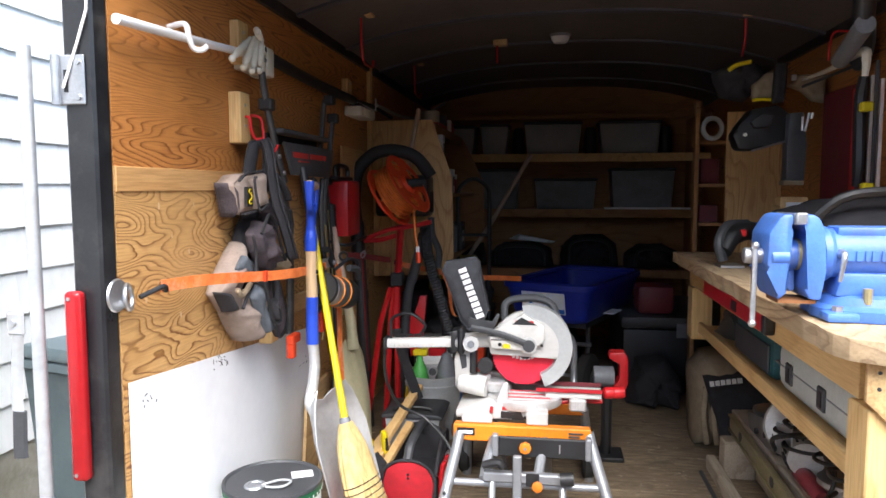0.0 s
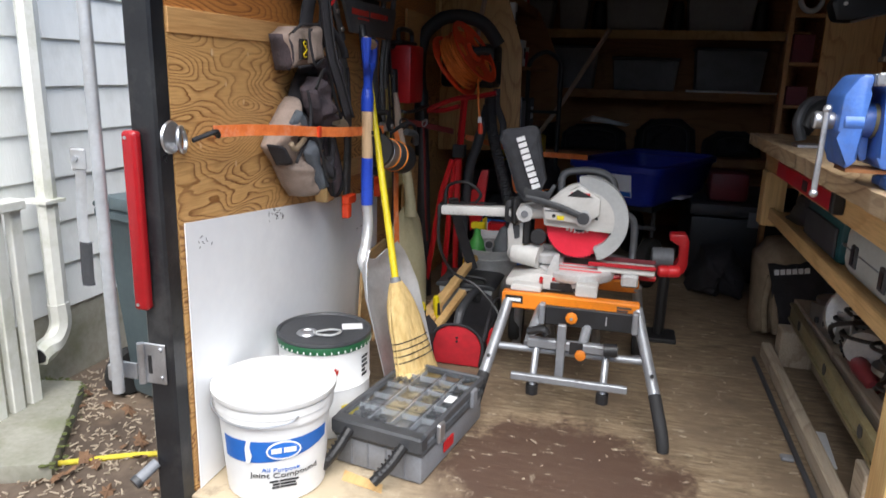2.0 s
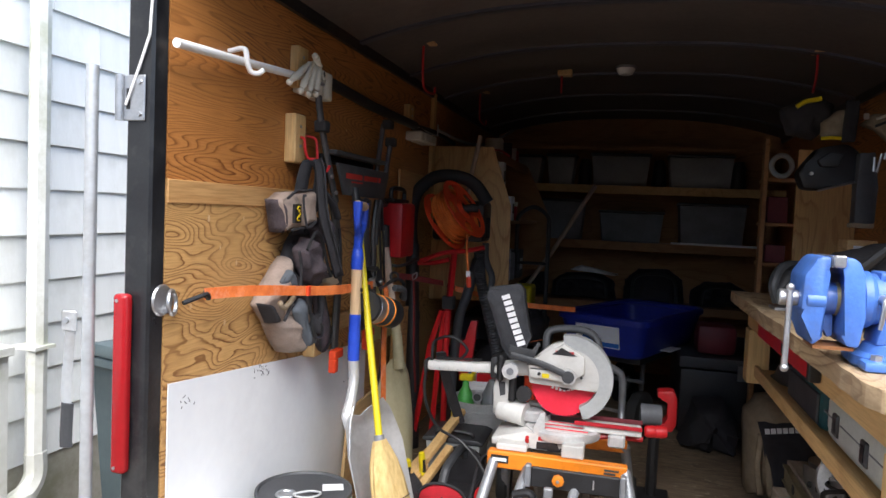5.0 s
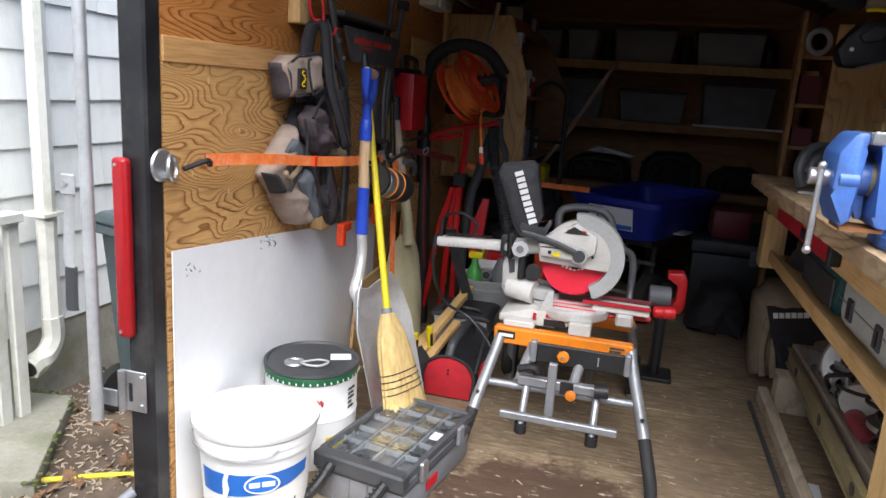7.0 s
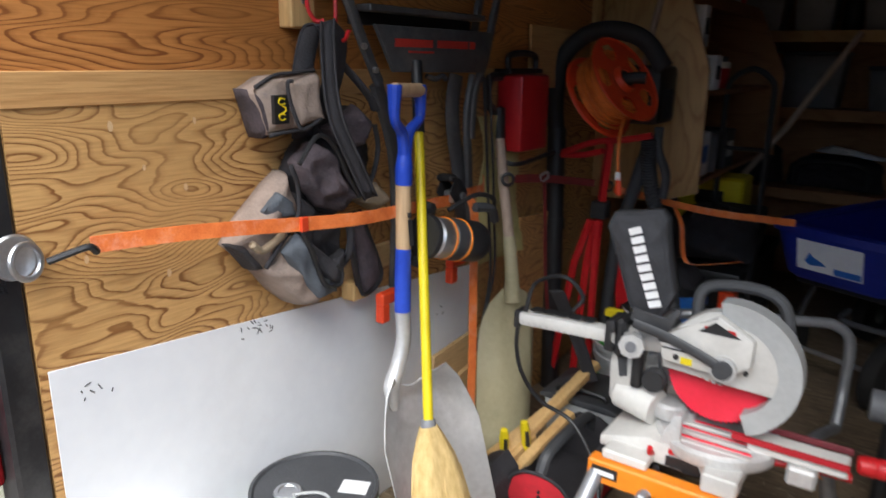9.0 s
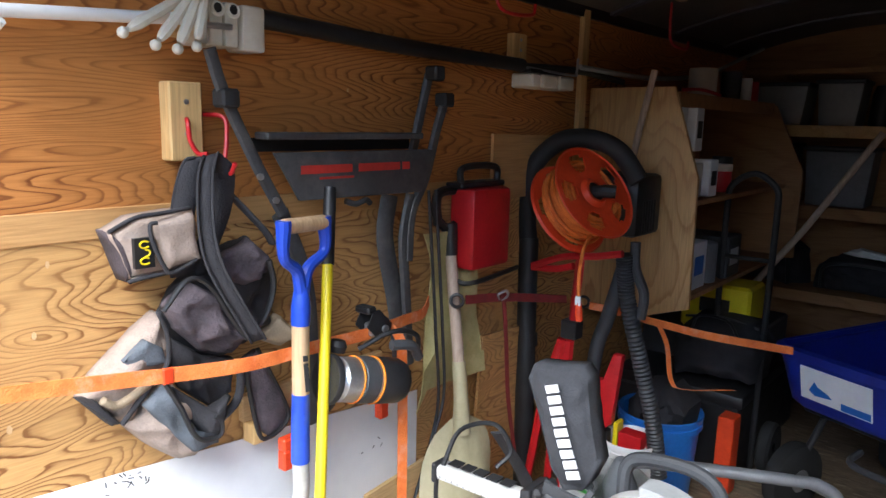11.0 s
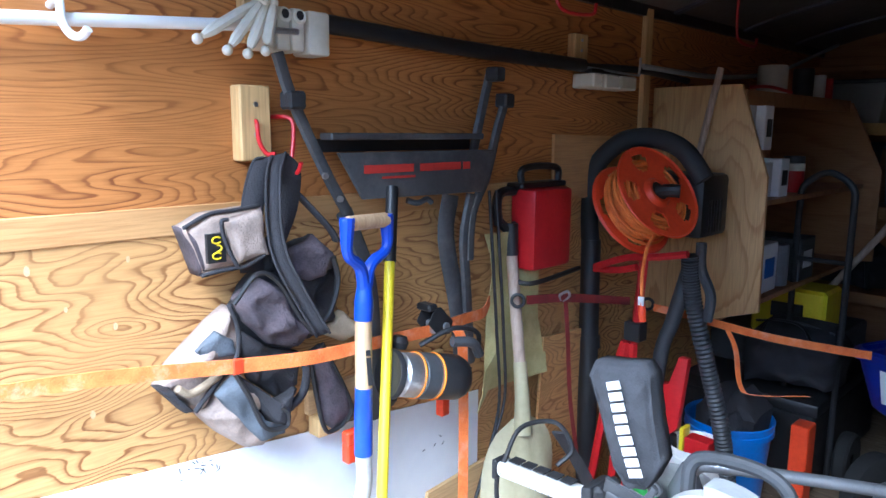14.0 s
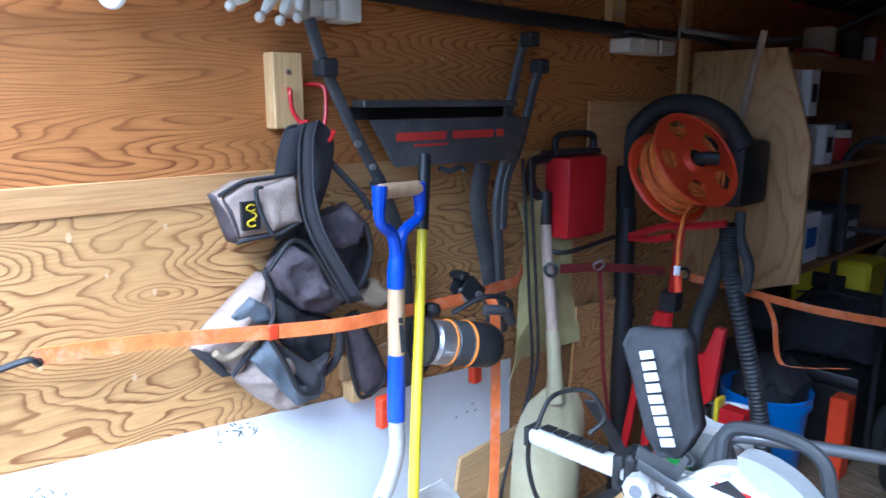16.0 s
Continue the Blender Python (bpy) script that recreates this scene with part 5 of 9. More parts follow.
bars(bm, m4 @ Vector((-0.02, 0.09, 0)), m4.col[0].xyz, m4.col[1].xyz, [[(0, 0.035)], [(0, 0.03)], [(0, 0.033)], [(0, 0.02)], [(0, 0.03)]], 0.008)
part("small_print", bm, DARK_GREY, can)
m4 = on_pail(mc, fc + 34, 0.085, 0.1432)
bm = bmesh.new()
prism(bm, [(-0.03, -0.03), (0.03, -0.03), (0.03, 0.03), (-0.03, 0.03)], 0.0012, m4)
part("label_patch", bm, YELLOW, can, "yellow label patch")
bm = bmesh.new()
for k in range(44):
    a = k * math.tau / 44
    box(bm, -0.002, 0.002, -0.001, 0.0012, -0.004, 0.004, m=mc @ Matrix.Rotation(a, 4, "Z") @ Matrix.Translation((0.1475, 0, 0.312)) @ Matrix.Rotation(radians(90), 4, "Z"))
part("rim_crimps", bm, WHITE, can)

# organiser case with clear lid
org = thing("parts_organizer", "grey and black parts organiser with clear divided lid", "tool box", (-0.45, 0.42, 0))
mo = frame_of((-0.628, 0.232, 0.0), (0.262, -0.045, 0), (0.07, 0.40, 0))
OW, OL, OH = 0.272, 0.425, 0.135
part("tray", B(0.004, OW - 0.004, 0.004, OL - 0.004, 0.002, OH - 0.03, bevel=0.010, seg=2, m=mo), GREY, org)
for a in (0.055, 0.105, 0.16, 0.215):
    part("front_rib", B(a, a + 0.004, 0.0, 0.006, 0.01, OH - 0.045, m=mo), GREY, org)
part("skirt", B(0, OW, 0, OL, OH - 0.055, OH - 0.033, bevel=0.006, m=mo), DARK_GREY, org)
part("inner_tray", B(0.018, OW - 0.018, 0.025, OL - 0.02, OH - 0.032, OH - 0.026, m=mo), FRAME_GREY, org)
bm = bmesh.new()
for a in (0.085, 0.15, 0.21):
    box(bm, a, a + 0.003, 0.025, OL - 0.02, OH - 0.02, OH - 0.003, m=mo)
for a in (0.11, 0.19, 0.27, 0.35):
    box(bm, 0.018, OW - 0.018, a, a + 0.003, OH - 0.02, OH - 0.003, m=mo)
part("divider", bm, GREY, org, "thin grey dividers")
bm = bmesh.new()
random.seed(5)
for k in range(150):
    cx, cy = random.choice(((0.11, 0.15), (0.11, 0.23), (0.17, 0.15), (0.17, 0.23), (0.17, 0.31)))
    p = mo @ Vector((cx + random.uniform(-0.02, 0.022), cy + random.uniform(-0.032, 0.032), OH - 0.016 + random.uniform(0, 0.008)))
    a = random.uniform(0, math.tau)
    d = V(math.cos(a), math.sin(a), random.uniform(-0.1, 0.1)) * 0.014
    cyl(bm, p - d, p + d, 0.0022, 0.0012, 5)
part("screws", bm, DULL_BRASS, org, "loose brass-coloured screws")
bm = bmesh.new()
for k in range(90):
    cx, cy = random.choice(((0.05, 0.07), (0.11, 0.07), (0.05, 0.31), (0.235, 0.15), (0.235, 0.31), (0.235, 0.39)))
    p = mo @ Vector((cx + random.uniform(-0.02, 0.018), cy + random.uniform(-0.03, 0.03), OH - 0.017 + random.uniform(0, 0.006)))
    cyl(bm, p, p + V(0, 0, 0.006), 0.006, n=6)
part("dark_hardware", bm, DARK_GREY, org)
lid = part("lid", B(0.012, OW - 0.012, 0.03, OL - 0.008, OH - 0.001, OH + 0.003, bevel=0.001, m=mo), CLEAR, org, "clear plastic lid")
lid.visible_shadow = False
bm = bmesh.new()
for a in ((0.0, 0.014, 0.02, OL), (OW - 0.014, OW, 0.02, OL), (0, OW, OL - 0.012, OL)):
    box(bm, a[0], a[1], a[2], a[3], OH - 0.018, OH + 0.007, bevel=0.003, m=mo)
part("lid_frame", bm, FRAME_GREY, org)
bm = bmesh.new()
for a in (0.085, 0.15, 0.21):
    box(bm, a - 0.001, a + 0.003, 0.04, OL - 0.02, OH + 0.0032, OH + 0.0062, m=mo)
for a in (0.12, 0.28):
    box(bm, 0.02, OW - 0.02, a - 0.001, a + 0.003, OH + 0.0032, OH + 0.0062, m=mo)
part("lid_ribs", bm, CLEAR, org).visible_shadow = False
part("front_bar", B(0.0, OW, -0.012, 0.032, OH - 0.04, OH + 0.006, bevel=0.006, m=mo), DARK_GREY, org)
part("carry_handle", T([mo @ Vector(p) for p in ((0.06, -0.01, OH - 0.015), (0.045, -0.05, 0.075), (0.02, -0.085, 0.035))], 0.014, n=10), BLACK, org, "ribbed black handle grip")
part("carry_handle", T([mo @ Vector(p) for p in ((0.225, -0.015, OH - 0.02), (0.205, -0.05, 0.075), (0.175, -0.085, 0.035))], 0.014, n=10), BLACK, org, "ribbed black handle grip")
for k in range(7):
    for x0, x1 in ((0.06, 0.02), (0.225, 0.175)):
        f = 0.15 + k / 9
        p = mo @ Vector((x0 + (x1 - x0) * f, -0.012 - 0.075 * f, OH - 0.02 - 0.08 * f))
        part("grip_rib", R(p, mo.to_3x3() @ Vector((x1 - x0, -0.075, -0.08)), 0.014, 0.0025, 12, 5), BLACK, org)
for yy in (0.10, 0.33):
    part("latch", B(OW - 0.002, OW + 0.010, yy - 0.018, yy + 0.018, OH - 0.05, OH + 0.004, bevel=0.003, m=mo), STEEL if yy < 0.2 else GREY, org, "side latch")
part("badge", B(OW - 0.001, OW + 0.004, 0.13, 0.19, 0.035, 0.065, bevel=0.001, m=mo), RED, org, "small red badge")
part("badge", B(OW - 0.04, OW - 0.015, 0.21, 0.25, OH + 0.0075, OH + 0.009, m=mo), TEXT_WHITE, org, "white label")

# ---- mitre saw on its folding stand ----
stand = thing("saw_stand", "silver and orange folding saw stand on bent legs", "saw stand", (-0.06, 0.7, 0))
bar = part("top_rail", B(-0.285, 0.155, 0.825, 0.865, 0.298, 0.352, bevel=0.004), ORANGE_STEEL, stand, "orange steel rail")
part("rail_badge", B(-0.272, -0.215, 0.8215, 0.8245, 0.318, 0.342), BLACK, bar, "black maker's plate")
bm = bmesh.new()
bars(bm, (-0.266, 0.8205, 0.324), (1, 0, 0), (0, 0, 1), [[(0, 0.045)]], 0.010)
part("plate_print", bm, TEXT_WHITE, bar)
bm = bmesh.new()
bars(bm, (0.085, 0.823, 0.335), (1, 0, 0), (0, 0, 1), [[(0, 0.045)], [(0, 0.035)], [(0, 0.04)]], 0.006)
part("warning_print", bm, DARK_GREY, bar)
part("back_rail", B(-0.285, 0.155, 1.13, 1.165, 0.298, 0.34, bevel=0.004), ORANGE_STEEL, stand)
for s, xt, xb in ((-1, -0.262, -0.318), (1, 0.148, 0.248)):
    xm = xt + (xb - xt) * 0.55
    part("leg", T([(xt, 0.845, 0.335), (xt + (xm - xt) * 0.3, 0.80, 0.28), (xm, 0.69, 0.17), (xm + (xb - xm) * 0.4, 0.645, 0.12)], 0.0175, n=12), STAND_GREY, stand)
    part("leg_sleeve", T([(xm + (xb - xm) * 0.3, 0.655, 0.132), (xm + (xb - xm) * 0.8, 0.59, 0.06), (xb, 0.572, 0.022), (xb + s * 0.002, 0.568, 0.0)], [0.0185, 0.019, 0.018, 0.017], n=12), RUBBER, stand, "black rubber foot sleeve")
    part("bolt", C((xm, 0.672, 0.185), (xm + 0.002, 0.667, 0.187), 0.006, n=8), BLACK, stand)
    part("rear_leg", T([(xt, 1.14, 0.32), (xt + s * 0.02, 1.22, 0.16), (xt + s * 0.03, 1.27, 0.0)], 0.0175, n=12), STAND_GREY, stand)
part("cross_tube", C((-0.285, 0.735, 0.198), (0.185, 0.735, 0.203), 0.012, n=12), STAND_GREY, stand)
part("guide_board", B(-0.135, 0.137, 0.775, 0.79, 0.272, 0.335, bevel=0.004), BLACK, stand, "black guide plate")
for x in (-0.05, 0.055):
    if x < 0:
        kn = part("clamp_knob", L([(0, 0), (0.010, 0), (0.019, 0.004), (0.019, 0.012), (0.008, 0.016), (0, 0.016)], Matrix.Translation((x, 0.775, 0.305)) @ Matrix.Rotation(radians(90), 4, "X"), 8), ORANGE_STEEL, stand, "orange star knob")
        part("knob_bolt", C((x, 0.758, 0.305), (x, 0.755, 0.305), 0.005, n=8), STEEL, kn)
    else:
        part("slot", B(x, x + 0.004, 0.772, 0.7745, 0.29, 0.318), STEEL, stand)
for x in (-0.145, 0.145):
    part("end_clip", B(x - 0.010, x + 0.010, 0.77, 0.80, 0.27, 0.34, bevel=0.004), STAND_GREY, stand)
part("lower_frame", B(-0.178, 0.10, 0.705, 0.735, 0.215, 0.245, bevel=0.004), STAND_GREY, stand)
part("upright", B(-0.085, -0.058, 0.69, 0.71, 0.135, 0.305, bevel=0.003), STAND_GREY, stand)
part("plate", B(-0.045, -0.005, 0.700, 0.704, 0.21, 0.25), BLACK, stand)
part("clamp_knob", L([(0, 0), (0.010, 0), (0.017, 0.004), (0.017, 0.012), (0.008, 0.016), (0, 0.016)], Matrix.Translation((-0.01, 0.69, 0.218)) @ Matrix.Rotation(radians(90), 4, "X"), 8), ORANGE_STEEL, stand, "orange star knob")
part("wheel_knob", C((0.058, 0.70, 0.238), (0.098, 0.70, 0.242), 0.020, n=18), BLACK, stand)
part("lever", T([(-0.175, 0.70, 0.27), (-0.13, 0.69, 0.285), (-0.115, 0.69, 0.27)], 0.013, n=8), BLACK, stand)
part("foot_bar", B(-0.215, 0.137, 0.64, 0.66, 0.128, 0.150, bevel=0.003, m=Matrix.Translation((0, 0, 0))), STAND_GREY, stand)
for x in (-0.148, 0.066):
    part("foot_tube", T([(x, 0.74, 0.24), (x, 0.68, 0.16), (x, 0.655, 0.105)], 0.011, n=10), STAND_GREY, stand)
    part("foot_pad", C((x, 0.655, 0.085), (x, 0.655, 0.115), 0.019, n=14), BLACK, stand)
for x in (-0.165, 0.0):
    part("inner_tube", T([(x + 0.02, 0.86, 0.33), (x, 0.78, 0.27), (x - 0.01, 0.72, 0.22)], 0.016, n=10), STAND_GREY, stand)
    part("inner_tube", T([(x + 0.02, 0.86, 0.33), (x + 0.02, 1.0, 0.22), (x + 0.02, 1.2, 0.06), (x + 0.02, 1.24, 0.0)], 0.016, n=10), STAND_GREY, stand)
part("transport_loop", T([(-0.33, 1.50, 0.30), (-0.335, 1.47, 0.42), (-0.32, 1.46, 0.475), (-0.25, 1.46, 0.505), (0.02, 1.62, 0.495), (0.085, 1.66, 0.485), (0.125, 1.68, 0.44), (0.13, 1.68, 0.30), (0.13, 1.62, 0.20)], 0.0155, n=12), STAND_GREY, stand, "bent tube handle")
part("loop_link", T([(-0.33, 1.50, 0.30), (-0.20, 1.30, 0.30), (-0.15, 1.15, 0.31)], 0.0155, n=10), STAND_GREY, stand)
part("loop_link", T([(0.13, 1.62, 0.20), (0.10, 1.40, 0.26), (0.08, 1.15, 0.31)], 0.0155, n=10), STAND_GREY, stand)
for x in (-0.30, 0.175):
    part("wheel", L([(0.02, -0.02), (0.07, -0.022), (0.08, -0.012), (0.08, 0.012), (0.07, 0.022), (0.02, 0.02)], Matrix.Translation((x, 1.30, 0.08)) @ Matrix.Rotation(radians(90), 4, "Y"), 24), TREAD, stand, "black wheel")

saw = thing("mitre_saw", "grey sliding mitre saw with red blade and clear guard", "mitre saw", (-0.06, 0.95, 0.353))
base = part("base", P([(-0.285, 0.353), (-0.045, 0.353), (-0.02, 0.353), (0.02, 0.36), (0.02, 0.39), (-0.045, 0.40), (-0.10, 0.395), (-0.17, 0.41), (-0.285, 0.378)], 0.17, at_y(1.06), bevel=0.005), SAW_GREY, saw)
part("base_slot", B(-0.135, -0.085, 0.887, 0.891, 0.357, 0.38), BLACK, base)
part("badge", B(-0.13, -0.085, 0.886, 0.8895, 0.386, 0.397), RED, base, "small red plate")
for x in (-0.17, -0.055):
    part("bolt", C((x, 0.888, 0.362), (x, 0.884, 0.362), 0.006, n=8), BLACK, base)
part("lock_lever", T([(-0.165, 0.89, 0.375), (-0.165, 0.87, 0.385), (-0.163, 0.865, 0.40)], 0.006, n=8), RED, base, "red lock lever")
part("foot", B(-0.26, -0.16, 0.84, 0.90, 0.353, 0.375, bevel=0.004), SAW_GREY, saw)
part("foot", B(-0.05, 0.02, 0.84, 0.90, 0.353, 0.395, bevel=0.004), SAW_GREY, saw)
part("turntable", L([(0, 0.0), (0.125, 0.0), (0.13, 0.008), (0.13, 0.028), (0.122, 0.034), (0, 0.034)], Matrix.Translation((-0.06, 1.0, 0.385)), 40), ALU, saw, "ribbed turntable")
for k in range(6):
    part("table_rib", B(-0.15 + k * 0.006, 0.03 - k * 0.004, 0.90 + 0.02 * k, 0.905 + 0.02 * k, 0.4185, 0.4215), RED_BLADE if k % 2 else SAW_GREY, saw)
part("fence", P([(-0.20, 0.405), (-0.085, 0.405), (-0.085, 0.425), (-0.115, 0.455), (-0.19, 0.462), (-0.20, 0.445)], 0.02, at_y(1.10), bevel=0.003), ALU, saw)
part("side_table", B(0.01, 0.195, 0.945, 1.0, 0.415, 0.442, bevel=0.004), SAW_GREY, saw)
part("table_strip", B(-0.02, 0.197, 0.935, 0.944, 0.438, 0.450, bevel=0.001), RED_CLOTH, saw, "red edge strip")
part("table_strip", B(-0.06, 0.197, 1.001, 1.006, 0.442, 0.456, bevel=0.001), MAROON, saw, "dark red scale strip")
part("table_arm", B(0.09, 0.145, 0.93, 1.02, 0.375, 0.416, bevel=0.006), ALU, saw)
part("table_arm", T([(0.03, 0.97, 0.39), (0.1, 0.98, 0.40), (0.2, 1.0, 0.395)], 0.010, n=8), RED, saw, "red extension rod")
hd = part("clamp_handle", L([(0, 0), (0.014, 0.0), (0.020, 0.006), (0.021, 0.03), (0.019, 0.034), (0.021, 0.038), (0.021, 0.06), (0.018, 0.072), (0, 0.074)], Matrix.Translation((0.205, 1.02, 0.418)) @ Vector((1, 0.1, 0.04)).to_track_quat("Z", "Y").to_matrix().to_4x4(), 18), RED, saw, "red extension handle")
part("bellows", L([(0, 0), (0.018, 0), (0.026, 0.004), (0.022, 0.010), (0.027, 0.016), (0.022, 0.022), (0.024, 0.03), (0, 0.03)], Matrix.Translation((-0.192, 0.96, 0.518)) @ Matrix.Rotation(radians(90), 4, "X"), 24), RUBBER, saw, "black rubber bellows")
part("spring_post", C((-0.232, 0.945, 0.576), (-0.232, 0.945, 0.493), 0.013, n=14), BLACK, saw)
part("front_fence", P([(-0.153, 0.388), (-0.150, 0.419), (-0.128, 0.474), (-0.112, 0.478), (-0.110, 0.390)], 0.014, at_y(0.905), bevel=0.003), ALU, saw)
part("base_opening", P([(-0.099, 0.353), (-0.097, 0.372), (-0.083, 0.383), (-0.068, 0.380), (-0.058, 0.355)], 0.004, at_y(0.889)), BLACK, base, "dark arched opening")
for x, z in ((-0.152, 0.343), (-0.049, 0.343)):
    part("bolt", C((x, 0.889, z), (x, 0.884, z), 0.008, n=8), BLACK, base)
part("tube_bracket", P([(-0.307, 0.566), (-0.307, 0.635), (-0.286, 0.640), (-0.282, 0.617), (-0.297, 0.607), (-0.297, 0.583), (-0.284, 0.576), (-0.286, 0.563)], 0.075, at_y(1.0), bevel=0.004), BLACK, saw)
part("arm_slot", P([(-0.281, 0.551), (-0.258, 0.552), (-0.255, 0.509), (-0.272, 0.503)], 0.004, at_y(0.9505)), DARK_GREY, saw)
part("column_stub", L([(0, 0), (0.040, 0), (0.042, 0.006), (0.040, 0.028), (0.034, 0.034), (0, 0.036)], Matrix.Translation((-0.162, 0.99, 0.425)), 26), ALU, saw)
# slide tube towards the back, arm and head
part("slide_tube", B(-0.535, -0.24, 0.94, 0.985, 0.572, 0.606, bevel=0.010, seg=2, m=Matrix.Translation((-0.39, 0, 0.59)) @ Matrix.Rotation(radians(-2.5), 4, "Y") @ Matrix.Translation((0.39, 0, -0.59))), SAW_GREY, saw, "pale slide housing")
bm = bmesh.new()
bars(bm, (-0.505, 0.948, 0.6085), (1, 0, 0.04), (0, 1, 0), [[(0, 0.028), (0.034, 0.06), (0.066, 0.094), (0.10, 0.128), (0.134, 0.16)]], 0.026, 0.003)
part("tube_mark", bm, INK, saw, "black lettering on the housing")
bm = bmesh.new()
for k in range(16):
    box(bm, -0.52 + k * 0.016, -0.519 + k * 0.016, 0.9385, 0.9398, 0.576, 0.580)
part("tube_scale", bm, GREY, saw)
part("tube_end", B(-0.545, -0.532, 0.937, 0.988, 0.558, 0.604, bevel=0.004), BLACK, saw)
part("power_cord", T([(-0.52, 0.95, 0.60), (-0.53, 1.02, 0.655), (-0.48, 1.08, 0.665), (-0.42, 1.06, 0.63), (-0.43, 1.02, 0.60)], 0.0055, n=7), BLACK, saw)
part("power_cord", T([(-0.538, 0.95, 0.57), (-0.545, 0.96, 0.50), (-0.535, 0.98, 0.42), (-0.50, 1.02, 0.34), (-0.42, 1.05, 0.29), (-0.33, 1.0, 0.22), (-0.30, 0.96, 0.16)], 0.0055, n=7), BLACK, saw)
part("tube_clamp", B(-0.285, -0.262, 0.925, 1.0, 0.555, 0.645, bevel=0.008), BLACK, saw)
part("pivot_post", P([(-0.295, 0.45), (-0.235, 0.45), (-0.245, 0.52), (-0.225, 0.565), (-0.29, 0.565), (-0.30, 0.53)], 0.07, at_y(1.02), bevel=0.008), SAW_GREY, saw)
part("motor", C((-0.275, 0.98, 0.455), (-0.185, 0.96, 0.445), 0.040, n=20), SAW_GREY, saw)
part("motor_cap", C((-0.28, 0.982, 0.456), (-0.292, 0.984, 0.457), 0.036, 0.028, n=20), ALU, saw)
part("bevel_knob", L([(0, 0), (0.045, 0), (0.05, 0.01), (0.048, 0.03), (0.03, 0.034), (0, 0.034)], Matrix.Translation((-0.155, 1.02, 0.41)), 20), ALU, saw)
part("clamp_wheel", C((-0.240, 0.925, 0.60), (-0.236, 0.90, 0.60), 0.028, n=8), ALU, saw)
part("wheel_hub", C((-0.237, 0.901, 0.60), (-0.235, 0.895, 0.60), 0.012, n=10), GREY, saw)
part("head_arm", T([(-0.26, 0.965, 0.595), (-0.18, 0.965, 0.605), (-0.10, 0.97, 0.60), (-0.05, 0.975, 0.585)], 0.028, n=10, ry=0.02, side=(0, 0, 1)), SAW_GREY, saw)
HUB = V(-0.045, 0.955, 0.602)
arc = lambda r, a0, a1, n: [(HUB.x + r * math.cos(radians(a0 + (a1 - a0) * k / n)), HUB.z - 0.012 + r * math.sin(radians(a0 + (a1 - a0) * k / n))) for k in range(n + 1)]
blade = bmesh.new()
teeth = []
for k in range(120):
    a = k * math.tau / 120
    r = 0.1055 if k % 2 else 0.1005
    teeth.append((HUB.x - 0.020 + r * math.cos(a), HUB.z - 0.044 + r * math.sin(a)))
prism(blade, teeth, 0.0025, at_y(0.962))
bl = part("blade", blade, RED_BLADE, saw, "red toothed blade", smooth=20)
m5 = frame_of((HUB.x - 0.045, 0.959, 0.525), (1, 0, 0.02), (0, 0, 1))
bm = bmesh.new()
for k in range(6):
    prism(bm, [(HUB.x - 0.058 + 0.013 * k + dx, HUB.z - 0.066 + 0.003 * abs(k - 2.5) + dz) for dx, dz in ((0, 0), (0.009, 0.001), (0.010, 0.013), (0.001, 0.012))], 0.0006, at_y(0.9594))
part("blade_mark", bm, TEXT_WHITE, bl, "white mark on the blade")
part("upper_guard", P(arc(0.122, -14, 150, 20) + [(HUB.x - 0.138, HUB.z + 0.018), (HUB.x - 0.128, HUB.z - 0.040), (HUB.x + 0.03, HUB.z - 0.046), (HUB.x + 0.085, HUB.z - 0.050)], 0.03, at_y(0.955), bevel=0.004), SAW_GREY, saw, "pale grey blade housing")
part("guard_slot", B(HUB.x - 0.135, HUB.x - 0.06, 0.8995, 0.9025, HUB.z + 0.026, HUB.z + 0.030), DARK_GREY, saw)
part("guard_slot", B(HUB.x - 0.125, HUB.x - 0.055, 0.8995, 0.9025, HUB.z + 0.014, HUB.z + 0.017), DARK_GREY, saw)
part("warning_label", B(HUB.x - 0.085, HUB.x - 0.062, 0.8995, 0.9015, HUB.z - 0.012, HUB.z + 0.002), YELLOW, saw, "small yellow warning label")
part("case_bolt", C((HUB.x - 0.095, 0.903, HUB.z + 0.0), (HUB.x - 0.095, 0.898, HUB.z), 0.006, n=8), BLACK, saw)
part("case_bolt", C((HUB.x + 0.042, 0.903, HUB.z + 0.0), (HUB.x + 0.042, 0.898, HUB.z), 0.005, n=8), BLACK, saw)
part("flange_nut", C((HUB.x - 0.012, 0.958, HUB.z - 0.034), (HUB.x - 0.012, 0.950, HUB.z - 0.034), 0.024, n=20), BLACK, saw, "dark blade flange")
part("gear_case", P([(HUB.x - 0.135, HUB.z + 0.04), (HUB.x - 0.06, HUB.z + 0.075), (HUB.x - 0.02, HUB.z + 0.105), (HUB.x + 0.05, HUB.z + 0.065), (HUB.x + 0.05, HUB.z + 0.01), (HUB.x - 0.0, HUB.z - 0.022), (HUB.x - 0.125, HUB.z - 0.015)], 0.03, at_y(0.932), bevel=0.006), SAW_GREY, saw)
part("guard_lip", P(arc(0.142, -68, 100, 24) + list(reversed(arc(0.098, -68, 100, 24))), 0.045, at_y(0.968), bevel=0.003), LIGHT_GREY, saw, "translucent grey lower guard")
part("decal", P([(HUB.x - 0.055, HUB.z + 0.068), (HUB.x - 0.025, HUB.z + 0.092), (HUB.x + 0.025, HUB.z + 0.068)], 0.002, at_y(0.901)), BLACK, saw, "black maker's decal")
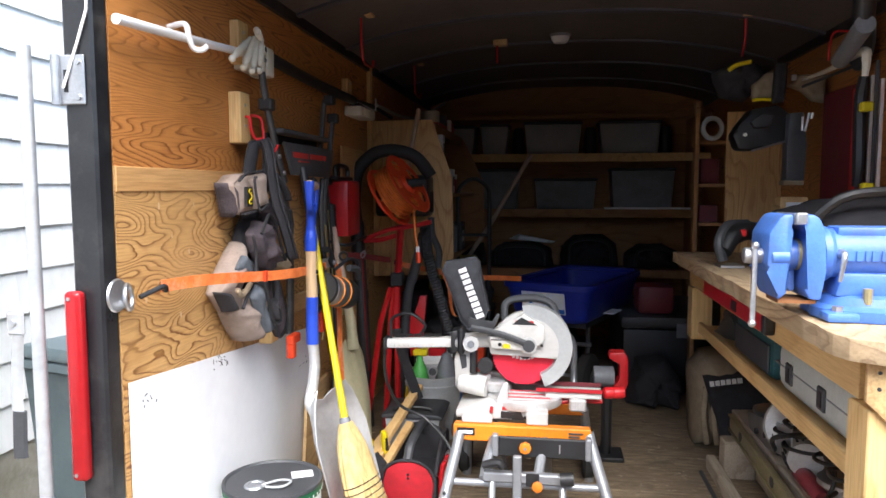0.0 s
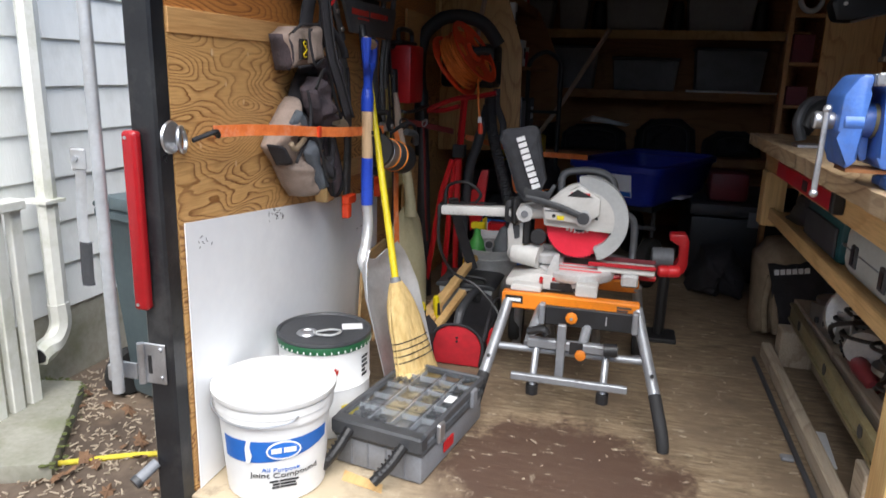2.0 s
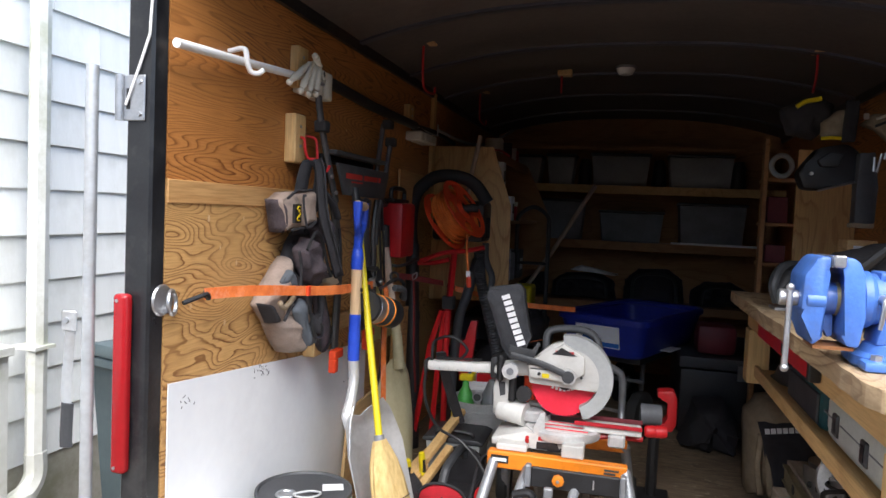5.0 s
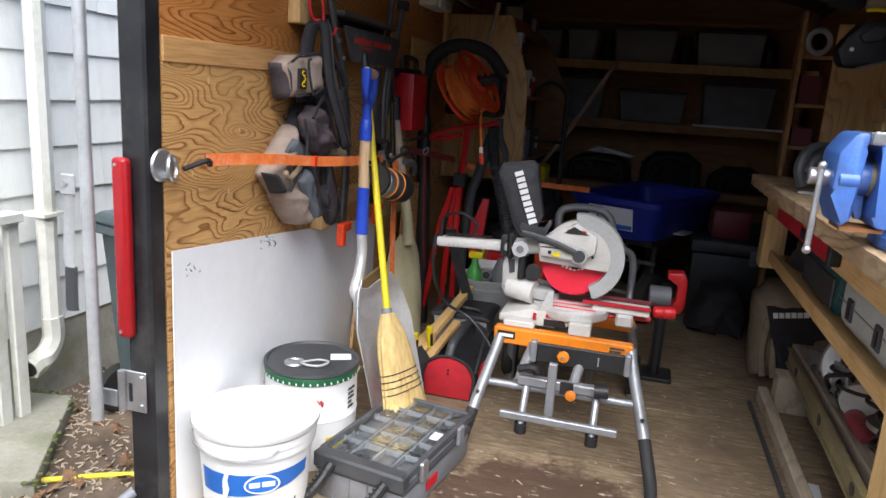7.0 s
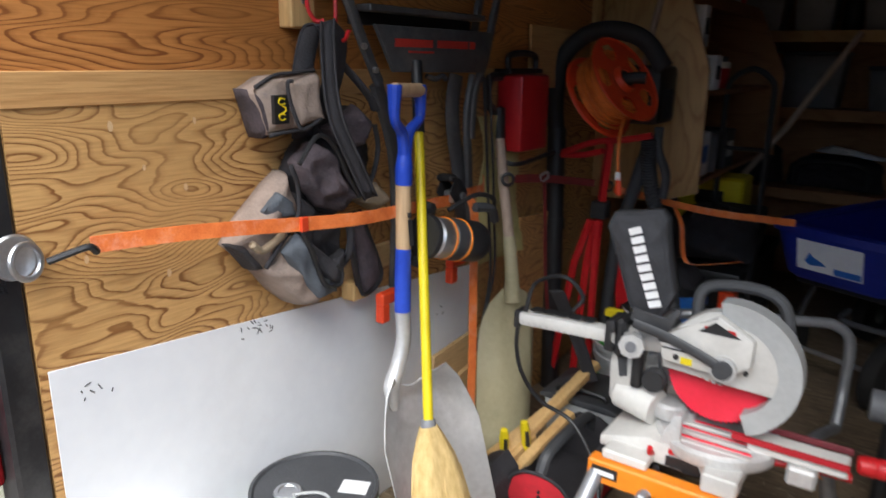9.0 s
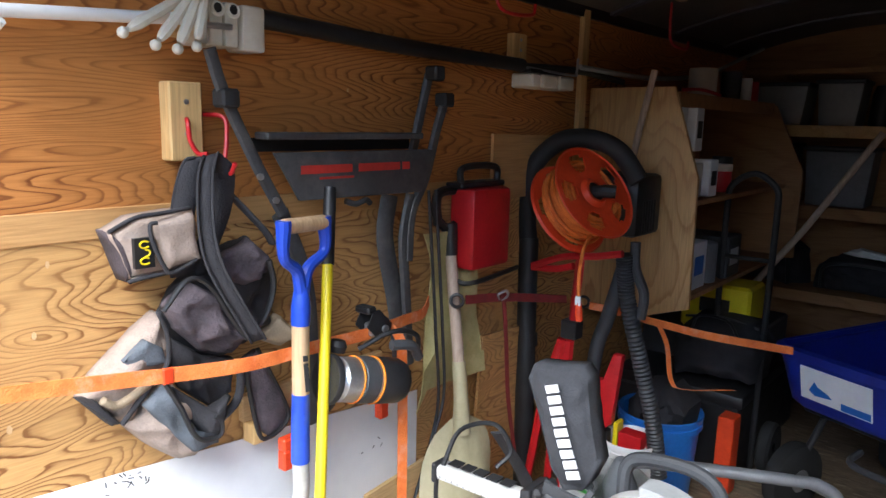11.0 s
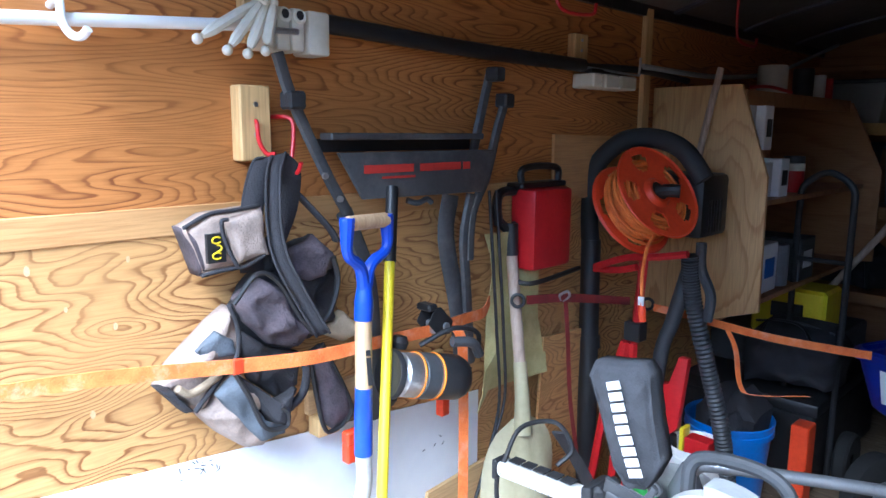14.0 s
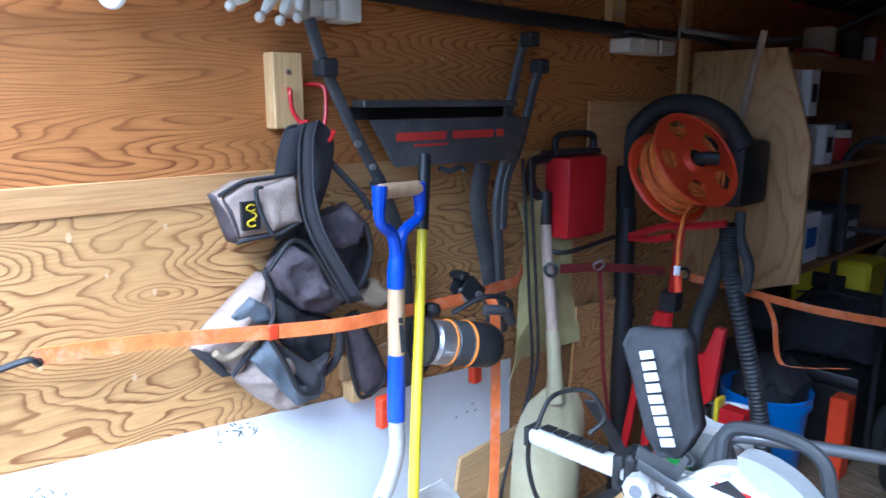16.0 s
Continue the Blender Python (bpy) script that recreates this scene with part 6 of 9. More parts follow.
part("decal", B(HUB.x - 0.045, HUB.x + 0.015, 0.8995, 0.9012, HUB.z + 0.071, HUB.z + 0.081), RED, saw, "red decal strip")
part("hub", C((HUB.x, 0.902, HUB.z), (HUB.x, 0.89, HUB.z), 0.026, n=20), ALU, saw)
part("hub_cap", C((HUB.x, 0.891, HUB.z), (HUB.x, 0.886, HUB.z), 0.020, n=20), DARK_GREY, saw)
part("guard_link", T([(-0.235, 0.90, 0.655), (-0.17, 0.895, 0.645), (-0.11, 0.89, 0.63), (-0.058, 0.887, 0.612)], 0.011, n=8, ry=0.004, side=(0, 0, 1)), DARK_GREY, saw, "dark guard link")
part("guard_bracket", P([(-0.245, 0.66), (-0.21, 0.655), (-0.16, 0.65), (-0.14, 0.70), (-0.15, 0.705), (-0.165, 0.675), (-0.215, 0.68), (-0.24, 0.69)], 0.008, at_y(0.91), bevel=0.002), DARK_GREY, saw)
part("handle", T([(-0.13, 1.0, 0.66), (-0.13, 1.01, 0.715), (-0.10, 1.02, 0.735), (-0.02, 1.03, 0.738), (0.03, 1.03, 0.715), (0.05, 1.02, 0.66)], 0.013, n=10), DARK_GREY, saw, "black carrying handle")
bag = part("dust_bag", PF([(-0.348, 0.83), (-0.335, 0.862), (-0.235, 0.880), (-0.218, 0.862), (-0.205, 0.78), (-0.185, 0.70), (-0.215, 0.635), (-0.255, 0.622), (-0.285, 0.66), (-0.32, 0.76)], 0.068, at_y(1.05), 21, 0.005, flat=0.7), DUST_BAG, saw, "charcoal cloth dust bag")
bm = bmesh.new()
for k in range(9):
    o = V(-0.272 + 0.0075 * k, 0.969 - 0.0025 * min(k, 4) + 0.0 * k, 0.838 - 0.019 * k)
    mm = frame_of(o, (0.36, 0, -0.93), (0.93, 0, 0.36))
    prism(bm, [(-0.0075, -0.014), (0.0075, -0.014), (0.0075, 0.014), (-0.0075, 0.014)], 0.003, mm)
part("bag_print", bm, TEXT_WHITE, bag, "white lettering on the bag")

# ---- clutter between saw and wall ----
tb = thing("red_tool_bag", "open red and black canvas tool bag full of tools", "tool bag", (-0.44, 0.80, 0))
part("end_panel", P([(-0.545, 0.005), (-0.385, 0.005), (-0.378, 0.10), (-0.40, 0.155), (-0.44, 0.18), (-0.50, 0.178), (-0.54, 0.145), (-0.552, 0.09)], 0.018, at_y(0.80), bevel=0.005), RED_CLOTH, tb, "red canvas end panel")
part("end_panel", P([(-0.545, 0.005), (-0.385, 0.005), (-0.378, 0.10), (-0.40, 0.20), (-0.44, 0.225), (-0.50, 0.222), (-0.54, 0.19), (-0.552, 0.09)], 0.018, at_y(1.16), bevel=0.005), BLACK_CLOTH, tb)
part("panel_edge", T([(-0.55, 0.782, 0.01), (-0.556, 0.78, 0.09), (-0.543, 0.78, 0.148), (-0.50, 0.78, 0.183), (-0.44, 0.78, 0.185), (-0.396, 0.78, 0.158), (-0.373, 0.78, 0.10), (-0.38, 0.782, 0.01)], 0.006, n=6), BLACK_CLOTH, tb)
for x, z in ((-0.465, 0.128), (-0.465, 0.112)):
    part("rivet", C((x, 0.782, z), (x, 0.778, z), 0.005, n=8), BLACK, tb)
part("side_panel", B(-0.385, -0.372, 0.80, 1.16, 0.0, 0.12, bevel=0.004), BLACK_CLOTH, tb)
part("side_patch", B(-0.3715, -0.367, 0.98, 1.12, 0.03, 0.11, bevel=0.002), RED_CLOTH, tb, "red canvas side pocket")
part("side_panel", B(-0.558, -0.545, 0.80, 1.16, 0.0, 0.12, bevel=0.004), BLACK_CLOTH, tb)
part("bottom", B(-0.545, -0.385, 0.80, 1.16, 0.001, 0.06), BLACK_CLOTH, tb)
part("bag_handle", T([(-0.47, 0.80, 0.18), (-0.465, 0.84, 0.235), (-0.46, 0.98, 0.25), (-0.46, 1.12, 0.235), (-0.46, 1.15, 0.18)], 0.016, n=8), DARK_GREY, tb, "dark grey bag handle")
part("rim", T([(-0.375, 0.80, 0.12), (-0.37, 0.90, 0.21), (-0.37, 1.0, 0.235), (-0.37, 1.10, 0.21), (-0.375, 1.16, 0.12)], 0.007, n=6), BLACK_CLOTH, tb)
part("strap", T([(-0.372, 0.84, 0.11), (-0.36, 0.88, 0.08), (-0.36, 0.92, 0.10)], 0.010, n=6), RED_CLOTH, tb)
tb.location.y, tb.scale = 0.985, (1.05, 0.86, 0.86)
for i, (x, y, z, lean, mat_, r) in enumerate(((-0.36, 0.835, 0.15, 0.02, RED, 0.009), (-0.358, 0.87, 0.14, 0.015, STEEL, 0.006), (-0.357, 0.90, 0.15, 0.02, RED, 0.008), (-0.36, 0.94, 0.15, 0.02, STEEL, 0.007))):
    ob = single("hand_tool", T([(x, y + 0.17, 0.0), (x + lean * 0.5, y + 0.17, z - 0.03), (x + lean, y + 0.17, z)], [r * 0.6, r, r * 0.8], n=8), mat_, "screwdriver in the bag's outer pocket" if mat_ is RED else "steel hand tool in the bag's outer pocket", "hand tool", "tools in the bag pocket")
for (x, y, z, a) in ((-0.625, 1.06, 0.195, 0.4), (-0.585, 1.10, 0.215, -0.2)):
    lv = thing("folding_knife", "yellow and black utility knife standing in the tool pile", "utility knife", (x, y, z - 0.12), "yellow knives")
    d = V(0.02 * math.sin(a), -0.02, 0.1)
    part("handle", T([V(x, y, z) - d * 0.9, V(x, y, z) - d * 0.3, V(x, y, z)], [0.012, 0.014, 0.010], n=8), YELLOW, lv)
    part("grip_inlay", T([V(x + 0.008, y - 0.006, z) - d * 0.75, V(x + 0.008, y - 0.006, z) - d * 0.25], 0.007, n=6, steps=1), BLACK, lv)
sp = thing("spring_clamp", "black and yellow spring clamp on the tool pile", "clamp", (-0.62, 0.9, 0.05))
for s in (-1, 1):
    part("clamp_arm", T([(-0.62 + s * 0.02, 0.90, 0.20), (-0.615 + s * 0.012, 0.90, 0.15), (-0.61 - s * 0.008, 0.89, 0.09)], 0.008, n=8), YELLOW if s > 0 else BLACK, sp)
single("rag_roll", PF([(-0.66, 0.0), (-0.56, 0.0), (-0.555, 0.13), (-0.59, 0.17), (-0.64, 0.14)], 0.16, at_y(1.02), 31, 0.02), BLACK_CLOTH, "dark rolled work cloth on the floor", "cloth")
tub = thing("grey_tub", "grey plastic tub with black lid behind the tool bag", "tub", (-0.55, 1.40, 0))
part("body", P([(-0.61, 0.01), (-0.43, 0.01), (-0.405, 0.20), (-0.635, 0.20)], 0.20, at_y(1.52), bevel=0.008), LIGHT_GREY, tub)
part("lid", P([(-0.645, 0.192), (-0.395, 0.192), (-0.395, 0.204), (-0.42, 0.214), (-0.61, 0.214), (-0.645, 0.206)], 0.22, at_y(1.53), bevel=0.005), DARK_GREY, tub)
part("lid_handle", T([(-0.60, 1.34, 0.214), (-0.58, 1.34, 0.232), (-0.46, 1.34, 0.232), (-0.44, 1.34, 0.214)], 0.007, n=6), BLACK, tub)
gb = thing("grey_bucket", "light grey plastic bucket holding spray bottles", "bucket", (-0.50, 1.66, 0))
mg = Matrix.Translation((-0.49, 1.68, 0.0))
part("body", L([(0, 0.003), (0.098, 0.0), (0.103, 0.005), (0.122, 0.235), (0.130, 0.237), (0.131, 0.252), (0.125, 0.255), (0.126, 0.275), (0.134, 0.277), (0.134, 0.292), (0.128, 0.294), (0.120, 0.28), (0.100, 0.02), (0, 0.015)], mg, 32), LIGHT_GREY, gb)
sb = thing("spray_bottle", "green plastic spray bottle standing in the bucket", "bottle", (-0.56, 1.62, 0.02))
part("body", L([(0, 0), (0.04, 0.002), (0.044, 0.02), (0.044, 0.24), (0.030, 0.30), (0.015, 0.33), (0.013, 0.36), (0, 0.36)], Matrix.Translation((-0.545, 1.63, 0.02)), 20), GREEN, sb)
part("trigger_head", B(-0.575, -0.51, 1.615, 1.645, 0.375, 0.405, bevel=0.006), YELLOW, sb, "yellow trigger head")
tn = thing("caulk_tube", "grey nozzle and gauge standing in the bucket", "bottle", (-0.46, 1.65, 0.02))
part("body", L([(0, 0), (0.045, 0), (0.05, 0.02), (0.05, 0.28), (0.03, 0.33), (0.018, 0.36), (0, 0.37)], Matrix.Translation((-0.43, 1.66, 0.02)), 20), GREY, tn)
part("gauge", C((-0.475, 1.565, 0.325), (-0.475, 1.552, 0.325), 0.022, n=20), STEEL, tn, "round steel gauge")
part("gauge_face", C((-0.475, 1.5525, 0.325), (-0.475, 1.550, 0.325), 0.016, n=20), DARK_GREY, tn)
single("black_strap", T([(-0.555, 1.20, 0.58), (-0.55, 1.30, 0.45), (-0.53, 1.34, 0.36), (-0.50, 1.36, 0.262)], 0.020, n=8, ry=0.004, side=(1, 0.3, 0)), BLACK_CLOTH, "wide black nylon strap hanging behind the saw arm", "strap")
single("veneer_scrap", P([(-0.58, 0.20), (-0.46, 0.165), (-0.45, 0.13), (-0.57, 0.155)], 0.002, Matrix.Translation((0, 0, 0.0008))), PINE_Y, "thin torn piece of pale veneer on the floor", "wood scrap")

random.seed(33)
bm = bmesh.new()
for k in range(170):
    x, yv = random.uniform(-0.85, 0.6), random.uniform(0.02, 1.9)
    a, l, w = random.uniform(0, 6.3), random.uniform(0.002, 0.008) * random.choice((1, 1, 1, 1.8)), random.uniform(0.001, 0.003)
    m = Matrix.Translation((x, yv, 0.0012)) @ Matrix.Rotation(a, 4, "Z")
    prism(bm, [(-l, -w), (l * 0.7, -w * 0.7), (l, w * 0.4), (-l * 0.6, w)], random.uniform(0.001, 0.003), m)
single("sawdust_chips", bm, OLD_WOOD, "pale wood chips and crumbs strewn over the floor", "debris", kind="stuff", smooth=None)


# ---- workbench along the right wall ----
bench = thing("workbench", "wooden workbench with thick worn top and lower shelf", "workbench", (0.8, 0.8, 0))
bm = bmesh.new()
random.seed(14)
rough_edge = [(0.535 + random.gauss(0, 0.0022), 1.68 - 0.04 * k + random.uniform(-0.012, 0.012)) for k in range(1, 42)]
prism(bm, [(0.60, -0.085), (1.115, -0.085), (1.115, 1.68), (0.535, 1.68)] + rough_edge + [(0.536, -0.01), (0.55, -0.05)], 0.042, Matrix.Translation((0, 0, 0.806)), bevel=0.0025)
part("top", bm, BENCH, bench, "worn plywood bench top with rough edge")
part("apron", B(0.60, 0.63, 0.03, 1.64, 0.715, 0.805, bevel=0.002), PINE_Y, bench)
part("end_apron", B(0.631, 1.11, 0.0, 0.03, 0.70, 0.805, bevel=0.002), PINE, bench)
for yy, z0 in ((-0.01, 0.001), (1.58, 0.50)):
    part("post", B(0.595, 0.675, yy - 0.02, yy + 0.07, z0, 0.71, bevel=0.003), PINE, bench)
part("gusset", P([(0.585, 0.80), (0.72, 0.80), (0.72, 0.70), (0.66, 0.655), (0.585, 0.73)], 0.012, at_y(-0.031), bevel=0.002), BOARD, bench)
bm = bmesh.new()
for x, z in ((0.605, 0.785), (0.625, 0.785), (0.605, 0.755), (0.628, 0.755), (0.65, 0.785)):
    part("screw", C((x, -0.0425, z), (x, -0.046, z), 0.0035, n=8), DARK_GREY, bench)
bm.free()
shelf = part("shelf", B(0.64, 1.11, 0.08, 1.56, 0.545, 0.558), PINE_Y, bench)
part("shelf_edge", B(0.622, 0.639, 0.065, 1.57, 0.528, 0.572, bevel=0.002), PINE_Y, bench)
bv = thing("bench_vise", "blue cast-iron bench vise bolted to the bench", "vise", (0.66, 0.17, 0.849))
VY, VZ = 0.17, 0.978
part("swivel_base", L([(0, 0), (0.104, 0), (0.108, 0.006), (0.106, 0.022), (0.092, 0.030), (0.085, 0.046), (0.070, 0.050), (0, 0.050)], Matrix.Translation((0.665, VY, 0.849)) @ Matrix.Diagonal((1.0, 0.80, 1, 1)), 36), VISE_BLUE, bv)
for x0, y0 in ((0.562, 0.088), (0.70, 0.082), (0.562, 0.20)):
    lug = part("base_lug", B(x0, x0 + 0.062, y0, y0 + 0.05, 0.849, 0.869, bevel=0.007, seg=2), VISE_BLUE, bv)
    part("bolt", C((x0 + 0.026, y0 + 0.022, 0.868), (x0 + 0.026, y0 + 0.022, 0.880), 0.011, n=6), STEEL, lug, "zinc hexagon bolt")
part("swivel_lock", C((0.642, VY - 0.062, 0.885), (0.642, VY - 0.062, 0.916), 0.009, n=10), BRASS, bv, "threaded lock bolt")
part("neck", P([(0.588, 0.895), (0.80, 0.895), (0.77, 0.945), (0.60, 0.945)], 0.085, at_y(VY + 0.042), bevel=0.008), VISE_BLUE, bv)
part("barrel", L([(0, 0), (0.047, 0), (0.051, 0.004), (0.051, 0.33), (0.044, 0.345), (0, 0.348)], Matrix.Translation((0.583, VY, VZ + 0.004)) @ Matrix.Rotation(radians(90), 4, "Y"), 36), VISE_BLUE, bv)
part("top_flat", B(0.592, 0.86, VY - 0.034, VY + 0.034, VZ + 0.035, VZ + 0.059, bevel=0.006, seg=2), VISE_BLUE, bv)
part("collar", L([(0, 0), (0.048, 0), (0.056, 0.005), (0.057, 0.018), (0.052, 0.026), (0, 0.026)], Matrix.Translation((0.560, VY, VZ + 0.002)) @ Matrix.Rotation(radians(90), 4, "Y"), 36), VISE_BLUE, bv)
bm = bmesh.new()
bars(bm, (0.605, VY - 0.0505, VZ - 0.008), (1, 0, 0), (0, 0, 1), [[(0, 0.012), (0.017, 0.029), (0.034, 0.04), (0.046, 0.058), (0.064, 0.076)]], 0.020, 0.003)
part("raised_mark", bm, VISE_BLUE, bv, "raised cast mark")
part("front_jaw", P([(0.453, 1.024), (0.474, 1.058), (0.483, 1.063), (0.499, 1.063), (0.499, 1.042), (0.492, 1.030), (0.492, 0.905), (0.477, 0.890), (0.470, 0.893), (0.457, 0.948), (0.451, 0.960)], 0.125, at_y(VY + 0.062), bevel=0.006), VISE_BLUE, bv)
part("jaw_rib", L([(0, 0), (0.026, 0), (0.031, 0.006), (0.031, 0.038), (0, 0.04)], Matrix.Translation((0.455, VY - 0.002, VZ - 0.002)) @ Matrix.Rotation(radians(90), 4, "Y") @ Matrix.Diagonal((1, 2.12, 1, 1)), 28), VISE_BLUE, bv)
part("rear_jaw", P([(0.512, 1.063), (0.536, 1.063), (0.549, 1.055), (0.560, 1.030), (0.565, 0.948), (0.556, 0.890), (0.533, 0.892), (0.524, 0.91), (0.528, 1.030), (0.512, 1.042)], 0.125, at_y(VY + 0.062), bevel=0.006), VISE_BLUE, bv)
part("jaw_plate", B(0.500, 0.5055, VY - 0.058, VY + 0.058, 1.042, 1.064, bevel=0.001), STEEL, bv, "steel jaw plate")
part("jaw_plate", B(0.506, 0.5115, VY - 0.058, VY + 0.058, 1.042, 1.064, bevel=0.001), STEEL, bv, "steel jaw plate")
part("anvil_tab", B(0.502, 0.524, VY - 0.069, VY - 0.050, 1.043, 1.066, bevel=0.003), STEEL, bv, "bright worn steel tab")
part("guide_tube", C((0.490, VY - 0.004, VZ), (0.530, VY - 0.004, VZ), 0.032, n=28), VISE_BLUE, bv)
part("guide_ring", C((0.520, VY - 0.004, VZ), (0.527, VY - 0.004, VZ), 0.0335, n=28), BRASS, bv, "greasy bare ring")
part("chipped_patch", P([(0.500, 0.945), (0.520, 0.95), (0.522, 0.905), (0.512, 0.90), (0.505, 0.915)], 0.02, at_y(VY + 0.01), bevel=0.002), VISE_BLUE, bv)
part("bottom_plate", B(0.478, 0.55, VY - 0.05, VY + 0.03, 0.882, 0.889), COPPER, bv, "bare copper-coloured plate")
part("screw_head", L([(0, 0), (0.014, 0), (0.0165, 0.003), (0.0165, 0.03), (0.014, 0.042), (0, 0.042)], Matrix.Translation((0.416, VY - 0.02, VZ - 0.002)) @ Matrix.Rotation(radians(90), 4, "Y"), 20), STEEL, bv)
part("tommy_bar", C((0.434, VY - 0.04, 0.997), (0.431, VY - 0.045, 0.840), 0.0058, n=12), STEEL, bv, "steel turning bar")
for x, y, z in ((0.434, VY - 0.04, 0.998), (0.431, VY - 0.045, 0.838)):
    bm = bmesh.new()
    bmesh.ops.create_uvsphere(bm, u_segments=12, v_segments=8, radius=0.0085, matrix=Matrix.Translation((x, y, z)))
    part("bar_end", bm, STEEL, bv)
part("lock_lever", T([(0.594, VY - 0.048, 0.985), (0.594, VY - 0.066, 0.982), (0.590, VY - 0.070, 0.955), (0.586, VY - 0.070, 0.930)], [0.010, 0.007, 0.005, 0.004], n=10), STEEL, bv, "small lock lever")

rec = thing("jigsaw", "black and red cordless saw lying on the bench", "power tool", (0.66, 1.2, 0.85))
part("body", T([(0.60, 1.10, 0.90), (0.64, 1.14, 0.955), (0.72, 1.20, 0.965), (0.80, 1.24, 0.93)], [0.028, 0.035, 0.032, 0.03], n=12), BLACK, rec)
part("handle", T([(0.60, 1.10, 0.87), (0.585, 1.10, 0.93), (0.62, 1.14, 0.985), (0.70, 1.20, 0.99)], 0.017, n=10), DARK_GREY, rec)
part("battery", B(0.70, 0.79, 1.12, 1.19, 0.852, 0.91, bevel=0.008), MAROON, rec, "dark red battery")
part("trigger", B(0.655, 0.68, 1.115, 1.135, 0.95, 0.975, bevel=0.004), RED, rec)
part("shoe", B(0.585, 0.66, 1.06, 1.16, 0.849, 0.857), STEEL, rec)
bb1 = thing("black_tool_bag", "soft black tool bag slumped on the bench", "bag", (0.85, 0.75, 0.85))
part("body", PF([(0.68, 0.85), (1.08, 0.85), (1.10, 1.02), (1.02, 1.085), (0.82, 1.08), (0.70, 1.04)], 0.34, at_y(0.95), 41, 0.02), BLACK_CLOTH, bb1)
part("strap", T([(0.70, 0.62, 1.02), (0.78, 0.60, 1.09), (0.90, 0.60, 1.105), (1.0, 0.62, 1.09)], 0.014, n=8), BLACK, bb1)

# things hanging on the wall above the bench
def right_at(x):
    return frame_of((x, 0, 0), (0, -1, 0), (0, 0, 1))  # (u, v, w) is (-y, z, -x)


hb = thing("hanging_tool_bag", "black tool bag with yellow rim hanging from the wall", "tool bag", (0.95, 1.75, 1.3))
part("body", PF([(0.677, 1.587), (0.744, 1.628), (0.821, 1.623), (0.866, 1.601), (0.853, 1.527), (0.808, 1.467), (0.710, 1.489)], 0.14, at_y(1.74), 42, 0.012), BLACK_CLOTH, hb)
part("yellow_trim", T([(0.714, 1.590, 1.581), (0.746, 1.590, 1.601), (0.799, 1.590, 1.612)], 0.009, n=8), YELLOW, hb, "yellow trim")
part("buckle", T([(0.803, 1.570, 1.460), (0.835, 1.570, 1.466), (0.882, 1.570, 1.457)], 0.006, n=8), TAN_DUSTY, hb)
gb2 = thing("canvas_holster", "tan canvas holster with yellow edge and black strap", "tool holster", (0.95, 1.55, 1.3))
part("body", PF([(0.807, 1.523), (0.864, 1.570), (0.900, 1.573), (0.890, 1.462), (0.810, 1.465)], 0.05, at_y(1.62), 43, 0.006), TAN_DUSTY, gb2)
part("edge", T([(0.801, 1.565, 1.458), (0.834, 1.565, 1.461), (0.880, 1.565, 1.458)], 0.007, n=6), YELLOW, gb2, "yellow edge")
part("strap", PF([(0.876, 1.599), (0.921, 1.598), (0.919, 1.521), (0.913, 1.444), (0.869, 1.444)], 0.03, at_y(1.56), 48, 0.003), BLACK_CLOTH, gb2, "wide black strap")
part("strap_buckle", B(0.924, 0.942, 1.50, 1.515, 1.523, 1.545, bevel=0.003), STEEL, gb2)
part("side_flap", PF([(0.945, 1.519), (0.999, 1.497), (1.040, 1.458), (1.086, 1.451), (1.093, 1.561), (0.989, 1.562)], 0.04, at_y(1.64), 49, 0.005), TAN_DUSTY, gb2)
cs = thing("nail_gun", "black nail gun hanging on the wall above the bench", "power tool", (0.95, 1.6, 1.15))
part("body", P([(0.725, 1.324), (0.750, 1.361), (0.794, 1.423), (0.892, 1.438), (0.940, 1.399), (0.943, 1.296), (0.874, 1.284), (0.809, 1.261), (0.748, 1.265)], 0.10, at_y(1.64), bevel=0.014), BLACK, cs)
part("top_housing", P([(0.784, 1.372), (0.828, 1.404), (0.874, 1.397), (0.857, 1.351), (0.799, 1.347)], 0.03, at_y(1.545), bevel=0.008), DARK_GREY, cs)
part("belt_hook", T([(0.794, 1.530, 1.259), (0.855, 1.530, 1.277), (0.922, 1.530, 1.296)], 0.0045, n=6), STEEL, cs, "bright steel rod")
part("lens", C((0.769, 1.535, 1.322), (0.769, 1.525, 1.322), 0.007, n=10), WHITE, cs, "small white cap")
part("magazine", P([(0.920, 1.400), (0.973, 1.404), (0.987, 1.276), (0.985, 1.143), (0.915, 1.140), (0.917, 1.274)], 0.06, at_y(1.56), bevel=0.006), FRAME_GREY, cs, "grey magazine")
part("magazine_foot", P([(0.910, 1.144), (0.984, 1.141), (0.980, 1.125), (0.908, 1.126)], 0.064, at_y(1.562), bevel=0.003), TAN_DUSTY, cs)
for a, b in (((0.968, 1.500, 1.385), (0.968, 1.500, 1.333)), ((0.990, 1.500, 1.399), (0.978, 1.500, 1.330)), ((1.002, 1.500, 1.400), (0.999, 1.500, 1.378))):
    part("spring", C(a, b, 0.005, n=8), STEEL, cs, "bright steel rod")
hk = thing("hacksaw", "hacksaw with cream frame hanging on the wall", "hacksaw", (0.98, 1.1, 1.1))
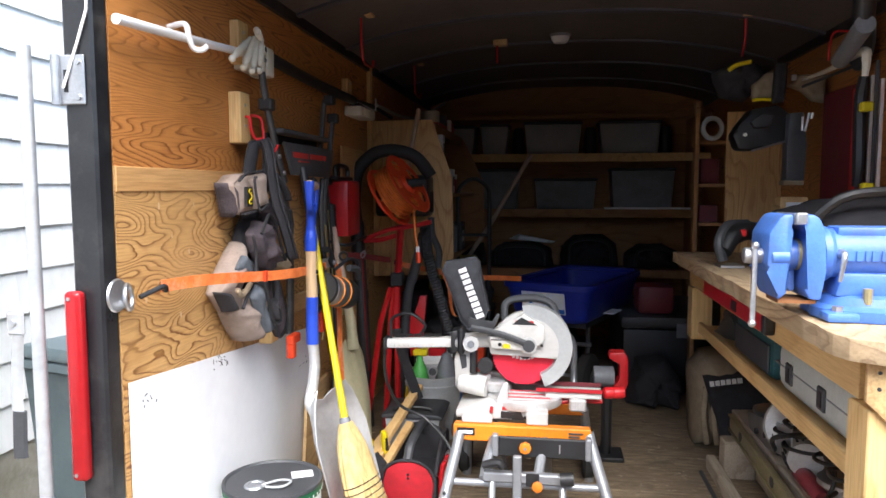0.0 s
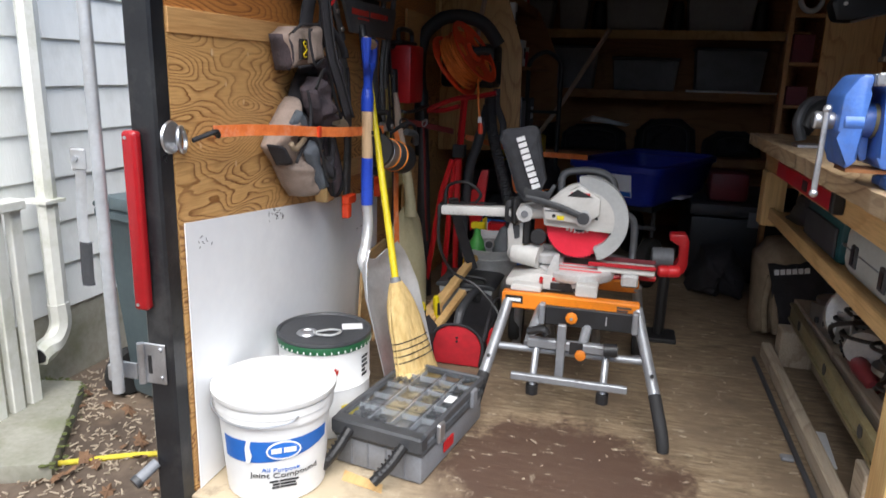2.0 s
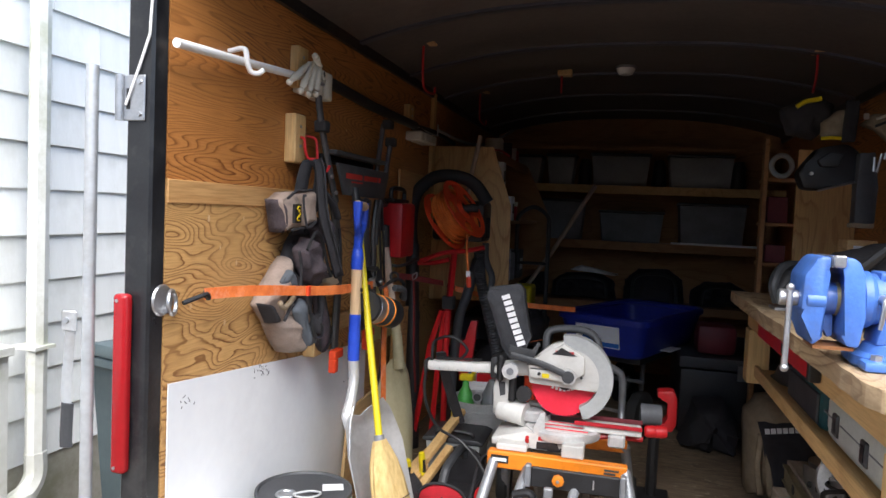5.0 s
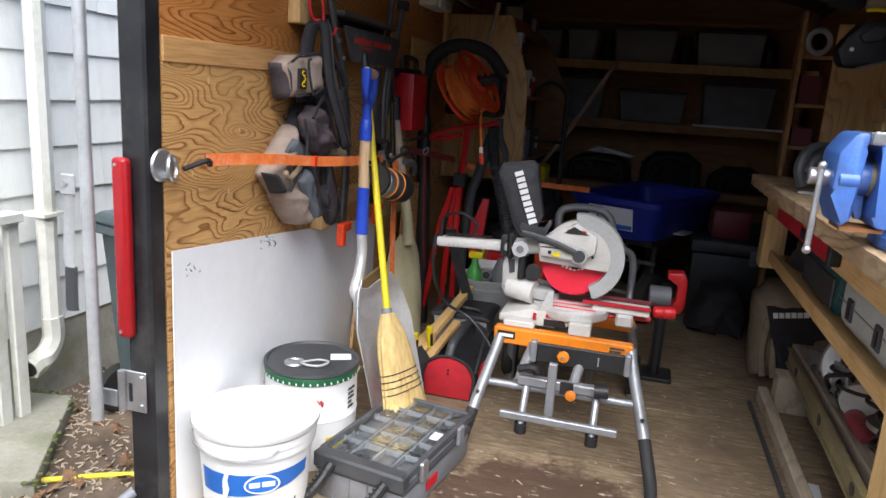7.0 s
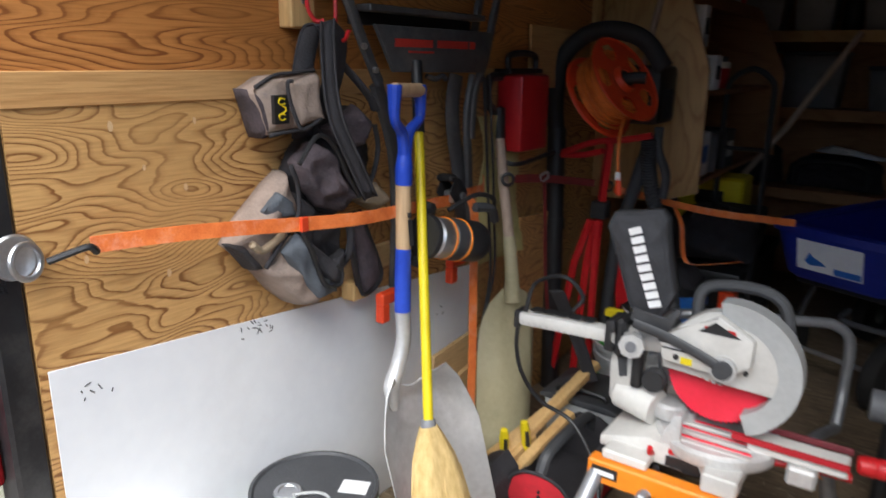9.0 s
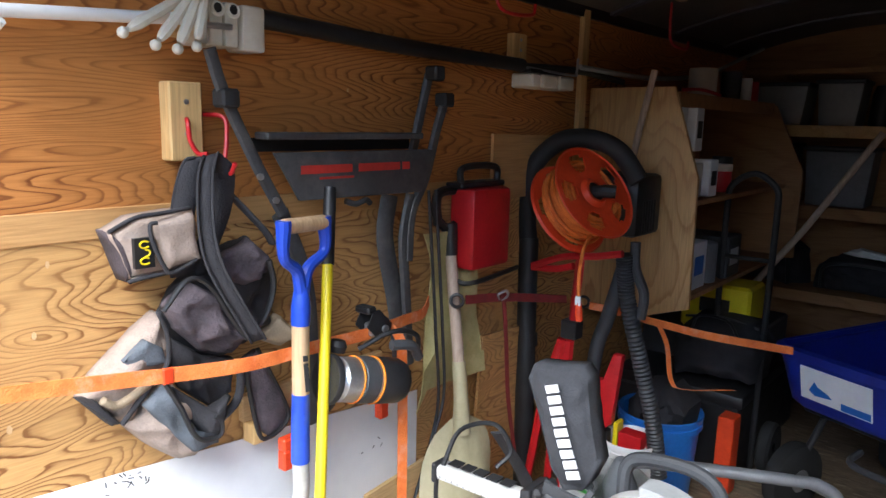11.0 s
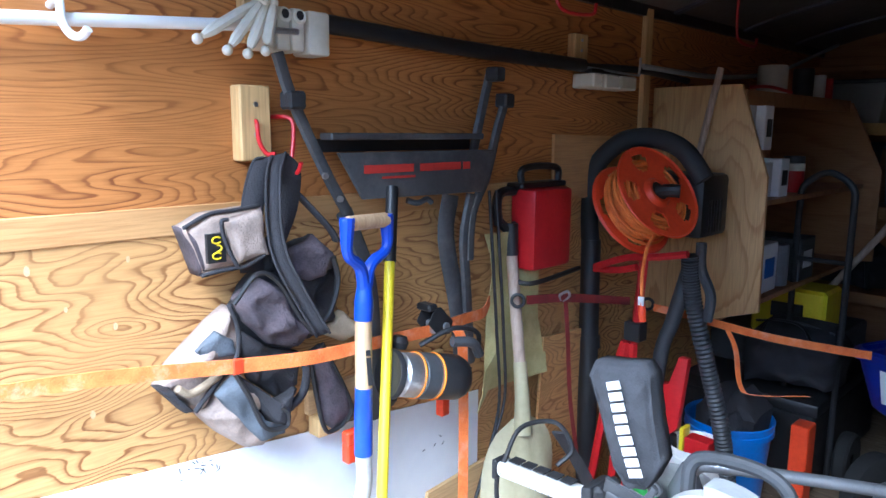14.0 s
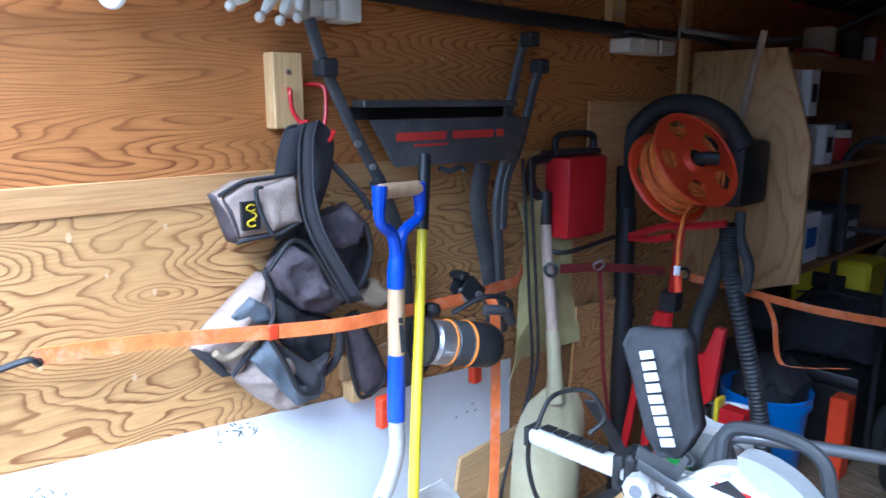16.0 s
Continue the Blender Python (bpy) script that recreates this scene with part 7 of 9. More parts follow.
part("frame", T([(0.99, 1.58, 1.535), (0.985, 1.30, 1.53), (0.98, 1.03, 1.54), (0.98, 1.0, 1.51), (0.98, 1.005, 1.46)], [0.005, 0.009, 0.014, 0.014, 0.01], n=8), CREAM, hk)
part("blade", B(0.979, 0.981, 1.01, 1.56, 1.50, 1.51), DARK_GREY, hk)
part("handle", T([(0.98, 1.01, 1.46), (0.98, 1.03, 1.38), (0.98, 1.02, 1.20), (0.98, 1.03, 1.12)], [0.016, 0.02, 0.02, 0.014], n=8), BLACK, hk)
for i, (yy, z0, z1, m_) in enumerate(((0.985, 1.05, 1.46, STEEL), (0.955, 1.0, 1.50, DARK_GREY), (0.92, 0.98, 1.44, STEEL))):
    cl = thing("bar_clamp", "steel bar clamp with yellow jaw hanging on the wall", "clamp", (1.0, yy, z0), "bar clamps")
    part("bar", B(0.99, 1.0, yy - 0.006, yy + 0.006, z0, z1, bevel=0.001), m_, cl)
    part("jaw", B(0.965, 1.0, yy - 0.012, yy + 0.02, z0 + (0.30, 0.07, 0.02)[i], z0 + (0.33, 0.13, 0.09)[i], bevel=0.005), YELLOW, cl, "yellow jaw")
    part("screw", C((0.975, yy, z0 - 0.03), (0.985, yy, z0 + 0.05), 0.010, n=8), BLACK, cl)
rl = thing("red_level", "dark red spirit level standing against the wall", "level", (1.05, 1.2, 0.85))
part("body", B(1.06, 1.09, 1.250, 1.559, 0.86, 1.475, bevel=0.003), MAROON, rl)
part("edge", B(1.055, 1.06, 1.246, 1.280, 0.88, 1.455, bevel=0.001), RED, rl)
cg = thing("caulk_gun", "grey metal caulking gun hanging under the roof", "caulking gun", (0.95, 0.9, 1.5))
part("barrel", C((0.95, 1.12, 1.53), (0.90, 0.82, 1.58), 0.028, n=16), GREY, cg)
part("yoke", C((0.905, 0.85, 1.60), (0.90, 0.83, 1.66), 0.03, n=14), BLACK, cg)
single("wall_hook", T([(1.115, 1.36, 1.66), (1.02, 1.35, 1.67), (1.0, 1.35, 1.63), (1.0, 1.36, 1.57)], 0.0045, n=8), RED, "red vinyl hook high on the wall above the bench", "hook", "red hooks")
sw = thing("black_saw_case", "flat black saw blade in a sleeve hanging under the roof", "saw", (1.05, 1.3, 1.55))
part("blade", C((1.07, 1.28, 1.62), (1.08, 1.28, 1.62), 0.10, n=28), DARK_GREY, sw)
bx = thing("small_carton", "small tan cardboard carton on the bench's far end", "box", (0.95, 1.5, 0.86))
part("body", B(0.90, 1.0, 1.50, 1.62, 0.849, 1.08, bevel=0.003), BOARD, bx)
part("label", B(0.92, 0.98, 1.4975, 1.4995, 1.02, 1.06), PAPER, bx)

# below the bench
rr2 = thing("red_spirit_level", "red box level hanging under the bench edge", "level", (0.58, 0.9, 0.7))
part("body", B(0.572, 0.597, 0.55, 1.25, 0.735, 0.785, bevel=0.003), RED, rr2)
part("vial_window", B(0.5705, 0.5725, 0.80, 0.86, 0.745, 0.775), BLACK, rr2)
part("end_cap", B(0.571, 0.598, 0.52, 0.552, 0.733, 0.787, bevel=0.003), BLACK, rr2)
gc = thing("grey_tool_case", "light grey plastic power tool case on the lower shelf", "tool case", (0.8, 0.5, 0.56))
part("body", B(0.646, 0.97, 0.13, 0.66, 0.5595, 0.714, bevel=0.045, seg=4), CASE_GREY, gc)
part("seam", B(0.6445, 0.972, 0.128, 0.662, 0.632, 0.638, bevel=0.002), GREY, gc)
for yy in (0.34, 0.56):
    part("latch", B(0.640, 0.651, yy - 0.04, yy + 0.005, 0.60, 0.655, bevel=0.003), DARK_GREY, gc)
    part("latch_slot", B(0.638, 0.6405, yy - 0.028, yy - 0.007, 0.61, 0.645), BLACK, gc)
tc = thing("teal_tool_case", "dark teal power tool case further along the shelf", "tool case", (0.8, 0.95, 0.56))
part("body", B(0.655, 0.98, 0.72, 1.12, 0.5595, 0.70, bevel=0.02, seg=2), TEAL, tc)
part("front_panel", B(0.648, 0.656, 0.74, 1.10, 0.575, 0.66, bevel=0.003), DARK_GREY, tc)
fm = single("tool_roll", PF([(0.66, 0.5595), (1.0, 0.5595), (0.95, 0.66), (0.80, 0.68), (0.70, 0.64)], 0.25, at_y(1.44), 45, 0.03), DARK_GREY, "dark rolled tool pouch on the lower shelf", "tools")
db = thing("canvas_tool_bag", "tan canvas tool bag with black flap under the bench", "tool bag", (0.78, 1.75, 0))
part("body", PF([(0.65, 0.0), (0.96, 0.0), (0.97, 0.34), (0.92, 0.425), (0.68, 0.40), (0.635, 0.33)], 0.22, at_y(1.86), 46, 0.014, flat=0.5), TAN_DUSTY, db)
part("flap", PF([(0.665, 0.325), (0.97, 0.38), (0.99, 0.10), (0.73, 0.07)], 0.05, at_y(1.66), 47, 0.010), BLACK_CLOTH, db, "black flap")
bm = bmesh.new()
bars(bm, (0.685, 1.603, 0.293), (0.98, 0.0, 0.16), (-0.16, 0, 0.98), [[(0, 0.018), (0.022, 0.04), (0.044, 0.062), (0.066, 0.084), (0.088, 0.106), (0.11, 0.13)]], 0.022)
part("print", bm, TEXT_WHITE, db, "white lettering on the flap")
for x in (0.68, 0.72):
    part("buckle_strap", T([(x, 1.65, 0.28), (x - 0.01, 1.63, 0.15), (x + 0.005, 1.62, 0.04)], 0.014, n=6, ry=0.004, side=(1, 0, 0)), TAN_DUSTY, db)
for k, (x, z) in enumerate(((0.70, 0.345), (0.93, 0.355))):
    part("bag_handle", T([(x, 1.70, z - 0.03), (x + 0.01, 1.74, z + 0.03), (x + 0.02, 1.82, z + 0.01)], 0.012, n=8), TAN_DUSTY, db)
lvl = thing("i_beam_level", "brass-coloured I-beam level lying under the bench", "level", (0.72, 0.95, 0.1))
a, b = V(0.745, 1.50, 0), V(0.715, 0.32, 0)
for z0, z1, w in ((0.150, 0.159, 0.011), (0.159, 0.207, 0.004), (0.207, 0.216, 0.011)):
    bm = bmesh.new()
    d = (b - a).normalized()
    s = V(-d.y, d.x, 0) * w
    for p in (1,):
        vs = [a - s, a + s, b + s, b - s]
        prism(bm, [(v.x, v.y) for v in vs], z1 - z0, Matrix.Translation((0, 0, z0)), bevel=0.0015)
    part("flange" if w > 0.01 else "web", bm, BRASS, lvl)
for f in (0.15, 0.5, 0.85):
    c = a.lerp(b, f)
    part("vial", C(c + V(-0.006, 0, 0.183), c + V(0.006, 0, 0.183), 0.019, n=16), DARK_GREY, lvl)
part("end_cap", B(0.700, 0.732, 0.305, 0.322, 0.145, 0.222, bevel=0.003), BLACK, lvl)
single("wood_beam", B(0.7565, 0.80, 0.30, 1.54, 0.147, 0.222, bevel=0.004), OLD_WOOD, "old weathered timber lying beside the level", "timber")
single("wood_block", B(0.69, 0.808, 0.34, 0.42, 0.001, 0.146, bevel=0.003), OLD_WOOD, "short timber block carrying the level", "timber", "timber blocks")
single("wood_block", B(0.69, 0.808, 1.36, 1.44, 0.001, 0.146, bevel=0.003), OLD_WOOD, "short timber block carrying the level", "timber", "timber blocks")
single("floor_timber", B(0.645, 0.682, 0.20, 1.46, 0.001, 0.058, bevel=0.005), OLD_WOOD, "old timber lying on the floor before the bench", "timber")
single("steel_rod", C((0.622, 0.22, 0.008), (0.615, 1.40, 0.008), 0.008, n=10), DARK_GREY, "thin dark steel rod on the floor", "rod")
single("floor_plug", B(0.575, 0.61, 0.62, 0.65, 0.001, 0.012, bevel=0.003), GREY, "small grey metal fitting on the floor", "fitting")


def grinder(base, d, mat_body, label, size=1.25):
    ob = thing("angle_grinder", label, "power tool", base, "power tools under the bench")
    ob.scale = (size, size, size)
    d = Vector(d).normalized()
    o = Vector(base) + V(0, 0, 0.042)
    part("body", T([o, o + d * 0.10, o + d * 0.24], [0.036, 0.040, 0.03], n=12), mat_body, ob)
    part("gear_head", T([o - d * 0.07, o - d * 0.02, o + d * 0.01], [0.032, 0.042, 0.038], n=12), ALU, ob, "cast aluminium gear head")
    part("disc_guard", C(o - d * 0.06 + V(0, 0, 0.025), o - d * 0.06 + V(0, 0, 0.037), 0.062, n=24), STEEL, ob)
    bm = bmesh.new()
    _, u, w = basis(d)
    for k in range(7):
        cyl(bm, o + d * (0.02 + 0.012 * k) - u * 0.041 - w * 0.02, o + d * (0.02 + 0.012 * k) - u * 0.041 + w * 0.02, 0.003, n=5)
    part("vents", bm, BLACK, ob)
    part("power_cord", T([o + d * 0.24, o + d * 0.30 + V(0.02, 0, 0.03), o + d * 0.28 + V(-0.06, -0.08, 0.05), o + d * 0.15 + V(-0.08, -0.10, 0.02), o + d * 0.05 + V(-0.05, -0.12, -0.03)], 0.006, n=7), BLACK, ob)


single("low_platform", B(0.81, 1.11, 0.10, 1.60, 0.001, 0.205, bevel=0.003), OLD_WOOD, "dark timber platform under the bench", "platform")
grinder((0.85, 0.60, 0.206), (-0.05, -1, 0.10), MAROON_LIGHT, "dark red angle grinder under the bench")
grinder((0.85, 1.25, 0.206), (-0.1, -1, 0.15), GREY, "dark grey drill under the bench")
grinder((0.96, 0.75, 0.206), (-0.2, -1, 0.25), ALU, "bare metal grinder further under the bench")
cs2 = thing("bare_metal_saw", "bare aluminium circular saw lying under the bench", "power tool", (0.85, 1.05, 0.206), "power tools under the bench")
part("motor", C((0.80, 0.84, 0.285), (0.83, 1.00, 0.275), 0.052, 0.056, n=22), ALU, cs2)
for k in range(9):
    a = radians(95 + 18 * k)
    d = V(math.cos(a) * 0.055, 0, math.sin(a) * 0.055)
    part("vent_slot", C(V(0.805, 0.87, 0.283) + d, V(0.815, 0.925, 0.280) + d, 0.0045, n=6), BLACK, cs2)
part("blade_case", L([(0, 0), (0.085, 0), (0.10, 0.008), (0.10, 0.035), (0.07, 0.05), (0, 0.052)], Matrix.Translation((0.835, 1.06, 0.315)) @ Matrix.Rotation(radians(72), 4, "X"), 30), ALU, cs2, "round cast blade case")
part("shoe", B(0.765, 0.772, 0.86, 1.33, 0.225, 0.325, bevel=0.002, m=Matrix.Translation((0.77, 1.1, 0.27)) @ Matrix.Rotation(radians(-12), 4, "X") @ Matrix.Translation((-0.77, -1.1, -0.27))), STEEL, cs2, "flat steel shoe plate")
part("rear_grip", T([(0.80, 0.88, 0.232), (0.795, 0.80, 0.238), (0.80, 0.70, 0.225)], [0.026, 0.028, 0.022], n=12), MAROON_LIGHT, cs2, "dark red grip")
part("gear_box", B(0.79, 0.86, 0.99, 1.08, 0.23, 0.30, bevel=0.012, seg=2), ALU, cs2)
for yy, z in ((1.02, 0.30), (1.10, 0.27), (1.2, 0.25)):
    part("knob", C((0.762, yy, z), (0.752, yy, z), 0.010, n=10), DARK_GREY, cs2)
part("power_cord", T([(0.80, 0.70, 0.225), (0.78, 0.62, 0.26), (0.79, 0.60, 0.33), (0.82, 0.72, 0.37), (0.85, 0.95, 0.375), (0.84, 1.12, 0.35)], 0.006, n=8), BLACK, cs2)
yg = thing("yellow_drill", "yellow and black cordless tool under the bench", "power tool", (0.83, 0.3, 0.206))
part("body", T([(0.79, 0.50, 0.262), (0.80, 0.44, 0.268), (0.815, 0.38, 0.262)], [0.030, 0.036, 0.034], n=12), YELLOW, yg)
part("grip", T([(0.812, 0.40, 0.262), (0.825, 0.32, 0.256), (0.835, 0.22, 0.250)], [0.032, 0.034, 0.03], n=10), BLACK, yg)
part("battery", B(0.80, 0.87, 0.15, 0.235, 0.207, 0.27, bevel=0.008), BLACK, yg)
random.seed(8)
for k in range(7):
    c = V(random.uniform(0.82, 0.92), random.uniform(0.3, 1.1), 0.335)
    pts = [c + V(math.cos(a * 1.1 + k) * 0.09, math.sin(a * 1.1 + k) * 0.10, -0.04 + 0.012 * a) for a in range(9)]
    single("extension_cord", T(pts, 0.006, n=7), BLACK, "black power cord looped over the tools", "cord", "tool cords")
single("white_card", P([(0, 0), (0.03, 0), (0.05, 0.22), (0.02, 0.22)], 0.002, Matrix.Translation((0.69, 0.62, 0.004)) @ Matrix.Rotation(radians(4), 4, "Y")), PAPER, "white plastic strip lying behind the floor timber", "strip")


# ---- corner shelf on the left, further in ----
cornershelf = thing("corner_shelf", "plywood shelf unit with cut-away side panels", "shelf", (-0.7, 2.8, 0.65))
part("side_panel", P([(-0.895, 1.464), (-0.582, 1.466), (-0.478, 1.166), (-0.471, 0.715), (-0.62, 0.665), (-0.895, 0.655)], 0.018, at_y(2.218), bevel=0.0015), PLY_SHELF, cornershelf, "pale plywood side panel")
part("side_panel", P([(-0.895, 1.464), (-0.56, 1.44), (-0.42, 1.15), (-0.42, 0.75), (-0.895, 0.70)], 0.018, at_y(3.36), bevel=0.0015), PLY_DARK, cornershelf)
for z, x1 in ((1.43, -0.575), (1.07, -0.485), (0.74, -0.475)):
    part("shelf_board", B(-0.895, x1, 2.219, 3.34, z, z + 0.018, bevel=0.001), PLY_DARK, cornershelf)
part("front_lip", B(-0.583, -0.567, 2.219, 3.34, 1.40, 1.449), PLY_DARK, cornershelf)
single("panel_stick", T([(-0.648, 2.185, 1.52), (-0.69, 2.18, 1.30), (-0.735, 2.175, 1.0)], 0.012, n=8), OLD_ASH, "slim wooden cane leaning on the shelf's side panel", "stick")


def jar(x, y, z, r, hgt, m_, label, lid=None):
    ob = thing("shelf_can", label, "can", (x, y, z), "cans on the corner shelf")
    part("body", L([(0, 0), (r * 0.97, 0), (r, 0.004), (r, hgt - 0.01), (r * 0.95, hgt), (0, hgt)], Matrix.Translation((x, y, z)), 20), m_, ob)
    if lid:
        part("lid", L([(r * 1.02, hgt - 0.02), (r * 1.02, hgt + 0.006), (0, hgt + 0.006)], Matrix.Translation((x, y, z)), 20), lid, ob)


def carton(x0, x1, y0, y1, z0, z1, m_, label, stripe=None):
    ob = thing("shelf_box", label, "box", ((x0 + x1) / 2, (y0 + y1) / 2, z0), "boxes on the shelves")
    part("body", B(x0, x1, y0, y1, z0, z1, bevel=0.003), m_, ob)
    if stripe:
        part("label", B(x1, x1 + 0.0015, y0 + (y1 - y0) * 0.2, y1 - (y1 - y0) * 0.2, z0 + (z1 - z0) * 0.3, z1 - (z1 - z0) * 0.3), stripe, ob)


jar(-0.68, 2.72, 1.449, 0.055, 0.115, CREAM, "pale metal can on the top shelf")
jar(-0.66, 3.0, 1.449, 0.04, 0.12, DARK_GREY, "dark bottle on the top shelf")
jar(-0.64, 3.12, 1.449, 0.03, 0.10, WHITE, "white bottle on the top shelf")
jar(-0.64, 3.22, 1.449, 0.03, 0.09, RED, "small red bottle on the top shelf")
carton(-0.72, -0.57, 2.26, 2.31, 1.22, 1.40, PAPER, "white carton end on the shelf")
carton(-0.66, -0.545, 2.33, 2.40, 1.25, 1.40, PAPER, "white carton on the shelf", INK)
carton(-0.68, -0.52, 2.27, 2.36, 1.09, 1.21, PAPER, "open white carton on the shelf")
carton(-0.64, -0.50, 2.38, 2.46, 1.089, 1.22, PAPER, "white carton leaning on the shelf", INK)
jar(-0.56, 2.66, 1.089, 0.045, 0.10, RED, "red tin with tan label", CREAM)
jar(-0.60, 2.80, 1.089, 0.04, 0.13, DARK_GREY, "dark bottle on the middle shelf")
carton(-0.72, -0.50, 2.28, 2.42, 0.759, 0.93, PAPER, "white and blue carton on the lower shelf", LABEL_BLUE)
carton(-0.70, -0.48, 2.60, 2.75, 0.759, 0.92, DARK_GREY, "dark carton on the lower shelf", PAPER)
jar(-0.54, 2.50, 0.759, 0.05, 0.15, GREY, "grey tin on the lower shelf")
single("red_straw", T([(-0.60, 2.32, 1.462), (-0.585, 2.45, 1.468), (-0.565, 2.60, 1.455)], 0.006, n=6), RED, "thin red plastic tube on the shelf top", "tube")
single("hose_line", T([(-0.82, 1.98, 1.52), (-0.80, 2.5, 1.515), (-0.78, 3.0, 1.56), (-0.75, 3.4, 1.66), (-0.72, 3.6, 1.72)], 0.009, n=8), LIGHT_GREY, "pale plastic tube sagging along the wall", "tube")

# red case, vacuum hose, cable reel, tripod
rc = thing("red_case", "red plastic tool case with black carrier on the wall", "tool case", (-0.83, 1.48, 0.91))
part("body", B(-0.885, -0.795, 1.395, 1.575, 0.918, 1.148, bevel=0.012, seg=2), RED, rc)
part("carrier", B(-0.89, -0.83, 1.38, 1.59, 1.15, 1.165, bevel=0.004), BLACK, rc)
part("carrier_handle", T([(-0.85, 1.40, 1.16), (-0.85, 1.41, 1.205), (-0.85, 1.56, 1.205), (-0.85, 1.575, 1.16)], 0.010, n=8), BLACK, rc, "black carrying handle")
part("bracket", T([(-0.87, 1.38, 0.90), (-0.80, 1.39, 0.885), (-0.78, 1.60, 0.905)], 0.007, n=6), BLACK, rc)
vh = thing("vacuum_hose", "black vacuum hose with wand looped over the reel", "hose", (-0.8, 1.8, 0))
hose_pts = [(-0.87, 1.80, 0.92), (-0.885, 1.80, 1.05), (-0.868, 1.80, 1.19), (-0.81, 1.82, 1.265), (-0.745, 1.83, 1.29), (-0.66, 1.84, 1.285), (-0.59, 1.85, 1.25), (-0.53, 1.86, 1.17)]
part("hose", T(hose_pts, 0.030, n=14), RUBBER, vh, "smooth black hose")
part("wand", T([(-0.872, 1.80, 0.96), (-0.862, 1.79, 0.75), (-0.842, 1.77, 0.45), (-0.82, 1.75, 0.0)], 0.0325, n=14, steps=3), BLACK, vh, "black plastic wand")
part("wand_collar", T([(-0.856, 1.785, 0.64), (-0.853, 1.783, 0.60)], 0.037, n=14, steps=1), BLACK, vh)
vh2 = thing("ribbed_hose", "grey ribbed vacuum hose hanging in the corner", "hose", (-0.5, 1.9, 0.2))
pth = smooth_path([(-0.56, 1.86, 0.94), (-0.55, 1.88, 0.80), (-0.50, 1.90, 0.60), (-0.45, 1.92, 0.40), (-0.42, 1.93, 0.22)], 30)
bm = bmesh.new()
tube(bm, pth, [0.024 if k % 2 else 0.028 for k in range(len(pth))], n=12, steps=1)
part("hose", bm, DARK_GREY, vh2)
part("wand", T([(-0.575, 1.90, 0.90), (-0.62, 1.90, 0.72), (-0.66, 1.90, 0.55), (-0.69, 1.90, 0.0)], 0.024, n=12), DARK_GREY, vh2)
part("cuff", T([(-0.535, 1.88, 0.98), (-0.53, 1.88, 0.90), (-0.50, 1.89, 0.82), (-0.505, 1.89, 0.74)], 0.016, n=10), DARK_GREY, vh2)
reel = thing("cord_reel", "orange cable reel wound with orange extension cord", "cable reel", (-0.62, 1.7, 0.95))
ax = V(0.82, -0.19, 0.535).normalized()
mrl = Matrix.Translation(V(-0.616, 1.744, 1.136) - ax * 0.055) @ ax.to_track_quat("Z", "Y").to_matrix().to_4x4()


def flange(z, r, out):
    """A reel cheek: dished centre, rolled rim and five openings cut through it."""
    bm = bmesh.new()
    n, rings = 60, ((0.030, 0.010), (0.052, 0.004), (0.072, 0.0), (0.082, 0.0), (0.118, 0.0), (0.128, 0.0), (r - 0.006, 0.0), (r, -0.006))
    vs = [[bm.verts.new(mrl @ Vector((q * math.cos(k * math.tau / n), q * math.sin(k * math.tau / n), z - d * out))) for k in range(n)] for q, d in rings]
    fs = []
    for i in range(len(rings) - 1):
        for k in range(n):
            w = k % 12
            if (i == 3 and 2 <= w < 8) or (i in (2, 4) and 3 <= w < 7):
                continue
            fs.append(bm.faces.new((vs[i][k], vs[i][(k + 1) % n], vs[i + 1][(k + 1) % n], vs[i + 1][k])))
    bmesh.ops.recalc_face_normals(bm, faces=fs)
    bmesh.ops.solidify(bm, geom=fs, thickness=0.004)
    return part("flange", bm, ORANGE, reel, "orange reel flange with cut openings")


flange(0.052, 0.152, 1)
flange(-0.052, 0.150, -1)
part("drum", L([(0.046, -0.05), (0.060, -0.048), (0.060, 0.046), (0.050, 0.05), (0.038, 0.066), (0.030, 0.066), (0.030, -0.05)], mrl, 28), ORANGE, reel)
part("core", C(mrl @ Vector((0, 0, 0.0)), mrl @ Vector((0.0, 0, 0.060)), 0.031, n=24), BLACK, reel)
part("crank", T([mrl @ Vector(p) for p in ((0.0, 0.0, 0.055), (0.012, -0.012, 0.085), (0.03, -0.026, 0.105))], 0.020, n=10), BLACK, reel, "black crank knob")
bm = bmesh.new()
random.seed(3)
coil = []
for lay in range(4):
    for turn in range(9):
        r = 0.084 + 0.0105 * lay + random.uniform(-0.004, 0.004)
        z0, lean, way = -0.043 + 0.0107 * turn + random.uniform(-0.003, 0.003), random.uniform(-0.006, 0.006), random.uniform(0, 6.3)
        z0 = z0 if lay % 2 == 0 else -z0
        for k in range(24):
            a = k * math.tau / 24
            sag = r + 0.007 * math.cos(a - way)
            coil.append(mrl @ Vector((sag * math.cos(a), sag * math.sin(a), z0 + lean * math.sin(a - way))))
tube(bm, coil, 0.0052, n=6, steps=1)
part("cord", bm, CORD_ORANGE, reel, "wound orange cord")
tail = part("cord_tail", T([(-0.575, 1.66, 1.02), (-0.562, 1.60, 0.99), (-0.55, 1.56, 0.93), (-0.54, 1.545, 0.88), (-0.535, 1.54, 0.845)], 0.0052, n=7), CORD_ORANGE, reel)
part("plug", T([(-0.535, 1.54, 0.855), (-0.533, 1.54, 0.825), (-0.53, 1.54, 0.80)], [0.008, 0.011, 0.010], n=8), ORANGE, reel, "orange plug")
part("plug_tag", B(-0.543, -0.527, 1.532, 1.537, 0.845, 0.870), PAPER, reel)
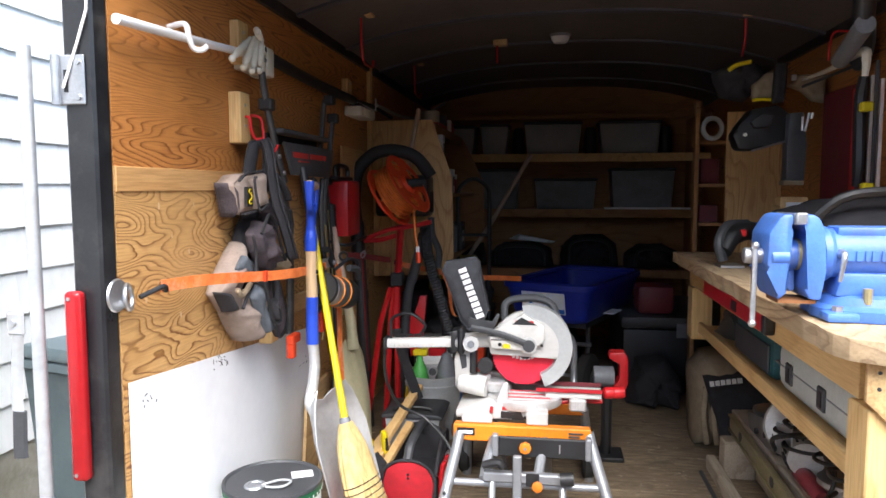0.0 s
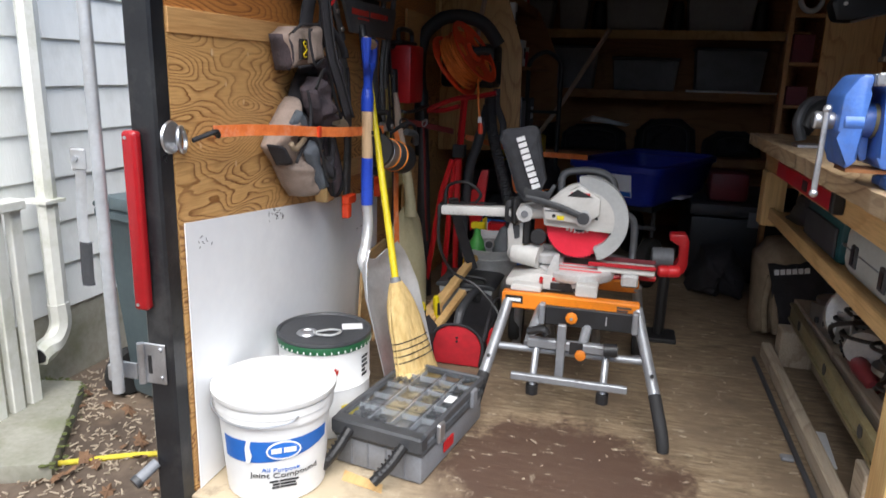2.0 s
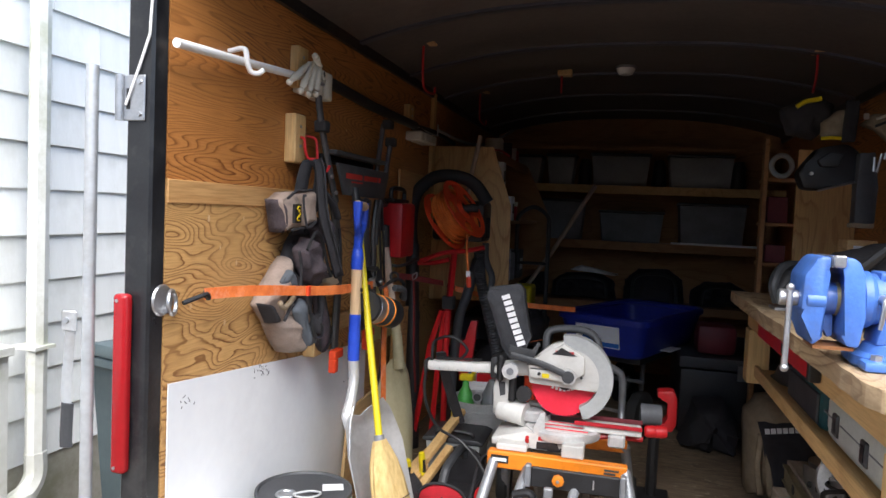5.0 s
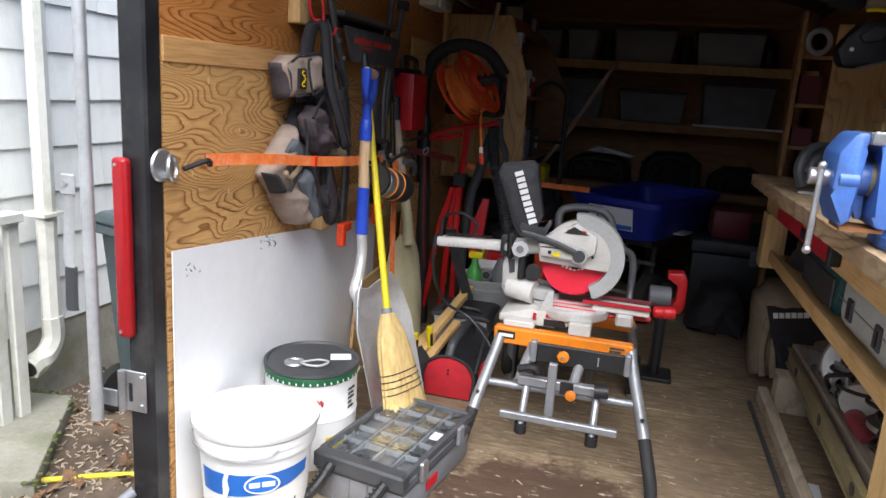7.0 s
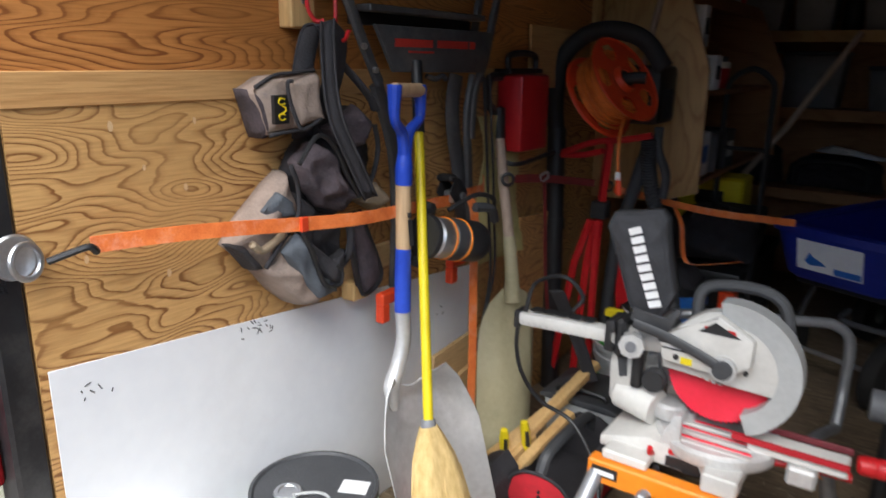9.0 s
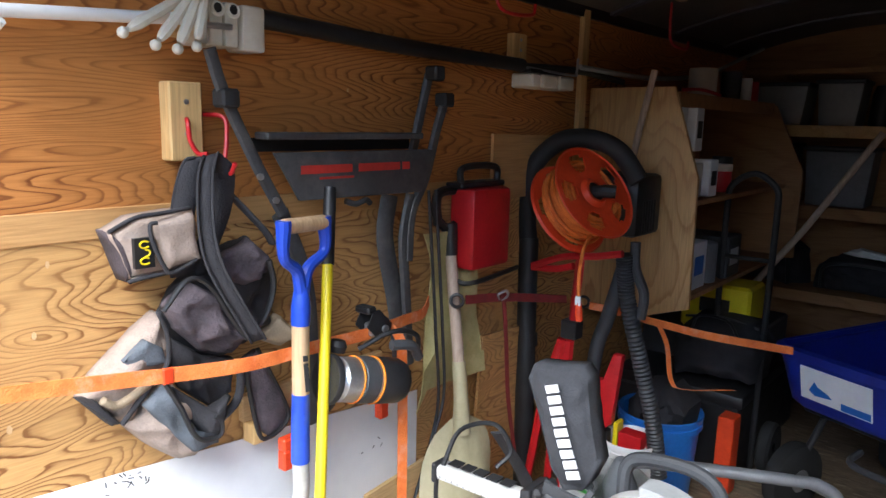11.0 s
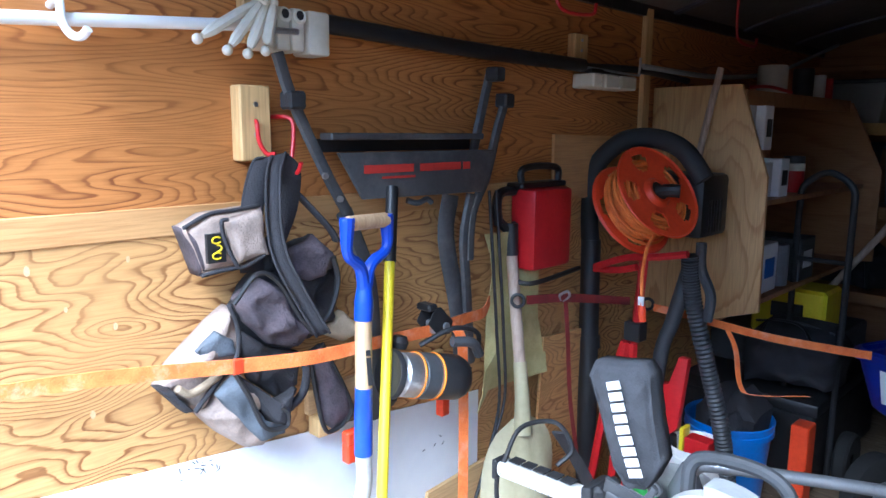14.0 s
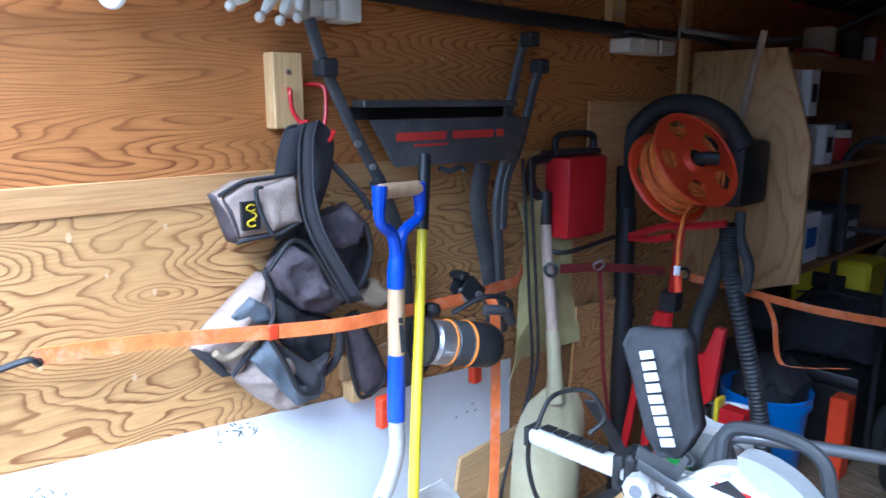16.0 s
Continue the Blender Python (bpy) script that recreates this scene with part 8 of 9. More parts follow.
fan = thing("black_frame_box", "black boxy tool with grille behind the cable reel", "power tool", (-0.6, 1.98, 0.95))
part("body", B(-0.82, -0.56, 1.93, 2.12, 0.98, 1.18, bevel=0.02, seg=2), BLACK, fan)
part("label", B(-0.785, -0.74, 1.927, 1.9295, 1.03, 1.15), PAPER, fan, "white label sheet")
bm = bmesh.new()
for k in range(5):
    cyl(bm, (-0.552, 1.96 + 0.02 * k, 1.0), (-0.552, 1.96 + 0.02 * k, 1.10), 0.003, n=6)
part("grille", bm, BLACK, fan)
tri = thing("red_tripod", "red steel tripod jack standing in the corner", "tripod", (-0.7, 1.75, 0))
part("post", T([(-0.655, 1.76, 0.95), (-0.672, 1.76, 0.70), (-0.69, 1.76, 0.55)], 0.0155, n=4, steps=1), RED, tri)
for dx in (-0.045, 0.0, 0.03):
    part("leg", T([(-0.685 + dx * 0.4, 1.755, 0.66), (-0.705 + dx, 1.75, 0.50), (-0.73 + dx * 2, 1.74, 0.0)], 0.014, n=6, steps=1), RED, tri)
part("collar", B(-0.70, -0.645, 1.735, 1.785, 0.67, 0.73, bevel=0.004), BLACK, tri)
part("cross_arm", T([(-0.815, 1.74, 0.885), (-0.70, 1.74, 0.93), (-0.60, 1.74, 0.945), (-0.51, 1.74, 0.965)], 0.012, n=6), RED, tri)
part("cross_arm", T([(-0.83, 1.76, 0.875), (-0.75, 1.77, 0.88), (-0.68, 1.76, 0.90)], 0.012, n=6), RED, tri)
gas = thing("red_bracket", "bright red angled plastic bracket standing by the hose", "bracket", (-0.60, 1.9, 0.3))
part("body", P([(-0.66, 0.50), (-0.62, 0.50), (-0.595, 0.60), (-0.562, 0.60), (-0.585, 0.36), (-0.64, 0.30)], 0.03, at_y(1.93), bevel=0.003), RED, gas)
part("foot", T([(-0.61, 1.915, 0.33), (-0.60, 1.915, 0.15), (-0.60, 1.915, 0.0)], 0.02, n=8), BLACK, gas)


def bucket(x, y, r, hgt, m_, label, name="plastic_bucket"):
    ob = thing(name, label, "bucket", (x, y, 0))
    part("body", L([(0, 0.003), (r * 0.8, 0), (r * 0.82, 0.005), (r * 0.96, hgt - 0.05), (r * 1.03, hgt - 0.048), (r * 1.03, hgt - 0.03), (r, hgt - 0.028), (r * 1.04, hgt - 0.004), (r * 1.02, hgt), (r * 0.95, hgt - 0.01), (r * 0.8, 0.03), (0, 0.03)], Matrix.Translation((x, y, 0)), 28), m_, ob)
    return ob


bucket(-0.545, 2.22, 0.145, 0.33, BUCKET_BLUE, "bright blue bucket filled with black rags")
single("black_rag", PF([(-0.66, 0.20), (-0.44, 0.20), (-0.43, 0.37), (-0.50, 0.43), (-0.60, 0.42), (-0.66, 0.34)], 0.16, at_y(2.30), 51, 0.02), BLACK_CLOTH, "black rag bundled into the blue bucket", "rag")
bucket(-0.525, 1.93, 0.092, 0.325, WHITE, "white bucket holding small boxes")
carton(-0.55, -0.47, 1.885, 1.94, 0.20, 0.35, RED, "small red and white carton in the white bucket", PAPER)
carton(-0.585, -0.57, 1.92, 1.97, 0.18, 0.36, YELLOW, "small yellow packet in the white bucket")
single("yellow_wedge", P([(-0.64, 0.14), (-0.60, 0.14), (-0.585, 0.20), (-0.635, 0.22)], 0.05, at_y(1.80), bevel=0.006), YELLOW, "yellow plastic part beside the saw", "plastic part")
bx2 = thing("black_duffel", "black duffel bag behind the strap", "bag", (-0.45, 2.5, 0.35))
part("body", PF([(-0.64, 0.36), (-0.32, 0.38), (-0.30, 0.52), (-0.36, 0.60), (-0.58, 0.60), (-0.65, 0.52)], 0.25, at_y(2.72), 52, 0.012), BLACK_CLOTH, bx2)
part("carry_strap", T([(-0.56, 2.50, 0.56), (-0.52, 2.47, 0.63), (-0.42, 2.47, 0.63), (-0.38, 2.50, 0.56)], 0.012, n=8, ry=0.004, side=(0, 1, 0)), BLACK, bx2)
part("zip", T([(-0.62, 2.60, 0.585), (-0.48, 2.60, 0.605), (-0.34, 2.60, 0.585)], 0.005, n=6), DARK_GREY, bx2)
ycase = thing("yellow_case", "yellow plastic tool case under the corner shelf", "tool case", (-0.55, 2.9, 0.4))
part("body", B(-0.70, -0.42, 2.75, 2.95, 0.50, 0.70, bevel=0.012), YELLOW, ycase)
part("handle", B(-0.62, -0.50, 2.74, 2.7495, 0.58, 0.64, bevel=0.002), BLACK, ycase)
crate = thing("stacked_crate", "black storage crate on the floor in the corner", "crate", (-0.6, 2.9, 0))
part("body", B(-0.84, -0.34, 2.47, 3.29, 0.001, 0.30, bevel=0.01), BLACK, crate)
part("lid", B(-0.85, -0.33, 2.46, 3.3, 0.301, 0.352, bevel=0.012, seg=2), BLACK, crate)
part("latch", B(-0.63, -0.55, 2.452, 2.4595, 0.25, 0.34, bevel=0.003), DARK_GREY, crate)
single("case_support", B(-0.86, -0.40, 2.74, 3.3, 0.353, 0.498, bevel=0.01), DARK_GREY, "dark grey case beneath the yellow one", "case")
single("orange_block", B(-0.385, -0.325, 2.36, 2.44, 0.001, 0.30, bevel=0.004), ORANGE, "orange plastic panel beside the blue bucket", "plastic panel")

# hand truck
ht = thing("hand_truck", "black steel hand truck standing by the shelf", "hand truck", (-0.42, 2.6, 0))
for x in (-0.50, -0.32):
    part("upright", T([(x, 2.60, 0.0), (x, 2.60, 0.6), (x, 2.60, 1.05)], 0.012, n=10, steps=2), BLACK, ht)
part("top_loop", T([(-0.50, 2.60, 1.04), (-0.49, 2.60, 1.12), (-0.41, 2.60, 1.17), (-0.33, 2.60, 1.12), (-0.32, 2.60, 1.04)], 0.012, n=10), BLACK, ht)
for z in (0.55, 0.85):
    part("cross_bar", C((-0.50, 2.60, z), (-0.32, 2.60, z), 0.009, n=8), BLACK, ht)
for x in (-0.54, -0.28):
    part("wheel", L([(0.02, -0.02), (0.09, -0.025), (0.10, -0.015), (0.10, 0.015), (0.09, 0.025), (0.02, 0.02)], Matrix.Translation((x, 2.68, 0.10)) @ Matrix.Rotation(radians(90), 4, "Y"), 24), TREAD, ht)

# garden cart
cart = thing("garden_cart", "blue plastic garden cart tray on a black wheeled frame", "garden cart", (0.05, 2.6, 0))
cx, cy = V(0.918, -0.396, 0), V(0.396, 0.918, 0)
mcart = frame_of((-0.215, 2.345, 0.0), cx, cy)
rows = []
for (ins, z) in ((0.0, 0.625), (-0.012, 0.618), (-0.012, 0.60), (0.0, 0.598), (0.035, 0.44), (0.05, 0.425)):
    w, l, r = 0.47, 0.86, 0.06
    ring = []
    for k in range(4):
        ccx, ccy = ((w - r - ins, r + ins), (w - r - ins, l - r - ins), (r + ins, l - r - ins), (r + ins, r + ins))[k]
        for q in range(5):
            a = radians(-90 + 90 * k + 22.5 * q)
            ring.append(mcart @ Vector((ccx + r * math.cos(a), ccy + r * math.sin(a), z)))
    rows.append(ring + [ring[0]])
rows.append([mcart @ Vector((0.235, 0.43, 0.425))] * len(rows[0]))
bm = bmesh.new()
sheet(bm, rows)
bmesh.ops.remove_doubles(bm, verts=bm.verts, dist=0.0005)
bmesh.ops.solidify(bm, geom=bm.faces, thickness=0.006)
tray = part("tray", bm, TOTE_BLUE, cart, "dark blue plastic tray")
lab = mcart @ frame_of((0.10, 0.133 - 0.22 * 0.465 - 0.008, 0.465), (1, 0, 0), (0, -0.22, 1))
part("label", P([(0, 0), (0.24, 0), (0.24, 0.115), (0, 0.115)], 0.002, lab), PAPER, tray, "white picture label")
bm = bmesh.new()
prism(bm, [(0.03, 0.035), (0.05, 0.07), (0.06, 0.055), (0.095, 0.04), (0.11, 0.028), (0.05, 0.02)], 0.0035, lab)
part("label_picture", bm, LABEL_BLUE, tray)
part("label_strip", P([(0.14, 0.004), (0.236, 0.004), (0.236, 0.028), (0.14, 0.028)], 0.0035, lab), LABEL_BLUE, tray)
part("deck_sheet", B(0.30, 0.50, 0.30, 0.45, 0.44, 0.445, m=mcart), PAPER, cart, "white sheet lying in the tray")
part("frame", B(0.06, 0.42, 0.10, 0.76, 0.385, 0.422, bevel=0.004, m=mcart), BLACK, cart)
for x, y in ((0.05, 0.10), (0.43, 0.10), (0.05, 0.76), (0.43, 0.76)):
    wh = part("wheel", L([(0.03, -0.03), (0.10, -0.038), (0.125, -0.025), (0.13, 0), (0.125, 0.025), (0.10, 0.038), (0.03, 0.03)], mcart @ Matrix.Translation((x, y, 0.13)) @ Matrix.Rotation(radians(90), 4, "Y"), 26), TREAD, cart, "black tyre")
    part("hub", L([(0, -0.036), (0.03, -0.036), (0.055, -0.026), (0.058, 0.0), (0.055, 0.026), (0.03, 0.036), (0, 0.036)], mcart @ Matrix.Translation((x, y, 0.13)) @ Matrix.Rotation(radians(90), 4, "Y"), 22), STEEL, wh, "steel hub")
    part("strut", C(mcart @ Vector((x, y, 0.13)), mcart @ Vector((x * 0.8 + 0.06, y * 0.8 + 0.1, 0.39)), 0.012, n=8), BLACK, cart)
part("axle", C(mcart @ Vector((0.05, 0.10, 0.13)), mcart @ Vector((0.43, 0.10, 0.13)), 0.010, n=8), STEEL, cart)
part("pull_handle", T([mcart @ Vector(p) for p in ((0.3, 0.05, 0.35), (0.32, -0.02, 0.33), (0.5, -0.04, 0.34))], 0.011, n=8), DARK_GREY, cart)
gn = thing("red_grinder", "bright red and grey power tool on a black pedestal", "power tool", (0.27, 1.5, 0))
part("guard", P([(0.262, 0.455), (0.322, 0.460), (0.338, 0.43), (0.340, 0.33), (0.325, 0.295), (0.275, 0.30), (0.285, 0.33), (0.312, 0.345), (0.312, 0.415), (0.28, 0.43), (0.262, 0.425)], 0.07, at_y(1.53), bevel=0.008), RED, gn, "bright red curved guard")
part("motor", C((0.205, 1.50, 0.347), (0.285, 1.50, 0.350), 0.042, n=20), GREY, gn, "grey motor housing")
part("motor_cap", C((0.200, 1.50, 0.347), (0.206, 1.50, 0.347), 0.032, 0.04, n=20), DARK_GREY, gn)
part("pedestal", T([(0.26, 1.51, 0.31), (0.26, 1.52, 0.16), (0.26, 1.53, 0.0)], 0.022, n=10), BLACK, gn)
part("foot", B(0.20, 0.33, 1.46, 1.60, 0.0, 0.018, bevel=0.004), BLACK, gn)
rdb = single("red_fuel_can", B(0.50, 0.70, 2.55, 2.75, 0.422, 0.58, bevel=0.03, seg=2), MAROON, "dark red fuel can on the stack at the back", "fuel can")
chest = thing("storage_chest", "dark plastic storage chest standing at the back", "chest", (0.75, 2.9, 0))
part("body", B(0.42, 1.08, 2.50, 3.3, 0.001, 0.35, bevel=0.02, seg=2), BLACK, chest)
part("lid", B(0.41, 1.09, 2.49, 3.31, 0.352, 0.42, bevel=0.02, seg=2), DARK_GREY, chest)
part("latch", B(0.70, 0.78, 2.478, 2.489, 0.31, 0.39, bevel=0.003), GREY, chest)
single("dark_bag", PF([(0.42, 0.0), (0.66, 0.0), (0.70, 0.12), (0.62, 0.24), (0.48, 0.22)], 0.25, at_y(2.42), 55, 0.02), BLACK_CLOTH, "black bag on the floor at the back", "bag")

# ---- shelves across the back ----
backshelf = thing("back_shelves", "wide wooden shelves across the trailer's closed end", "shelf", (0.2, 3.8, 0))
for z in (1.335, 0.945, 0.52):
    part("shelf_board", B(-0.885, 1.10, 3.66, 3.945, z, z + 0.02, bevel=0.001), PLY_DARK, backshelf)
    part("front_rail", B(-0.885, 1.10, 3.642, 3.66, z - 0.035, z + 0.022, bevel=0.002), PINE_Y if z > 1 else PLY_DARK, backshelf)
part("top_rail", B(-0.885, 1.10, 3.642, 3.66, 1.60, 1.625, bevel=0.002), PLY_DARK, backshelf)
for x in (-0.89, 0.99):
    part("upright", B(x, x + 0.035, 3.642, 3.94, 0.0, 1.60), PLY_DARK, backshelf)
TOTE_CLEAR = paint("cloudy_grey_plastic", (0.36, 0.38, 0.39), (0.28, 0.29, 0.30), 5, 0.4)


def tote(x0, x1, z, hgt, label, m_=TOTE_CLEAR):
    ob = thing("storage_bin", label, "storage bin", ((x0 + x1) / 2, 3.8, z), "bins on the back shelves")
    w = 0.02
    bm = bmesh.new()
    prism(bm, [(x0 + w, z + 0.001), (x1 - w, z + 0.001), (x1, z + hgt), (x0, z + hgt)], 0.22, at_y(3.93), bevel=0.008)
    part("body", bm, m_, ob)
    part("lid", B(x0 - 0.008, x1 + 0.008, 3.70, 3.938, z + hgt, z + hgt + 0.02, bevel=0.005), DARK_GREY, ob)


tote(-0.86, -0.52, 1.356, 0.19, "cloudy grey plastic bin on the top shelf")
tote(-0.48, -0.28, 1.356, 0.20, "cloudy grey plastic bin on the top shelf")
tote(-0.165, 0.235, 1.356, 0.21, "wide cloudy grey plastic bin on the top shelf")
tote(0.36, 0.78, 1.356, 0.21, "wide cloudy grey plastic bin on the top shelf")
tote(-0.86, -0.56, 0.966, 0.28, "grey plastic bin on the middle shelf", GREY)
tote(-0.50, -0.20, 0.966, 0.27, "grey plastic bin on the middle shelf", GREY)
tote(-0.09, 0.345, 0.966, 0.20, "grey plastic bin on the middle shelf", GREY)
tote(0.445, 0.88, 0.966, 0.27, "large dark grey plastic bin on the middle shelf", GREY)
for i, x in enumerate((-0.21, 0.30, 0.82)):
    single("black_bottle", L([(0, 0), (0.045, 0), (0.05, 0.01), (0.042, 0.15), (0.03, 0.19), (0, 0.195)], Matrix.Translation((x, 3.78, 1.356)), 16), BLACK, "tall black container between the bins", "container", "black containers")
single("white_strip", B(0.40, 0.98, 3.655, 3.70, 0.968, 0.980), PAPER, "white board lying along the shelf edge", "board")
single("crumpled_paper", PF([(-0.27, 0.755), (0.04, 0.725), (0.06, 0.740), (-0.20, 0.79)], 0.04, at_y(3.66), 61, 0.01), PAPER, "crumpled white sheet on the lower clutter", "paper")
for k, (x0, x1, hh) in enumerate(((-0.86, -0.45, 0.25), (-0.42, 0.05, 0.18), (0.10, 0.52, 0.24), (0.56, 0.95, 0.17))):
    bg = thing("duffel_bag", "black duffel bag on the lower back shelf", "bag", ((x0 + x1) / 2, 3.8, 0.541), "bags on the lower shelf")
    part("body", PF([(x0, 0.541), (x1, 0.541), (x1 - 0.02, 0.541 + hh * 0.7), (x1 - 0.12, 0.541 + hh), (x0 + 0.1, 0.541 + hh * 0.95), (x0 + 0.01, 0.541 + hh * 0.6)], 0.22, at_y(3.92), 62 + k, 0.02), BLACK_CLOTH, bg)
    part("strap", T([(x0 + 0.06, 3.70, 0.56), (x0 + 0.09, 3.69, 0.541 + hh * 0.8), (x1 - 0.1, 3.69, 0.541 + hh * 0.8), (x1 - 0.06, 3.70, 0.56)], 0.012, n=6), BLACK, bg)
single("wood_pole", T([(-0.105, 3.20, 1.33), (-0.35, 3.15, 0.90), (-0.60, 3.10, 0.52)], 0.014, n=8, steps=1), OLD_ASH, "slim wooden pole leaning across the back", "pole")

# right-hand shelf side, further in
rsp = thing("side_cupboard", "plywood cupboard side with narrow shelves", "cupboard", (0.9, 2.4, 0.85))
part("side_panel", B(0.86, 1.115, 2.20, 2.218, 0.30, 1.48, bevel=0.002), PLY_SHELF, rsp)
part("front_post", B(0.715, 0.735, 2.20, 2.26, 0.001, 1.53, bevel=0.002), PLY_DARK, rsp)
for z in (0.62, 0.93, 1.12, 1.33):
    part("shelf_board", B(0.736, 1.11, 2.219, 2.44, z, z + 0.015), PLY_DARK, rsp)
carton(0.75, 0.84, 2.25, 2.40, 1.136, 1.26, MAROON, "dark red carton in the side cupboard")
carton(0.75, 0.84, 2.25, 2.40, 0.946, 1.03, MAROON, "small dark red carton in the side cupboard")
tp = thing("tape_roll", "roll of pale tape hanging at the cupboard", "tape", (0.78, 2.17, 1.3))
part("roll", R((0.785, 2.17, 1.40), (0.3, -1, 0), 0.048, 0.012, 24, 8), LIGHT_GREY, tp)

# roof fittings
for (x, y) in ((0.06, 2.15),):
    lamp = thing("dome_lamp", "small white dome lamp under the roof", "lamp", (x, y, 1.8))
    part("dome", L([(0, -0.032), (0.03, -0.028), (0.042, -0.012), (0.045, 0.0), (0, 0.0)], Matrix.Translation((x, y, arch(x) - 0.022)), 24), WHITE, lamp)
    part("base", L([(0.05, 0.0), (0.05, 0.02), (0, 0.02)], Matrix.Translation((x, y, arch(x) - 0.0225)), 24), GREY, lamp)
for pts in ([(-0.72, 1.35, 1.80), (-0.72, 1.35, 1.70), (-0.72, 1.38, 1.62), (-0.72, 1.52, 1.62), (-0.72, 1.54, 1.65)], [(-0.72, 2.45, 1.80), (-0.72, 2.45, 1.70), (-0.72, 2.48, 1.64), (-0.72, 2.62, 1.63), (-0.72, 2.64, 1.66)], [(-0.25, 2.2, 1.86), (-0.25, 2.2, 1.74)], [(0.80, 1.7, 1.82), (0.80, 1.7, 1.72), (0.80, 1.74, 1.66)]):
    ob = thing("roof_hook", "red coated utility hook screwed under the roof", "hook", pts[0], "red roof hooks")
    part("hook", T(pts, 0.005, n=8), RED, ob)
    part("pad", B(pts[0][0] - 0.02, pts[0][0] + 0.05, pts[0][1] - 0.03, pts[0][1] + 0.03, pts[1][2] + 0.085, pts[1][2] + 0.115, bevel=0.004), BOARD, ob, "small wooden pad")


# ---- outside, beside the opening ----
lt = thing("marker_light", "long red reflector screwed to the door post", "reflector", (-0.957, -0.06, 0.50))
part("lens", B(-0.974, -0.936, -0.082, -0.056, 0.50, 0.905, bevel=0.010, seg=3), REFLECTOR, lt)
for z in (0.515, 0.89):
    part("screw", C((-0.96, -0.083, z), (-0.96, -0.0845, z), 0.004, n=8), STEEL, lt)
for z in (0.364, 1.337):
    hg = thing("door_hinge", "zinc strap hinge plate bolted to the door post", "hinge", (-0.96, -0.06, z), "door hinges")
    part("plate", B(-0.972, -0.917, -0.061, -0.0555, z - 0.05, z + 0.05, bevel=0.002), STEEL, hg)
    part("slot", B(-0.962, -0.953, -0.0625, -0.0612, z - 0.025, z + 0.02), BLACK, hg)
    part("knuckle", C((-0.977, -0.066, z - 0.05), (-0.977, -0.066, z + 0.05), 0.009, n=12), STEEL, hg)
    for dz in (-0.035, 0.035):
        part("bolt", C((-0.930, -0.061, z + dz), (-0.930, -0.065, z + dz), 0.006, n=8), STEEL, hg)
pipe = thing("lock_bar", "galvanised locking bar with cam bracket and lever", "lock bar", (-1.04, -0.1, 0.3))
part("bar", T([(-1.018, -0.10, 0.30), (-1.018, -0.10, 0.8), (-1.018, -0.10, 1.40)], 0.0135, n=14, steps=2), GALV, pipe)
part("strap", B(-1.03, -0.985, -0.075, -0.069, 0.325, 0.365, bevel=0.001), STEEL, pipe)
part("strap_link", B(-1.045, -1.02, -0.10, -0.069, 0.325, 0.365, bevel=0.002), STEEL, pipe)
part("cam_plate", B(-1.085, -1.045, -0.108, -0.10, 0.815, 0.865, bevel=0.005), GALV, pipe)
part("cam_bolt", C((-1.068, -0.108, 0.842), (-1.068, -0.113, 0.842), 0.007, n=8), STEEL, pipe)
part("lever", T([(-1.065, -0.10, 0.82), (-1.07, -0.10, 0.75), (-1.075, -0.10, 0.68), (-1.07, -0.10, 0.62)], 0.014, n=8, ry=0.005, side=(1, 0, 0)), GALV, pipe)
part("lever_grip", T([(-1.07, -0.10, 0.655), (-1.073, -0.10, 0.58), (-1.072, -0.10, 0.555)], 0.017, n=8, ry=0.008, side=(1, 0, 0)), DARK_GREY, pipe, "dark rubber lever grip")
sb2 = thing("latch_stub", "grey rubber-tipped latch on the door post", "latch", (-0.97, -0.08, 0.06))
part("stub", C((-0.965, -0.056, 0.10), (-0.985, -0.105, 0.075), 0.013, 0.014, n=14), GREY, sb2)
part("cap", C((-0.983, -0.10, 0.077), (-0.988, -0.112, 0.071), 0.016, n=14), DARK_GREY, sb2)
single("pull_string", T([(-0.96, -0.067, 1.32), (-0.93, -0.06, 1.41), (-0.905, -0.062, 1.475), (-0.90, -0.06, 1.60), (-0.90, -0.06, 1.78)], 0.003, n=6, steps=1), WHITE, "thin white cord tied from hinge to roof", "cord")

bin_ = thing("wheeled_bin", "grey-green wheeled rubbish bin beside the house", "rubbish bin", (-1.85, 1.45, ZG))
mb = frame_of((-2.08, 1.12, ZG), (0.96, -0.28, 0), (0.28, 0.96, 0))
rows = []
for z, ins in ((0.03, 0.05), (0.06, 0.045), (0.50, 0.02), (0.84, 0.0), (0.86, -0.012), (0.90, -0.012), (0.90, 0.0)):
    rows.append([mb @ Vector(p) for p in ((ins, ins, z), (0.54 - ins, ins, z), (0.54 - ins, 0.60 - ins, z), (ins, 0.60 - ins, z), (ins, ins, z))])
bm = bmesh.new()
sheet(bm, rows, 0.004)
part("body", bm, BIN_GREY, bin_)
part("lid", P([(-0.02, 0.0), (0.56, 0.0), (0.56, 0.02), (0.50, 0.055), (0.05, 0.055), (-0.02, 0.02)], 0.66, mb @ frame_of((0, 0.62, 0.90), (1, 0, 0), (0, 0, 1)), bevel=0.008), BIN_GREY, bin_, "hinged lid")
part("rim", B(-0.03, 0.57, -0.03, 0.02, 0.85, 0.895, bevel=0.008, m=mb), BIN_GREY, bin_)
